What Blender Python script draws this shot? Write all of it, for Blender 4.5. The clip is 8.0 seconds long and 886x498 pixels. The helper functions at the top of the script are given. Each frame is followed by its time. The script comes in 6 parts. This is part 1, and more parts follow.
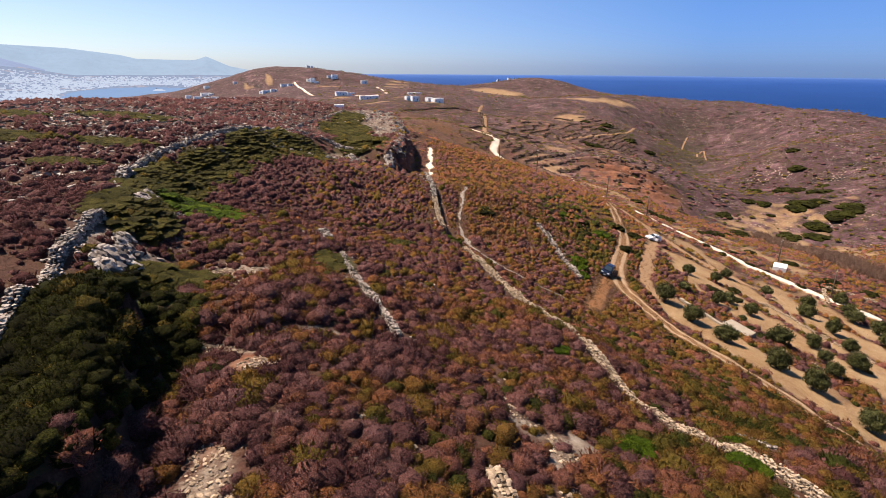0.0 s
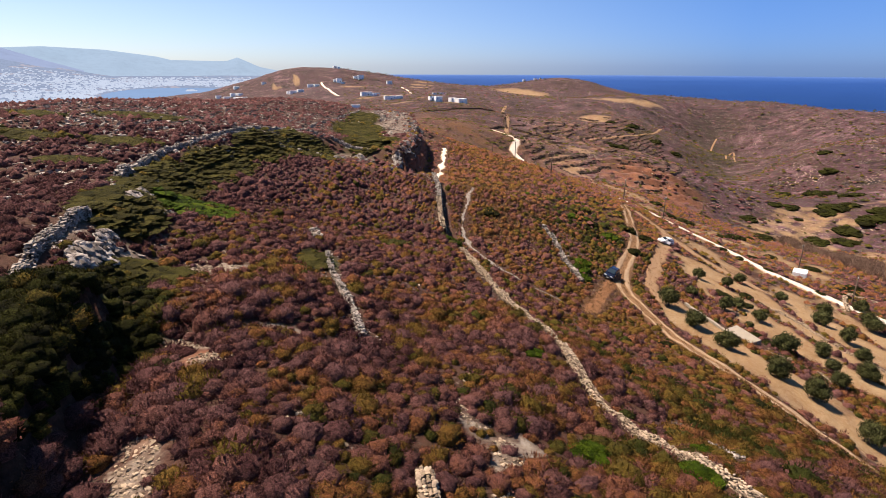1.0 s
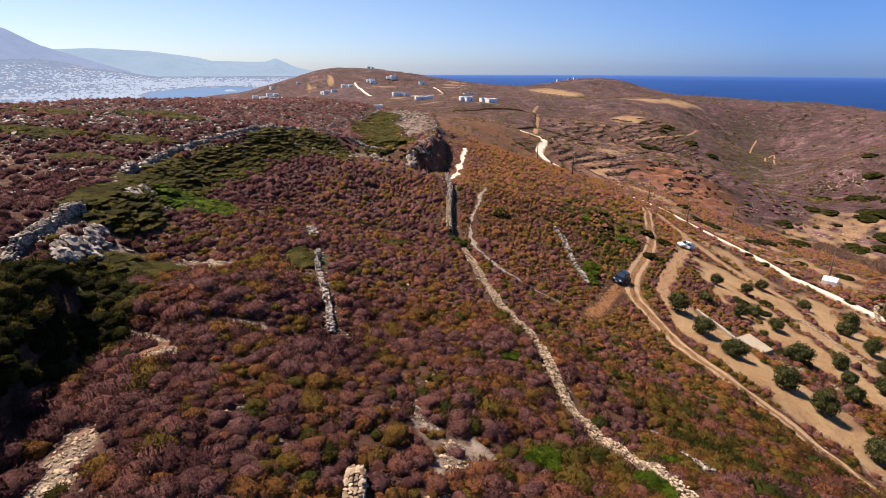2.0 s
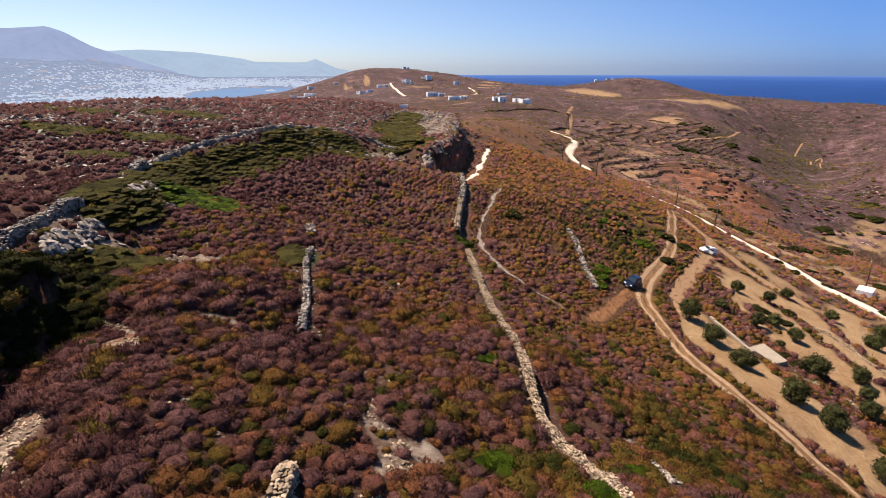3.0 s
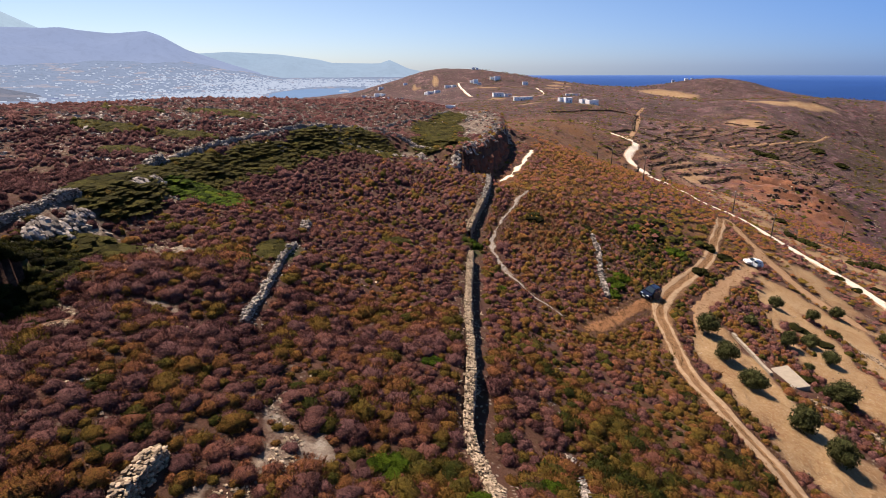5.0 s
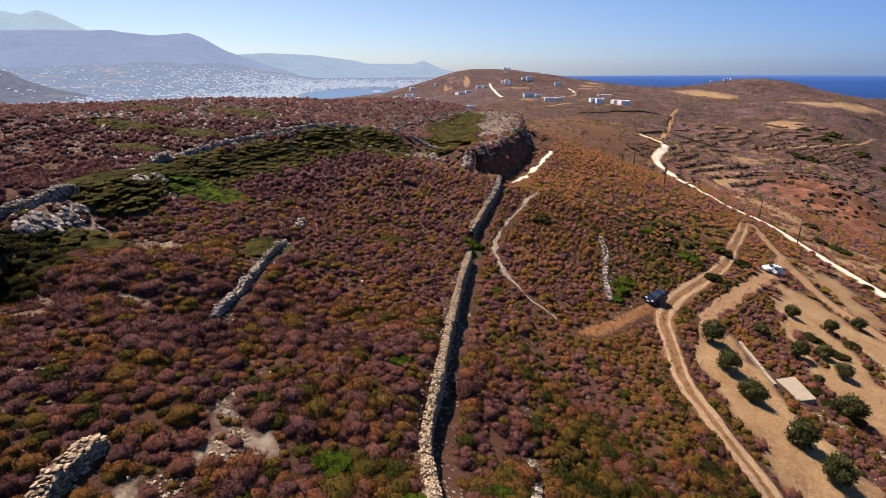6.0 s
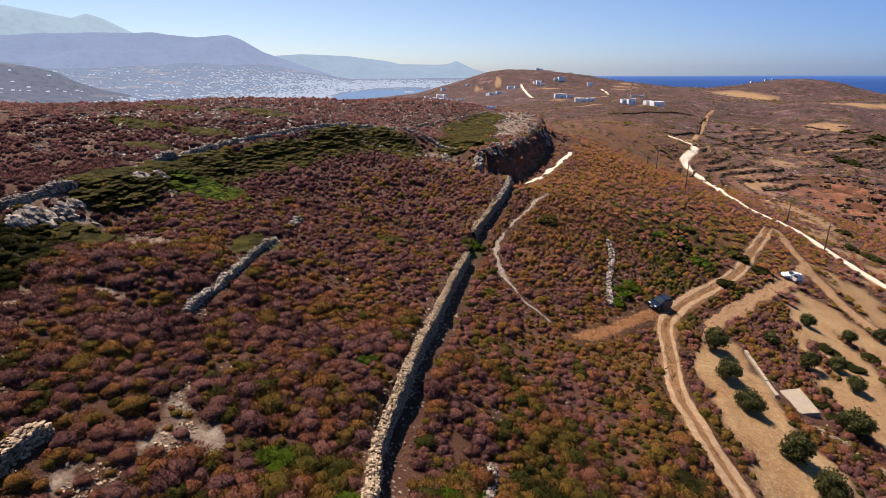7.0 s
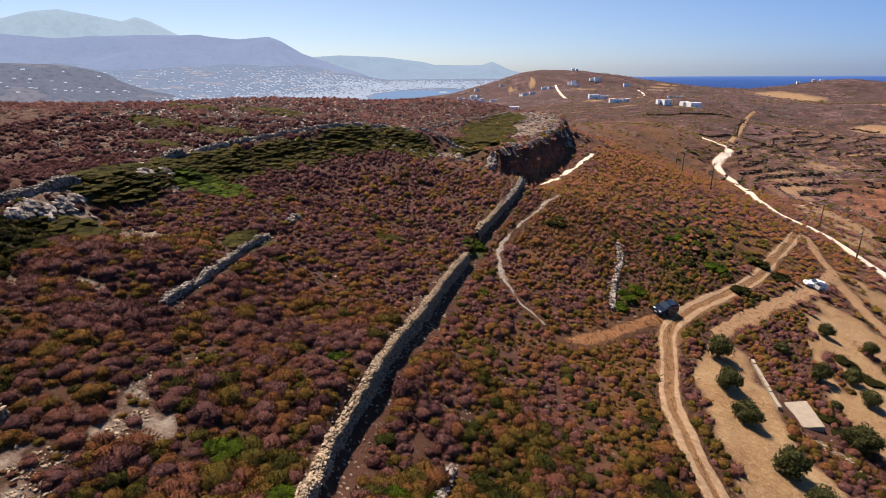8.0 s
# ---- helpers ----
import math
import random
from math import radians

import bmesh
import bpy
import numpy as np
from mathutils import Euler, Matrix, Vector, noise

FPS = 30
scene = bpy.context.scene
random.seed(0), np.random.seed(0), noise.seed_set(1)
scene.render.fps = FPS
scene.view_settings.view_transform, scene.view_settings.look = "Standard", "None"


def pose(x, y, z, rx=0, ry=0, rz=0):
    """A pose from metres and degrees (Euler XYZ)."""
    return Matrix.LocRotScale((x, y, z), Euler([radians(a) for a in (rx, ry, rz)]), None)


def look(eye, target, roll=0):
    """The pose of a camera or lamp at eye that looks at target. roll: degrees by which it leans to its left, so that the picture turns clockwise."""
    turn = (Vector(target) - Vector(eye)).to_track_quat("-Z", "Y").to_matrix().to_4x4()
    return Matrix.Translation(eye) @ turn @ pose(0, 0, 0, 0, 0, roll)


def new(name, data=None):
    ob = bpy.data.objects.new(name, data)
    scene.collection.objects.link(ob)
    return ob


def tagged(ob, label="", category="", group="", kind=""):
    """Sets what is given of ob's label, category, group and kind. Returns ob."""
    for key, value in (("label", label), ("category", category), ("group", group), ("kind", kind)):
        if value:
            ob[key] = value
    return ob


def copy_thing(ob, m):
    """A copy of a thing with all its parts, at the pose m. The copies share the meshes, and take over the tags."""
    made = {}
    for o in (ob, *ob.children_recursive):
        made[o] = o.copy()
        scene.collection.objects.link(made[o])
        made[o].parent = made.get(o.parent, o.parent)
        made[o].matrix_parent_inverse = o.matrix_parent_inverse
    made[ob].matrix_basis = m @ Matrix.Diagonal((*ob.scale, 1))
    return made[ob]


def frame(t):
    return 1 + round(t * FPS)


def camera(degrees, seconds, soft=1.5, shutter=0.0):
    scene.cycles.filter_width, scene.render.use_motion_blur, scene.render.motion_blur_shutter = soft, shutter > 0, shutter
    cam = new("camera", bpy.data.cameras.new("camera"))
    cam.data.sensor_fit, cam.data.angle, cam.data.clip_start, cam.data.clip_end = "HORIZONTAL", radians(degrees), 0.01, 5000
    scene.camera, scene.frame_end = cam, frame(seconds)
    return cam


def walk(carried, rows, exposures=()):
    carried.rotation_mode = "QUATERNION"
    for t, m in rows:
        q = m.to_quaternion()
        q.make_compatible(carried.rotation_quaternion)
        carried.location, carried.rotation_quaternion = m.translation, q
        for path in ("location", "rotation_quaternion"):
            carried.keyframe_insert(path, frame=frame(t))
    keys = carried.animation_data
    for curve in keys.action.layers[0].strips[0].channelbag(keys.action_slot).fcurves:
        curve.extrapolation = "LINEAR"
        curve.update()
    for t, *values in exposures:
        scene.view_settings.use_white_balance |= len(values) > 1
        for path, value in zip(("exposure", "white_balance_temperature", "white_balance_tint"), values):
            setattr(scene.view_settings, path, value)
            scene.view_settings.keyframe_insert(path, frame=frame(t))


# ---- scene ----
cam = camera(79.3, 8.0, soft=0.5)
PATH = [
    (0.0, (-0.045, 0.024, 29.994), (-0.074, 18.947, 23.520), 0.26),
    (0.5, (1.973, -0.011, 30.047), (1.516, 18.908, 23.575), 0.18),
    (1.0, (4.045, 0.047, 30.076), (3.077, 18.947, 23.607), 0.11),
    (1.5, (6.160, 0.196, 30.088), (4.623, 19.059, 23.621), 0.05),
    (2.0, (8.308, 0.433, 30.087), (6.163, 19.237, 23.623), -0.02),
    (2.5, (10.479, 0.755, 30.078), (7.706, 19.479, 23.618), -0.08),
    (3.0, (12.665, 1.161, 30.064), (9.259, 19.782, 23.607), -0.13),
    (3.5, (14.859, 1.649, 30.046), (10.826, 20.146, 23.595), -0.19),
    (4.0, (17.054, 2.216, 30.026), (12.409, 20.570, 23.581), -0.24),
    (4.5, (19.246, 2.860, 30.004), (14.008, 21.056, 23.566), -0.29),
    (5.0, (21.431, 3.579, 29.979), (15.621, 21.604, 23.549), -0.34),
    (5.5, (23.606, 4.370, 29.949), (17.244, 22.211, 23.529), -0.39),
    (6.0, (25.768, 5.233, 29.910), (18.870, 22.878, 23.501), -0.44),
    (6.5, (27.918, 6.164, 29.859), (20.492, 23.598, 23.463), -0.49),
    (7.0, (30.055, 7.162, 29.791), (22.102, 24.368, 23.410), -0.54),
    (7.5, (32.180, 8.226, 29.699), (23.687, 25.178, 23.334), -0.59),
    (8.0, (34.296, 9.352, 29.576), (25.239, 26.016, 23.231), -0.65),
]
walk(cam, [(t, look(eye, target, roll)) for t, eye, target, roll in PATH], [(0.0, 1.17, 6650, 17), (8.0, 0.97, 6650, 17)])

# ---- light: late-morning sun from the left of the walk, hazy blue sky ----
SUN_EL, SUN_AZ = radians(58), radians(152)          # azimuth from +x towards +y
world = bpy.data.worlds.new("sky")
scene.world = world
world.use_nodes = True
wn = world.node_tree.nodes
sky = wn.new("ShaderNodeTexSky")
sky.sky_type, sky.sun_disc = "NISHITA", False
sky.sun_elevation, sky.sun_rotation = SUN_EL, radians(90) - SUN_AZ
sky.air_density, sky.dust_density, sky.ozone_density, sky.altitude = 0.8, 1.2, 4.0, 1200
haze = wn.new("ShaderNodeMix")
haze.data_type, haze.blend_type = "RGBA", "ADD"
haze.inputs[0].default_value = 1.0
# summer haze, whiter on the sun's side
side = wn.new("ShaderNodeVectorMath")
side.operation = "DOT_PRODUCT"
side.inputs[1].default_value = (math.cos(SUN_AZ), math.sin(SUN_AZ), 0)
world.node_tree.links.new(wn.new("ShaderNodeTexCoord").outputs["Generated"], side.inputs[0])
veil = wn.new("ShaderNodeValToRGB")
veil.color_ramp.elements[0].color, veil.color_ramp.elements[1].color = (0.24, 0.34, 0.43, 1), (0.39, 0.50, 0.44, 1)
world.node_tree.links.new(side.outputs["Value"], veil.inputs[0])
thick = wn.new("ShaderNodeMix")
thick.data_type, thick.blend_type = "RGBA", "MULTIPLY"
thick.inputs[0].default_value = 1.0
thick.inputs[7].default_value = (1.7, 1.7, 1.7, 1)
thick.clamp_result = False
world.node_tree.links.new(veil.outputs[0], thick.inputs[6])
world.node_tree.links.new(thick.outputs[2], haze.inputs[7])
world.node_tree.links.new(sky.outputs[0], haze.inputs[6])
# clear blue over the open sea, away from the sun
over = wn.new("ShaderNodeSeparateXYZ")
world.node_tree.links.new(wn["Texture Coordinate"].outputs["Generated"], over.inputs[0])
depth = wn.new("ShaderNodeValToRGB")
depth.color_ramp.elements[0].color, depth.color_ramp.elements[1].color = (0.35, 0.53, 0.96, 1), (0.48, 0.79, 0.98, 1)
depth.color_ramp.elements[1].position = 0.30
world.node_tree.links.new(over.outputs["Z"], depth.inputs[0])
away = wn.new("ShaderNodeMapRange")
away.inputs["From Min"].default_value, away.inputs["From Max"].default_value = 0.95, 0.05
world.node_tree.links.new(side.outputs["Value"], away.inputs["Value"])
clear = wn.new("ShaderNodeMix")
clear.data_type, clear.blend_type = "RGBA", "MULTIPLY"
world.node_tree.links.new(away.outputs[0], clear.inputs[0])
world.node_tree.links.new(haze.outputs[2], clear.inputs[6])
world.node_tree.links.new(depth.outputs[0], clear.inputs[7])
world.node_tree.links.new(clear.outputs[2], wn["Background"].inputs[0])
wn["Background"].inputs[1].default_value = 0.058
to_sun = Vector((math.cos(SUN_EL) * math.cos(SUN_AZ), math.cos(SUN_EL) * math.sin(SUN_AZ), math.sin(SUN_EL)))
lamp = bpy.data.lights.new("sun", "SUN")
lamp.energy, lamp.angle, lamp.color = 5.6, radians(0.6), (1.0, 0.87, 0.70)
sun = new("sun", lamp)
sun.matrix_world = look(to_sun * 300, (0, 0, 0))

# ---- materials ----


class Mat:
    """A node material with a Principled surface; small methods add and link nodes."""

    def __init__(self, name, rough=0.9, metal=0.0, spec=0.3):
        self.m = bpy.data.materials.new(name)
        self.m.use_nodes = True
        self.t = self.m.node_tree
        self.b = self.t.nodes["Principled BSDF"]
        self.b.inputs["Roughness"].default_value = rough
        self.b.inputs["Metallic"].default_value = metal
        self.b.inputs["Specular IOR Level"].default_value = spec

    def n(self, kind, **values):
        node = self.t.nodes.new("ShaderNode" + kind)
        for k, v in values.items():
            node.inputs[k].default_value = v
        return node

    def ln(self, a, b):
        self.t.links.new(a, b)
        return b

    def where(self):
        return self.n("NewGeometry").outputs["Position"]

    def noise(self, scale, detail=4.0, rough=0.6, vec=None):
        n = self.n("TexNoise", Scale=scale, Detail=detail, Roughness=rough)
        self.ln(vec or self.where(), n.inputs["Vector"])
        return n.outputs["Fac"]

    def cells(self, scale, vec=None):
        n = self.n("TexVoronoi", Scale=scale)
        self.ln(vec or self.where(), n.inputs["Vector"])
        return n

    def attr(self, name):
        n = self.n("Attribute")
        n.attribute_name = name
        return n.outputs["Fac"]

    def ramp(self, fac, stops):
        n = self.n("ValToRGB")
        e = n.color_ramp.elements
        while len(e) < len(stops):
            e.new(0.5)
        for el, (p, c) in zip(e, stops):
            el.position = p
            el.color = (*c, 1) if len(c) == 3 else c
        self.ln(fac, n.inputs[0])
        return n.outputs[0]

    def step(self, fac, lo, hi):
        n = self.n("MapRange")
        n.interpolation_type = "SMOOTHSTEP"
        n.inputs["From Min"].default_value, n.inputs["From Max"].default_value = lo, hi
        self.ln(fac, n.inputs["Value"])
        return n.outputs[0]

    def math(self, op, a, b):
        n = self.n("Math")
        n.operation = op
        for i, v in enumerate((a, b)):
            if isinstance(v, (int, float)):
                n.inputs[i].default_value = v
            else:
                self.ln(v, n.inputs[i])
        return n.outputs[0]

    def mix(self, fac, a, b, mode="MIX"):
        n = self.n("Mix")
        n.data_type, n.blend_type = "RGBA", mode
        if isinstance(fac, (int, float)):
            n.inputs[0].default_value = fac
        else:
            self.ln(fac, n.inputs[0])
        for i, v in ((6, a), (7, b)):
            if isinstance(v, tuple):
                n.inputs[i].default_value = (*v, 1)
            else:
                self.ln(v, n.inputs[i])
        return n.outputs[2]

    def colour(self, c):
        if isinstance(c, tuple):
            self.b.inputs["Base Color"].default_value = (*c, 1)
        else:
            self.ln(c, self.b.inputs["Base Color"])
        return self

    def lets_through(self, colour, share):
        """Loose twigs or leaves: a share of the light goes through."""
        thin = self.n("BsdfTranslucent")
        self.ln(colour, thin.inputs["Color"])
        both = self.n("MixShader", Fac=share)
        self.ln(self.b.outputs[0], both.inputs[1])
        self.ln(thin.outputs[0], both.inputs[2])
        self.ln(both.outputs[0], self.t.nodes["Material Output"].inputs["Surface"])
        return self

    def bump(self, h, strength=0.5, dist=0.05):
        n = self.n("Bump", Strength=strength, Distance=dist)
        self.ln(h, n.inputs["Height"])
        self.ln(n.outputs[0], self.b.inputs["Normal"])
        return self


SHRUB_STOPS = [
    (0.0, (0.150, 0.060, 0.060)), (0.22, (0.310, 0.150, 0.146)), (0.45, (0.360, 0.148, 0.112)), (0.56, (0.395, 0.155, 0.066)),
    (0.66, (0.345, 0.170, 0.044)), (0.80, (0.265, 0.172, 0.034)), (0.93, (0.140, 0.120, 0.021)), (1.0, (0.062, 0.078, 0.014)),
]


def ground_material():
    m = Mat("dry_hillside", 0.95, spec=0.15)
    fine, mid, big = m.noise(9, 5, 0.7), m.noise(0.9, 5, 0.65), m.noise(0.055, 4, 0.6)
    soil = m.ramp(fine, [(0.28, (0.022, 0.01, 0.00648)), (0.58, (0.06, 0.028, 0.0184)), (0.80, (0.15, 0.088, 0.0594))])
    # low scrub seen as texture where it is too far off for single plants
    scrub = m.ramp(m.math("ADD", m.math("MULTIPLY", mid, 0.75), m.math("MULTIPLY", big, 0.32)),
                   [(0.30, (0.0193, 0.00967, 0.00924)), (0.45, (0.0464, 0.0207, 0.0181)), (0.55, (0.0557, 0.0249, 0.0154)), (0.66, (0.0353, 0.0242, 0.00924)), (0.78, (0.0167, 0.0173, 0.00538))])
    base = m.mix(m.math("MULTIPLY", m.step(m.noise(0.33, 6, 0.7), 0.36, 0.56), m.attr("scrub")), soil, scrub)
    # coarser patchwork of thin soil, scrub and rock on the far slopes, with bluish haze tinted in
    blotch = m.math("ADD", m.math("MULTIPLY", m.noise(0.075, 7, 0.66), 0.70), m.math("MULTIPLY", m.noise(0.02, 4, 0.6), 0.34))
    patch = m.ramp(blotch, [(0.40, (0.01033, 0.00779, 0.008528)), (0.46, (0.02583, 0.01402, 0.01706)), (0.50, (0.06199, 0.0296, 0.03838)), (0.53, (0.031, 0.01714, 0.02025)), (0.57, (0.06888, 0.0335, 0.04157)), (0.64, (0.1205, 0.06855, 0.07995))])
    # dark bushes and pale stones, too far off to be told apart
    dots, flecks = m.cells(0.42), m.cells(0.62)
    dot = m.math("MULTIPLY", m.step(dots.outputs["Distance"], 0.52, 0.34), m.step(m.noise(0.035, 4, 0.7), 0.30, 0.48))
    patch = m.mix(m.math("MULTIPLY", dot, 0.85), patch, m.ramp(m.noise(0.5, 3), [(0.4, (0.020, 0.018, 0.008)), (0.6, (0.050, 0.034, 0.018))]))
    fleck = m.math("MULTIPLY", m.step(flecks.outputs["Distance"], 0.34, 0.20), m.step(m.noise(0.045, 5, 0.75), 0.50, 0.64))
    patch = m.mix(m.math("MULTIPLY", fleck, 0.9), patch, (0.360, 0.270, 0.205))
    base = m.mix(m.math("MULTIPLY", m.attr("far"), 0.92), base, patch)
    base = m.mix(m.math("MULTIPLY", m.attr("maquis"), m.step(m.noise(0.12, 6, 0.75), 0.36, 0.56)), base, m.ramp(m.noise(0.4, 6, 0.8), [(0.35, (0.014, 0.012, 0.007)), (0.55, (0.034, 0.025, 0.016)), (0.72, (0.075, 0.044, 0.034))]))
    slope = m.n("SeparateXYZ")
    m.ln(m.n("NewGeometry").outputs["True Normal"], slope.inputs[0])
    # pale stones lying about
    stones = m.cells(2.3)
    pale = m.math("MULTIPLY", m.step(stones.outputs["Distance"], 0.34, 0.20), m.step(m.noise(0.16, 5, 0.7), 0.47, 0.62))
    pale = m.math("MULTIPLY", pale, m.attr("stony"))
    base = m.mix(pale, base, m.ramp(m.noise(5), [(0.3, (0.192, 0.16, 0.128)), (0.7, (0.358, 0.326, 0.288))]))
    grass = m.ramp(m.noise(2.2, 6, 0.7), [(0.25, (0.04879, 0.02091, 0.007684)), (0.5, (0.0935, 0.04352, 0.01674)), (0.75, (0.1292, 0.07276, 0.03306))])
    base = m.mix(m.math("MULTIPLY", m.attr("grass"), m.step(m.noise(0.5, 5, 0.7), 0.30, 0.55)), base, grass)
    sand = m.ramp(m.math("ADD", m.math("MULTIPLY", m.noise(1.9, 8, 0.8), 0.6), m.math("MULTIPLY", m.noise(0.14, 4, 0.6), 0.4)), [(0.34, (0.1318, 0.06614, 0.02792)), (0.46, (0.1997, 0.1217, 0.0599)), (0.56, (0.2395, 0.1615, 0.0858)), (0.68, (0.2792, 0.2114, 0.1318))])
    pebble = m.cells(3.2)
    sand = m.mix(m.math("MULTIPLY", m.step(m.noise(3.4, 6, 0.8), 0.46, 0.38), 0.45), sand, (0.104, 0.056, 0.0264))
    sand = m.mix(m.math("MULTIPLY", m.step(pebble.outputs["Distance"], 0.30, 0.16), 0.75), sand, (0.3264, 0.2499, 0.1683))
    base = m.mix(m.math("MULTIPLY", m.attr("sand"), m.step(m.math("ADD", m.attr("sand"), m.math("MULTIPLY", m.noise(0.4, 5, 0.7), 0.9)), 0.65, 1.0)), base, sand)
    rock = m.ramp(m.noise(1.1, 7, 0.72), [(0.28, (0.070, 0.045, 0.034)), (0.5, (0.165, 0.128, 0.100)), (0.75, (0.290, 0.262, 0.225))])
    base = m.mix(m.math("MULTIPLY", m.attr("rock"), m.step(m.noise(0.6, 5, 0.7), 0.35, 0.55)), base, rock)
    green = m.ramp(m.noise(1.4, 6, 0.7), [(0.3, (0.0141, 0.0218, 0.00512)), (0.6, (0.0352, 0.048, 0.00896)), (0.8, (0.064, 0.0672, 0.0128))])
    base = m.mix(m.math("MULTIPLY", m.attr("green"), m.step(m.noise(0.22, 4, 0.6), 0.30, 0.48)), base, green)
    # bare tan soil on the treads of old field terraces
    tread = m.ramp(m.noise(0.3, 6, 0.75), [(0.36, (0.0741, 0.03432, 0.0234)), (0.48, (0.1326, 0.0663, 0.04368)), (0.62, (0.2262, 0.1365, 0.0897))])
    base = m.mix(m.math("MULTIPLY", m.attr("tread"), 0.9), base, tread)
    red = m.ramp(m.noise(0.8, 6, 0.7), [(0.3, (0.109, 0.0352, 0.0166)), (0.7, (0.23, 0.102, 0.0544))])
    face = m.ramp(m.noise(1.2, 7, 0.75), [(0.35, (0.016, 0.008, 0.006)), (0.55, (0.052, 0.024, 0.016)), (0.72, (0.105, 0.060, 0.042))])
    # steep ground: bare rock tone, with the risers' shade painted in by slope
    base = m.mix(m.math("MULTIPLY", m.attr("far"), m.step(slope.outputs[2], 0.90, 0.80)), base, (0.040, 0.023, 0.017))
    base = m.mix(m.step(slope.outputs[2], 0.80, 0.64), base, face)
    base = m.mix(m.attr("redearth"), base, red)
    m.colour(base)
    m.bump(m.math("ADD", m.math("MULTIPLY", mid, 1.0), m.math("MULTIPLY", fine, 0.18)), 0.9, 0.45)
    return m.m


def stone_material(name, dark, light, lichen=(0.30, 0.24, 0.14)):
    m = Mat(name, 0.92, spec=0.2)
    rnd = m.n("NewGeometry").outputs["Random Per Island"]
    rnd2 = m.n("ObjectInfo").outputs["Random"]
    r = m.math("FRACT", m.math("ADD", rnd, rnd2), 0.0)
    tone = m.ramp(m.math("ADD", m.math("MULTIPLY", r, 0.55), m.math("MULTIPLY", m.noise(7, 6, 0.7), 0.5)), [(0.22, dark), (0.75, light)])
    tone = m.mix(m.math("MULTIPLY", m.step(m.noise(3.2, 4), 0.56, 0.68), 0.55), tone, lichen)
    m.colour(tone).bump(m.noise(16, 6, 0.7), 0.6, 0.04)
    return m.m


def shrub_material(name, single):
    m = Mat(name, 0.95, spec=0.06)
    key = m.n("ObjectInfo").outputs["Random"] if single else m.attr("tint")
    k = m.math("ADD", key, m.math("MULTIPLY", m.math("SUBTRACT", m.noise(2.6, 5, 0.7), 0.5), 0.40))
    k = m.math("ADD", k, m.math("MULTIPLY", m.math("SUBTRACT", m.n("NewGeometry").outputs["Random Per Island"], 0.5), 0.10))
    c = m.ramp(k, SHRUB_STOPS)
    twig, fur, spray, tuft = m.noise(21, 6, 0.85), m.noise(55, 3, 0.8), m.cells(24.0), m.cells(4.5)
    grain = m.n("SeparateColor")
    m.ln(spray.outputs["Color"], grain.inputs[0])
    clump = m.n("SeparateColor")
    m.ln(tuft.outputs["Color"], clump.inputs[0])
    tone = m.math("ADD", m.math("MULTIPLY", grain.outputs[0], 0.7), m.math("MULTIPLY", clump.outputs[1], 0.5))
    c = m.mix(1.0, c, m.ramp(m.math("MULTIPLY", tone, 0.8), [(0.0, (0.18, 0.18, 0.18)), (0.5, (0.70, 0.70, 0.70)), (1.0, (1.0, 1.0, 1.0))]), "MULTIPLY")
    # near-black gaps between twigs, painted into the colour by noise
    c = m.mix(m.step(twig, 0.40, 0.58), m.mix(0.78, c, (0.012, 0.005, 0.003)), c)
    c = m.mix(m.math("MULTIPLY", m.step(twig, 0.60, 0.72), 0.38), c, (0.42, 0.24, 0.17))
    m.colour(c).bump(m.math("ADD", m.math("MULTIPLY", m.noise(6.5, 4, 0.7), 1.6), m.math("ADD", twig, m.math("MULTIPLY", fur, 0.7))), 1.0, 0.10).lets_through(c, 0.20)
    return m.m


def leaf_material(name, dark, mid, light, key="tint"):
    m = Mat(name, 0.85, spec=0.05)
    k = m.math("ADD", m.math("MULTIPLY", m.n("NewGeometry").outputs["Random Per Island"], 0.45), m.math("MULTIPLY", m.noise(1.3, 4, 0.6), 0.6))
    c = m.ramp(k, [(0.25, dark), (0.52, mid), (0.82, light)])
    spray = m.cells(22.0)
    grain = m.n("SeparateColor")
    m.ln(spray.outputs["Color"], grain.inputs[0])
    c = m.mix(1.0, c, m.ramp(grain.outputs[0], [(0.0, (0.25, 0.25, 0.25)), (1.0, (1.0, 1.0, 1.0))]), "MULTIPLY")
    # fine noise paints dark gaps between the leaves into their colour
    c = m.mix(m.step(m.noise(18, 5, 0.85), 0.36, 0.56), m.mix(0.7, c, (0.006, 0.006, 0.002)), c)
    m.colour(c).bump(m.math("ADD", m.noise(20, 5, 0.8), m.noise(50, 3, 0.8)), 0.9, 0.08).lets_through(c, 0.25)
    return m.m


def road_material(name, dark, light, edge, rim=(0.075, 0.036, 0.022)):
    """rim: the soil and litter that the edges break up into, by the attribute 'rim' that is 1 at the edge."""
    m = Mat(name, 0.93, spec=0.15)
    c = m.ramp(m.noise(1.7, 7, 0.75), [(0.38, dark), (0.62, light)])
    c = m.mix(m.math("MULTIPLY", m.step(m.noise(0.7, 5, 0.7), 0.55, 0.75), 0.6), c, edge)
    worn = m.math("ADD", m.attr("rim"), m.math("MULTIPLY", m.math("SUBTRACT", m.noise(2.4, 6, 0.75), 0.5), 1.9))
    c = m.mix(m.step(worn, 0.55, 0.85), c, rim)
    peb = m.cells(6.0)
    c = m.mix(m.math("MULTIPLY", m.step(peb.outputs["Distance"], 0.26, 0.14), 0.35), c, light)
    m.colour(c).bump(m.noise(5, 6, 0.7), 0.5, 0.08)
    return m.m


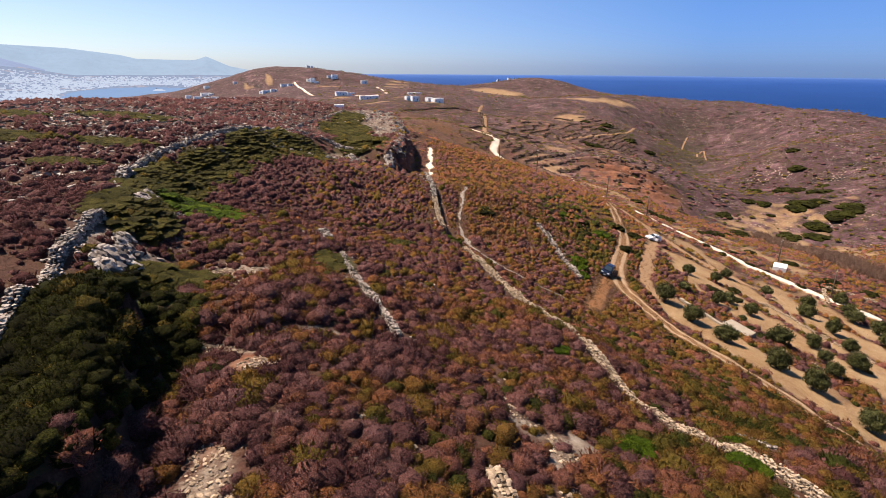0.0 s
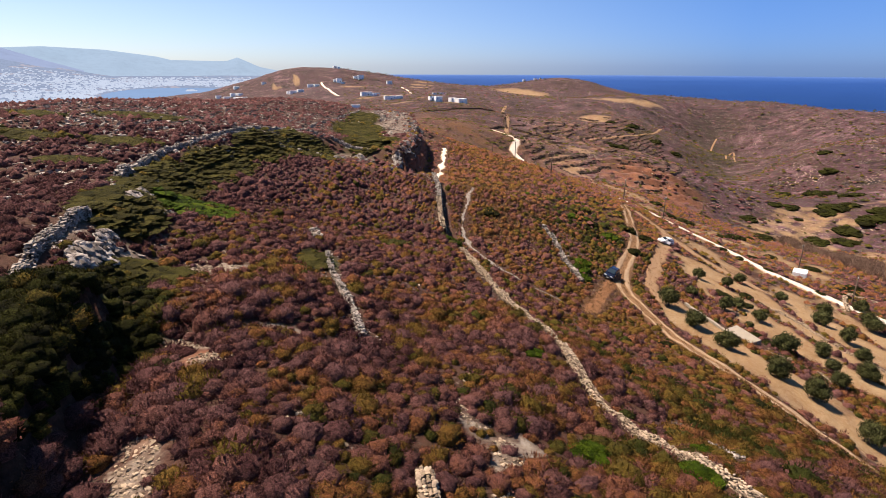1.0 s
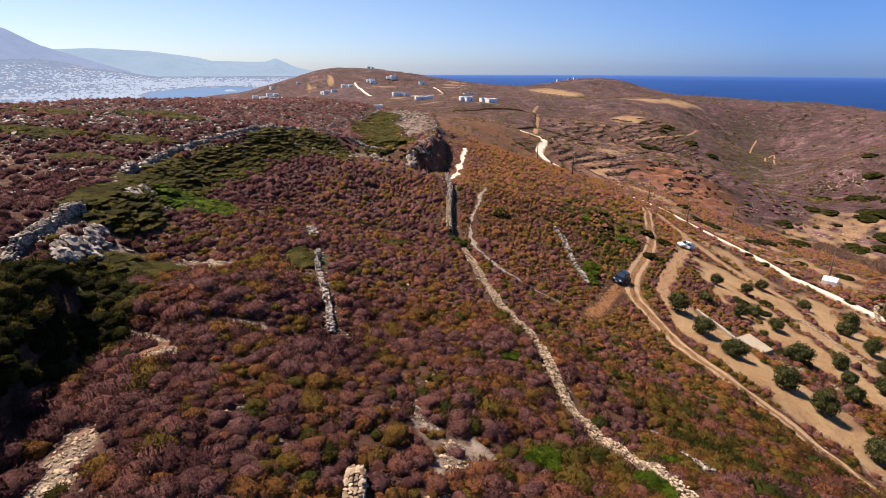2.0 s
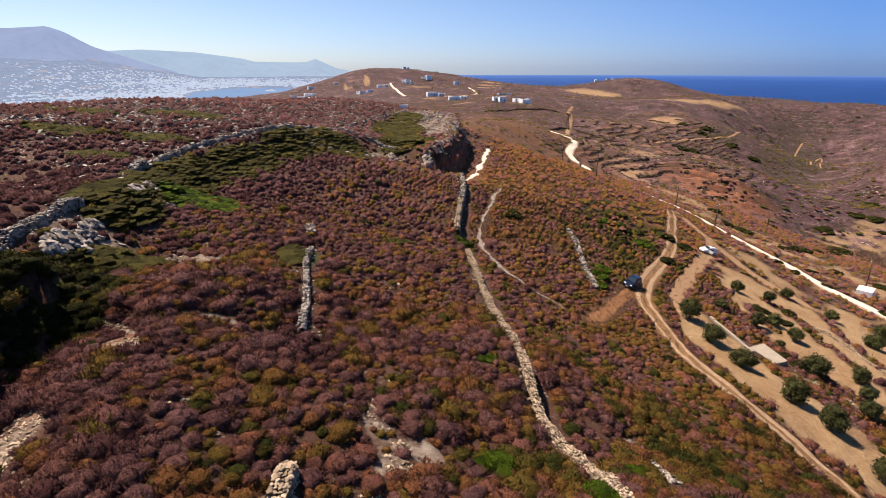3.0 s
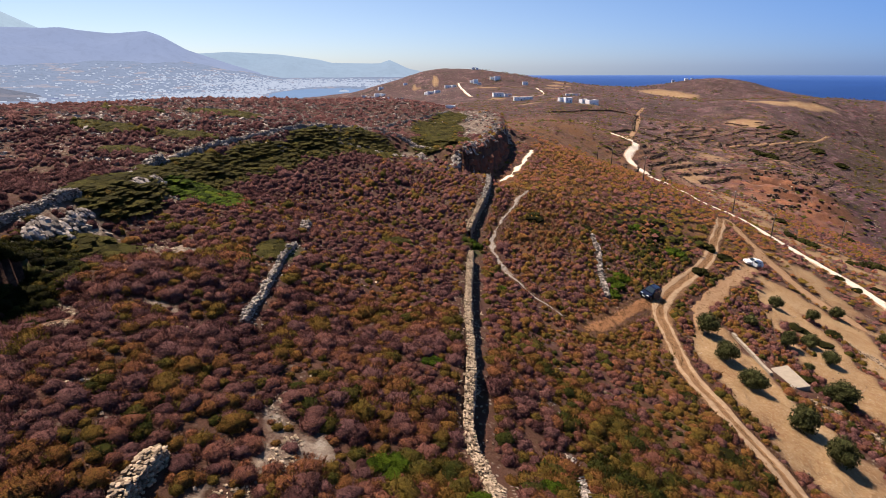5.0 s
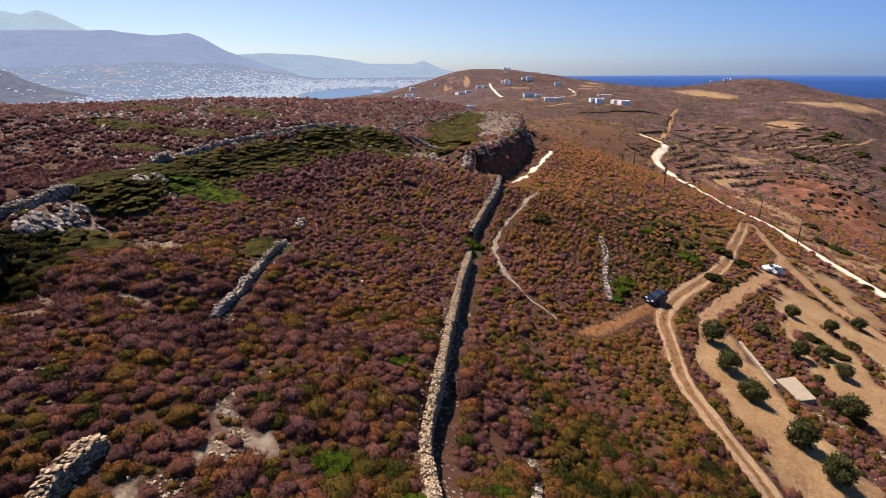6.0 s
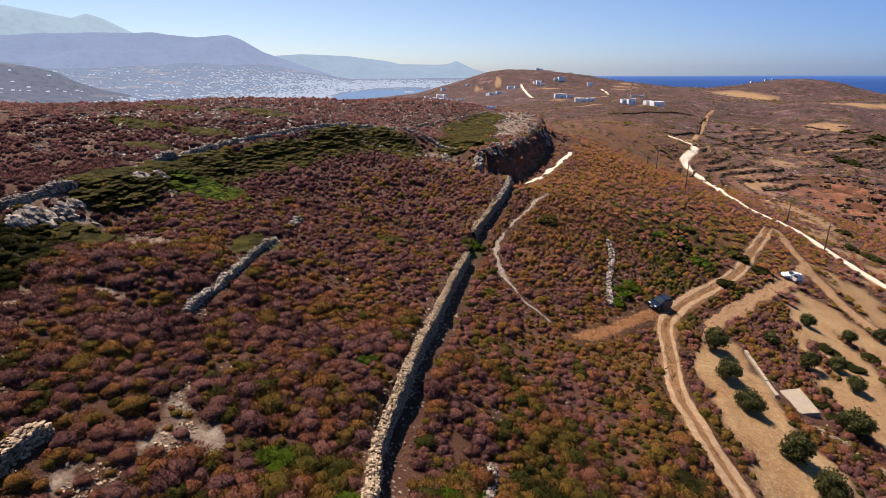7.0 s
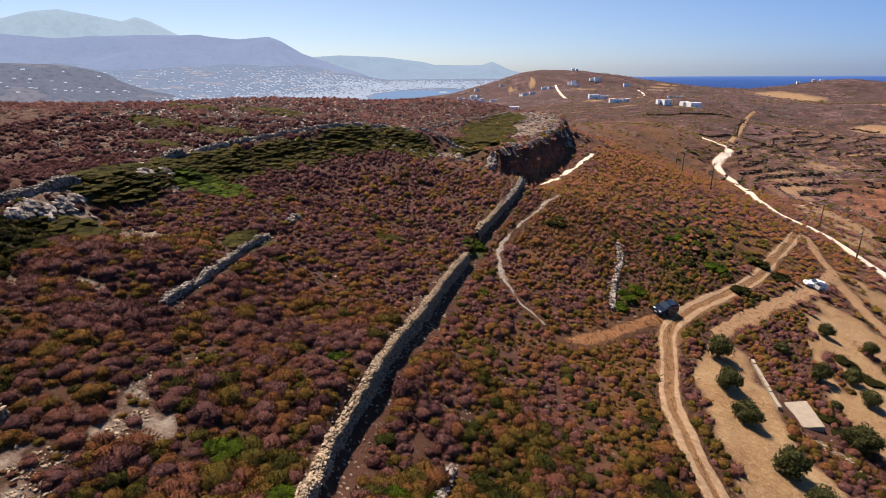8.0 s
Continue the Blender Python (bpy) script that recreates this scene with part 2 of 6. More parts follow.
def plain_material(name, colour, rough=0.6, metal=0.0, spec=0.4, vary=0.12, scale=3.0):
    m = Mat(name, rough, metal, spec)
    lo = tuple(v * (1 - vary) for v in colour)
    hi = tuple(min(1.0, v * (1 + vary)) for v in colour)
    m.colour(m.ramp(m.noise(scale, 6, 0.7), [(0.3, lo), (0.7, hi)]))
    m.bump(m.noise(scale * 6, 4), 0.15, 0.01)
    return m.m


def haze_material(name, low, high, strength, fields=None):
    """Far distance beyond several kilometres of hazy air: the backdrop, its haze painted in as glow."""
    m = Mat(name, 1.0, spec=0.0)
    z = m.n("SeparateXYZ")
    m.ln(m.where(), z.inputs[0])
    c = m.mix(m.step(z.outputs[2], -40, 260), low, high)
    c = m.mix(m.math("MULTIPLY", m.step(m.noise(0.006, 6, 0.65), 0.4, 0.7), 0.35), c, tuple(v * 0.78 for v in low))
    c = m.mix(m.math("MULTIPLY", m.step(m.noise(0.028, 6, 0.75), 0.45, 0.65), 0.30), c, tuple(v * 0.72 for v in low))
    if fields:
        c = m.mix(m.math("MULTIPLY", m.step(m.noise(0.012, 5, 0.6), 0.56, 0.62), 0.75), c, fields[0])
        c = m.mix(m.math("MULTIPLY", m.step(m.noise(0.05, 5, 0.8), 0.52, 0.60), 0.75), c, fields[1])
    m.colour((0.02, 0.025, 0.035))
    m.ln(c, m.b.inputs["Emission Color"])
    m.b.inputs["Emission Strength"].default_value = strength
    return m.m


def sea_material():
    m = Mat("hazy_sea_water", 0.45, spec=0.14)
    m.b.inputs["IOR"].default_value = 1.33
    m.colour(m.mix(m.step(m.noise(0.004, 4), 0.35, 0.65), (0.0030, 0.019, 0.092), (0.004, 0.023, 0.105)))
    # haze over the far water, painted as glow that rises with distance
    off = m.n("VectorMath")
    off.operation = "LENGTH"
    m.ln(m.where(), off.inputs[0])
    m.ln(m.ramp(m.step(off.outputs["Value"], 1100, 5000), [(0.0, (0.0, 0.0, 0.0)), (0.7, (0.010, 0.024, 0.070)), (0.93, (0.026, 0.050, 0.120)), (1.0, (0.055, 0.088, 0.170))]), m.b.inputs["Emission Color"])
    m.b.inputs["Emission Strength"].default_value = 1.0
    wave = m.n("TexNoise", Scale=0.12, Detail=6.0, Roughness=0.6)
    m.ln(m.where(), wave.inputs["Vector"])
    m.bump(wave.outputs["Fac"], 0.6, 0.8)
    return m.m


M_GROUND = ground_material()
M_STONE = stone_material("weathered_limestone", (0.0673, 0.0459, 0.0306), (0.343, 0.264, 0.19))
M_GREY = stone_material("grey_limestone", (0.040, 0.032, 0.027), (0.330, 0.285, 0.250), (0.100, 0.075, 0.054))
M_DARKROCK = stone_material("brown_rock", (0.0254, 0.0162, 0.012), (0.12, 0.0784, 0.0554), (0.0742, 0.0416, 0.0231))
M_SHRUB = shrub_material("dry_shrub_mass", False)
M_SHRUB1 = shrub_material("dry_shrub", True)
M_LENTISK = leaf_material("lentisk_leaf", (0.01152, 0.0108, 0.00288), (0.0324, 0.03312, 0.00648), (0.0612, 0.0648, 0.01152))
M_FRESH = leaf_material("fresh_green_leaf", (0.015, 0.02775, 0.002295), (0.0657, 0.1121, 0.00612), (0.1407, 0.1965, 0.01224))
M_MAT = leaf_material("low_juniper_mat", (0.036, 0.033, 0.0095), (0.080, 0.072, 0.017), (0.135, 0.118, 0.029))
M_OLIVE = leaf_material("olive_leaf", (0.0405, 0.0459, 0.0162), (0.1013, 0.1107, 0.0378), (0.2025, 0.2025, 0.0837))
M_BARK = plain_material("olive_bark", (0.0924, 0.0693, 0.0495), 0.9, vary=0.4, scale=8)
M_REED = leaf_material("dry_reed", (0.203, 0.1174, 0.08352), (0.4219, 0.2653, 0.1914), (0.6264, 0.4393, 0.3175))
M_TRACK = road_material("dirt_track", (0.184, 0.1184, 0.0688), (0.296, 0.212, 0.136), (0.16, 0.0896, 0.0464), (0.16, 0.0864, 0.0416))
M_VERGE = road_material("dry_grass_verge", (0.104, 0.0528, 0.024), (0.2, 0.116, 0.0576), (0.068, 0.0336, 0.016))
M_SPUR = road_material("orange_dry_grass", (0.120, 0.052, 0.022), (0.220, 0.110, 0.050), (0.080, 0.034, 0.016))
M_EARTH = road_material("bare_orange_earth", (0.16, 0.092, 0.048), (0.256, 0.164, 0.0944), (0.12, 0.06, 0.0288), (0.152, 0.084, 0.0416))
M_WHITE = road_material("white_gravel_road", (0.405, 0.354, 0.282), (0.564, 0.52, 0.448), (0.361, 0.275, 0.188), (0.22, 0.13, 0.075))
M_PATH = road_material("stony_footpath", (0.127, 0.0936, 0.0704), (0.23, 0.212, 0.192), (0.0992, 0.0554, 0.0329))
M_CONC = plain_material("pale_concrete", (0.214, 0.183, 0.144), 0.9, vary=0.15, scale=2)
M_LIME = plain_material("whitewashed_wall", (0.80, 0.80, 0.80), 0.85, vary=0.06, scale=1)
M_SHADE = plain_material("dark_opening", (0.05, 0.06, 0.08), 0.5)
M_WOOD = plain_material("tarred_pole_wood", (0.085, 0.060, 0.045), 0.85, vary=0.3, scale=6)
M_SEA = sea_material()
# distance haze is put into these mountain colours, which glow
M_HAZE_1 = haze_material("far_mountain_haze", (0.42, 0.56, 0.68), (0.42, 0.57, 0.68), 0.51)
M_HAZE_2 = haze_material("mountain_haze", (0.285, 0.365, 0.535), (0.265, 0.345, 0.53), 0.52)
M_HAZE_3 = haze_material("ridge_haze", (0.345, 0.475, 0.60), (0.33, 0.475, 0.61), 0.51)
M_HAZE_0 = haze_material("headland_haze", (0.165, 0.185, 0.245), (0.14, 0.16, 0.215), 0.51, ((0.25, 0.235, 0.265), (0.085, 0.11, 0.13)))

# ---- the lie of the land ----
# Round swells and hollows (x, y, radius, height) over the low ground at -46 m.
SMALL_SWELLS = [
    (-7, 18, 9, 4.19), (-13, 30, 9, 3.37), (29, 42, 9, 2.17), (11, 18, 9, 4.21), (-19, 24, 9, -1.43),
    (-25, 6, 9, 6.63), (11, 42, 9, 3.67), (-1, 12, 9, 4.69), (5, 30, 9, 4.91), (23, 24, 9, 7.24),
    (23, 42, 9, -0.5), (-7, 36, 9, 2.55), (5, 36, 9, -0.87), (35, 30, 9, 3.28), (-1, 24, 9, 1.5),
    (-13, 6, 9, 2.15), (17, 36, 9, 2.1), (-13, 24, 9, 3.87), (-4, -9, 14, 3.84), (14, 54, 14, 1.53),
]
MIDDLE_SWELLS = [
    (-31, 45, 14, 1.27), (-13, 54, 14, 1.87), (41, 54, 14, -0.24), (5, 63, 14, 2.21), (-31, 27, 14, 6.49),
    (-4, 45, 14, 3.36), (32, 54, 14, 1.97), (-22, 45, 14, 2.22), (23, 63, 14, -1.12), (33, 70, 24, 0.99),
    (-9, 84, 24, 3.08), (75, 70, 24, 0.74), (19, 98, 24, -0.81), (61, 0, 24, -0.44), (-37, 98, 24, 4.82),
    (5, 112, 24, 5.17), (-51, 70, 24, 1.85), (-37, 56, 24, 5.17), (-79, 70, 24, 3.13), (-9, 98, 24, -2.75),
]
LARGE_SWELLS = [
    (77, 120, 42, -1.92), (-19, 144, 42, -0.19), (29, 144, 42, 4.78), (101, 48, 42, -2.19), (-67, 120, 42, 6.66),
    (53, 192, 42, 3.65), (101, 192, 42, -4.29), (-43, 192, 42, 5.42), (-43, -24, 42, 11.87), (29, -24, 42, 7.82),
    (125, 96, 42, -2.37), (-45, 180, 75, 11.5), (135, 225, 75, -4.04), (135, 315, 75, -4.18), (-135, 90, 75, 5.53),
    (0, 270, 75, 4.45), (-90, 225, 75, 6.62), (160, 600, 75, -18.92), (340, 540, 75, 8.23), (40, 360, 75, 1.39),
]
FAR_HILLS = [
    (-20, 660, 75, 5.92), (160, 300, 75, -3.31), (100, 900, 75, 9.73), (-200, 1020, 75, -7.05), (-200, 900, 75, 8.31),
    (400, 840, 75, 8.1), (-20, 1440, 75, -15.43), (-440, 1020, 75, -3.58), (320, 780, 120, 8.6), (320, 620, 120, 11.9),
    (-320, 1180, 120, 2.37), (-400, 1180, 120, 12.74), (240, 1420, 120, 9.72), (-400, 940, 120, -12.9), (480, 540, 120, -10.76),
    (240, 1340, 120, 11.63), (160, 620, 120, -5.31), (320, 700, 120, 7.65), (320, 460, 120, 6.49), (560, 700, 120, -14.25),
]
OUTER_HILLS = [
    (400, 1260, 120, -7.64), (0, 400, 140, 5.07), (160, 560, 140, -0.71), (320, 160, 140, 7.11), (320, 320, 140, 6.5),
    (320, 240, 140, 7.25), (320, 80, 140, 5.38), (-80, 320, 140, 7.36), (-360, 1180, 180, 12.17), (300, 300, 180, 8.15),
    (190, 1400, 180, 15.45), (-250, 1180, 180, 15.82), (-140, 410, 180, 8.4), (300, 740, 180, 6.07), (-360, 1290, 180, 3.18),
    (-140, 1510, 180, -15.04), (520, 1070, 180, -11.3), (-470, 1510, 180, -8.84), (-150, 0, 260, 66.17), (300, 600, 260, 4.83),
]
COAST_HILLS = [
    (-150, 600, 260, 3.39), (-300, 1200, 260, 12.55), (0, 600, 260, 10.19), (0, 1040, 480, 15.94), (0, 1300, 480, 5.96),
    (-260, 1040, 480, 7.02), (260, 1040, 480, 3.9), (-260, 780, 480, 8.69),
]
KNOLL_SWELLS = [
    (-10, 165, 44, -0.8), (-10, 237, 44, -0.5), (-10, 273, 44, 0.6), (-10, 309, 44, 6.2), (-10, 345, 44, 3.5), (-10, 381, 44, 3.1),
    (-10, 417, 44, 1.6), (26, 165, 44, 1.1), (26, 201, 44, 3.7), (26, 237, 44, -3.4), (26, 273, 44, -3.2), (26, 309, 44, -1.1),
    (26, 345, 44, 1.8), (26, 381, 44, 1.5), (26, 417, 44, 0.3), (62, 165, 44, -0.3), (62, 201, 44, -5.6), (62, 237, 44, 3.7),
    (62, 273, 44, -0.5), (62, 309, 44, -4.2), (62, 345, 44, 0.6), (62, 381, 44, -1.4), (62, 417, 44, -1.2), (98, 201, 44, 4.7),
]
VALLEY_SWELLS = [
    (98, 237, 44, 2.1), (98, 273, 44, -2.2), (98, 309, 44, 3.1), (98, 345, 44, 5.0), (98, 381, 44, -0.4), (98, 417, 44, 2.5),
    (134, 165, 44, -1.4), (134, 201, 44, -2.1), (134, 237, 44, -5.6), (134, 273, 44, -1.5), (134, 309, 44, 4.6), (134, 345, 44, 4.6),
    (134, 381, 44, 1.8), (134, 417, 44, 6.8), (170, 165, 44, 1.9), (170, 201, 44, -3.2), (170, 237, 44, -6.6), (170, 273, 44, 0.8),
    (170, 309, 44, -1.2), (170, 345, 44, -1.6), (170, 381, 44, 3.2), (170, 417, 44, 4.6), (206, 201, 44, -1.6), (206, 237, 44, -4.1),
]
GULLY_SWELLS = [
    (206, 273, 44, -1.5), (206, 309, 44, -2.2), (206, 345, 44, -6.6), (206, 381, 44, 1.0), (206, 417, 44, -12.2), (242, 237, 44, -0.6),
    (242, 273, 44, 0.8), (242, 345, 44, -8.0), (242, 381, 44, 13.8), (242, 417, 44, 9.9), (0, 430, 95, -6.4), (0, 515, 95, 2.8),
    (0, 600, 95, 2.4), (0, 685, 95, 0.4), (0, 770, 95, 5.0), (0, 855, 95, -1.7), (0, 940, 95, -1.0), (85, 430, 95, 2.3),
    (85, 515, 95, 3.8), (85, 600, 95, -8.8), (85, 685, 95, -15.5), (85, 770, 95, 4.0), (85, 855, 95, -7.5), (85, 940, 95, -5.5),
]
SPUR_SWELLS = [
    (85, 1110, 95, -2.4), (170, 430, 95, -21.4), (170, 515, 95, -4.0), (170, 600, 95, 33.0), (170, 685, 95, 3.0), (170, 770, 95, 5.3),
    (170, 855, 95, -5.7), (170, 940, 95, -3.2), (170, 1025, 95, -2.8), (170, 1110, 95, -7.2), (170, 1195, 95, -1.1), (255, 430, 95, -10.4),
    (255, 515, 95, -32.2), (255, 600, 95, -12.0), (255, 685, 95, -18.1), (255, 770, 95, -2.8), (255, 855, 95, 11.3), (255, 940, 95, 1.5),
    (255, 1025, 95, 1.6), (255, 1110, 95, -2.0), (255, 1195, 95, -0.9), (340, 430, 95, 19.4), (340, 515, 95, -2.2), (340, 600, 95, -25.2),
]
HEADLAND_SWELLS = [
    (340, 685, 95, -37.5), (340, 770, 95, -26.6), (340, 855, 95, -4.7), (340, 1025, 95, 5.9), (340, 1110, 95, 1.7), (340, 1195, 95, -0.6),
    (425, 430, 95, -8.1), (425, 515, 95, 4.9), (425, 600, 95, 7.5), (425, 685, 95, 3.2), (425, 855, 95, -6.1), (425, 940, 95, 2.6),
    (425, 1025, 95, 4.7), (425, 1110, 95, 1.3), (510, 430, 95, -1.8), (510, 515, 95, 0.7), (510, 600, 95, 4.2), (510, 685, 95, 17.5),
    (510, 770, 95, 9.6), (510, 855, 95, 3.0), (510, 940, 95, 10.8), (510, 1025, 95, 3.3), (510, 1110, 95, 0.5),
]
HILLS = SMALL_SWELLS + MIDDLE_SWELLS + LARGE_SWELLS + FAR_HILLS + OUTER_HILLS + COAST_HILLS + KNOLL_SWELLS + VALLEY_SWELLS + GULLY_SWELLS + SPUR_SWELLS + HEADLAND_SWELLS
COAST = [(-300, 2600), (-120, 1760), (240, 1560), (420, 1390), (560, 1080), (640, 900), (760, 700), (900, 400), (1000, -300), (1000, -5200)]
# Banks and terrace steps: the line they follow, their drop to the right of it, how abrupt, how far they reach.
BANKS = [
    ([(-15.2, 4), (-12.6, 11), (-12.0, 15), (-13.6, 19.5), (-16.3, 25)], 5, 0.95, 9),
    ([(-15.5, 25), (-20, 31), (-23, 37), (-27, 48), (-33, 60), (-36, 72), (-36, 90), (-34, 108), (-26, 124), (-18, 128)], 2.6, 2.5, 9),
    ([(20, 20), (17, 27), (13.4, 33), (12.1, 39), (7.7, 55), (2.8, 74.5), (0.9, 80), (-0.4, 86), (-1.8, 100), (-3.4, 113), (-5.8, 122), (-8.2, 129)], 1.35, 0.4, 6),
    ([(-10.6, 120), (-9.7, 126), (-9.5, 135), (-10, 155), (-12, 175), (-16, 192)], 8, 0.7, 14),
]


def line_distance(x, y, line):
    """Signed distance from a line of points (right of it: plus) and how far past its ends."""
    best, side, over = np.full(x.shape, 1e9), np.zeros(x.shape), np.zeros(x.shape)
    for i, (a, b) in enumerate(zip(line, line[1:])):
        dx, dy = b[0] - a[0], b[1] - a[1]
        length = math.hypot(dx, dy)
        u = ((x - a[0]) * dx + (y - a[1]) * dy) / length**2
        uc = np.clip(u, 0, 1)
        q = np.hypot(x - a[0] - uc * dx, y - a[1] - uc * dy)
        near = q < best
        best = np.where(near, q, best)
        side = np.where(near, np.sign((x - a[0]) * dy - (y - a[1]) * dx), side)
        past = np.zeros(x.shape)
        if i == 0:
            past = past + np.clip(-u, 0, None) * length
        if i == len(line) - 2:
            past = past + np.clip(u - 1, 0, None) * length
        over = np.where(near, past, over)
    return best * side, over


def waves(x, y, size, seed):
    """Smooth random relief, about -1 to 1."""
    rng = np.random.default_rng(seed)
    z = np.zeros(np.shape(x))
    for k in range(7):
        a, f, p = rng.uniform(0, 6.283), rng.uniform(0.6, 1.7) / size, rng.uniform(0, 6.283)
        z = z + np.sin(6.283 * f * (x * np.cos(a) + y * np.sin(a)) + p + 1.3 * np.sin(6.283 * f * 0.6 * (y * np.cos(a) - x * np.sin(a)) + 2 * p))
    return z / 3.2


def inside(x, y, cx, cy, rx, ry, turn=0.0):
    """1 inside an ellipse, fading to 0 at its rim."""
    c, s = math.cos(radians(turn)), math.sin(radians(turn))
    u, v = ((x - cx) * c + (y - cy) * s) / rx, (-(x - cx) * s + (y - cy) * c) / ry
    return np.clip(1.6 - 1.6 * np.sqrt(u * u + v * v) + 0.35, 0, 1)


def offshore(x, y):
    """0 on the land to 1 past the coast on the open side of the headland."""
    s = line_distance(x, y, COAST)[0]
    return np.clip(-s / 160, 0, 1) ** 2 * (3 - 2 * np.clip(-s / 160, 0, 1))


def open_height(x, y):
    """The land without its terraces."""
    x, y = np.asarray(x, float), np.asarray(y, float)
    z = -46.0 - 56.0 * offshore(x, y)
    for cx, cy, r, h in HILLS:
        z = z + h * np.exp(-(((x - cx) / r) ** 2 + ((y - cy) / r) ** 2))
    for line, drop, sharp, reach in BANKS:
        s, over = line_distance(x, y, line)
        z = z - 0.5 * drop * np.tanh(s / sharp) * np.exp(-((s / reach) ** 2) - (over / 3) ** 2)
    d = np.hypot(x - 17, y)
    z = z + 0.10 * waves(x, y, 5, 1) * np.clip(d / 40, 0.3, 1) + np.clip((d - 120) / 300, 0, 1) * (0.6 * waves(x, y, 40, 2) + 0.9 * waves(x, y, 110, 3))
    # red earth slope cut by gullies above the road
    run = x * 0.40 + (y - 288) * 0.92 + 1.8 * waves(x, y, 16, 9)
    return z + inside(x, y, 108, 296, 17, 40, 24) * (3.6 * np.abs(np.sin(run * math.pi / 13.0)) - 1.4)


def height(x, y):
    """The land with the old field terraces beyond the road."""
    z = open_height(x, y)
    fr = terrace_step(x, y, z)
    return z + terrace_area(x, y) * 1.7 * (np.clip((fr - 0.84) / 0.16, 0, 1) - fr)


def terrace_area(x, y):
    return np.maximum(inside(x, y, 108, 470, 70, 235, -14), inside(x, y, 60, 340, 40, 70, 0))


def terrace_step(x, y, z):
    """0 to 1 from the foot of one terrace to the foot of the next."""
    f = z / 1.9 + 0.30 * waves(x, y, 95, 4) + 0.12 * waves(x, y, 28, 6)
    return f - np.floor(f)


# ---- building helpers ----
def mesh_from(name, verts, faces, material=None, smooth=False, attrs=None):
    """A mesh from numpy arrays; faces: an (n, 3) or (n, 4) array."""
    me = bpy.data.meshes.new(name)
    verts, faces = np.asarray(verts, np.float32), np.asarray(faces, np.int32)
    k = faces.shape[1]
    me.vertices.add(len(verts))
    me.vertices.foreach_set("co", verts.ravel())
    me.loops.add(faces.size)
    me.loops.foreach_set("vertex_index", faces.ravel())
    me.polygons.add(len(faces))
    me.polygons.foreach_set("loop_start", np.arange(0, faces.size, k, dtype=np.int32))
    me.polygons.foreach_set("use_smooth", np.full(len(faces), smooth))
    for key, values in (attrs or {}).items():
        me.attributes.new(key, "FLOAT", "POINT").data.foreach_set("value", np.asarray(values, np.float32))
    me.update(calc_edges=True)
    if material:
        me.materials.append(material)
    return me


def part(name, bm, material, parent=None, label="", smooth=False):
    """A bmesh as one mesh object under a thing or a part."""
    me = bpy.data.meshes.new(name)
    if smooth:
        for f in bm.faces:
            f.smooth = True
    bm.to_mesh(me)
    bm.free()
    me.materials.append(material)
    ob = new(name, me)
    ob.parent = parent
    if label:
        tagged(ob, label)
    return ob


def anchor(name, m, label, category, group="", kind=""):
    ob = new(name)
    ob.empty_display_size = 0.3
    ob.matrix_world = m
    return tagged(ob, label, category, group, kind)


def box(bm, x0, y0, z0, x1, y1, z1, bevel=0.0):
    made = bmesh.ops.create_cube(bm, size=1.0)["verts"]
    for v in made:
        v.co = Vector(((x0 + x1) / 2 + v.co.x * (x1 - x0), (y0 + y1) / 2 + v.co.y * (y1 - y0), (z0 + z1) / 2 + v.co.z * (z1 - z0)))
    if bevel:
        edges = list({e for v in made for e in v.link_edges})
        bmesh.ops.bevel(bm, geom=edges, offset=bevel, segments=2, affect="EDGES", profile=0.7)
    return bm


def boxed(*size, bevel=0.0):
    return box(bmesh.new(), *size, bevel=bevel)


def ball(level):
    bm = bmesh.new()
    bmesh.ops.create_icosphere(bm, subdivisions=level, radius=1.0)
    v = np.array([q.co[:] for q in bm.verts])
    f = np.array([[q.index for q in p.verts] for p in bm.faces])
    bm.free()
    return v, f


def ground_z(x, y):
    """The height of the built ground sheet."""
    hit = GROUND_TREE.ray_cast(Vector((x, y, 400)), Vector((0, 0, -1)))
    return hit[0].z if hit[0] else float(height(x, y))


def along(line, step):
    """Points and headings every step metres along a smoothed line."""
    p = np.array(line, float)
    n = len(p)
    if n > 2:
        out = []
        for i in range(n - 1):
            a, b, c, d = p[max(i - 1, 0)], p[i], p[i + 1], p[min(i + 2, n - 1)]
            for u in np.linspace(0, 1, 12, endpoint=False):
                out.append(0.5 * (2 * b + (c - a) * u + (2 * a - 5 * b + 4 * c - d) * u * u + (3 * b - a - 3 * c + d) * u**3))
        p = np.array(out + [p[-1]])
    s = np.r_[0, np.cumsum(np.hypot(*np.diff(p, axis=0).T))]
    q = np.linspace(0, s[-1], max(2, int(s[-1] / step) + 1))
    x, y = np.interp(q, s, p[:, 0]), np.interp(q, s, p[:, 1])
    return x, y, np.arctan2(np.gradient(y), np.gradient(x)), q


# ---- lines of the plan ----
TRACK = [(47, 32), (41.7, 41.8), (38.6, 47.6), (35.3, 54.6), (32.9, 61.0), (31.6, 68.0), (30.5, 76.4), (30.1, 84), (32.5, 93.9), (36.9, 104.9), (41.4, 117.2), (44.7, 132.6), (48.0, 147.1), (51, 163)]
SPUR = [(31.2, 90), (28, 84.5), (25.5, 79), (22.5, 71.5), (19.8, 66.2)]
LOWER = [(53, 166), (54.5, 150.6), (55.9, 139.6), (53.2, 129.6), (46.9, 114.9), (41.3, 102.1), (37.6, 93.5), (36.0, 86.3), (35.6, 80)]
LOWER_2 = [(55.5, 139.0), (58.4, 128.8), (62.1, 119.4), (68, 110)]
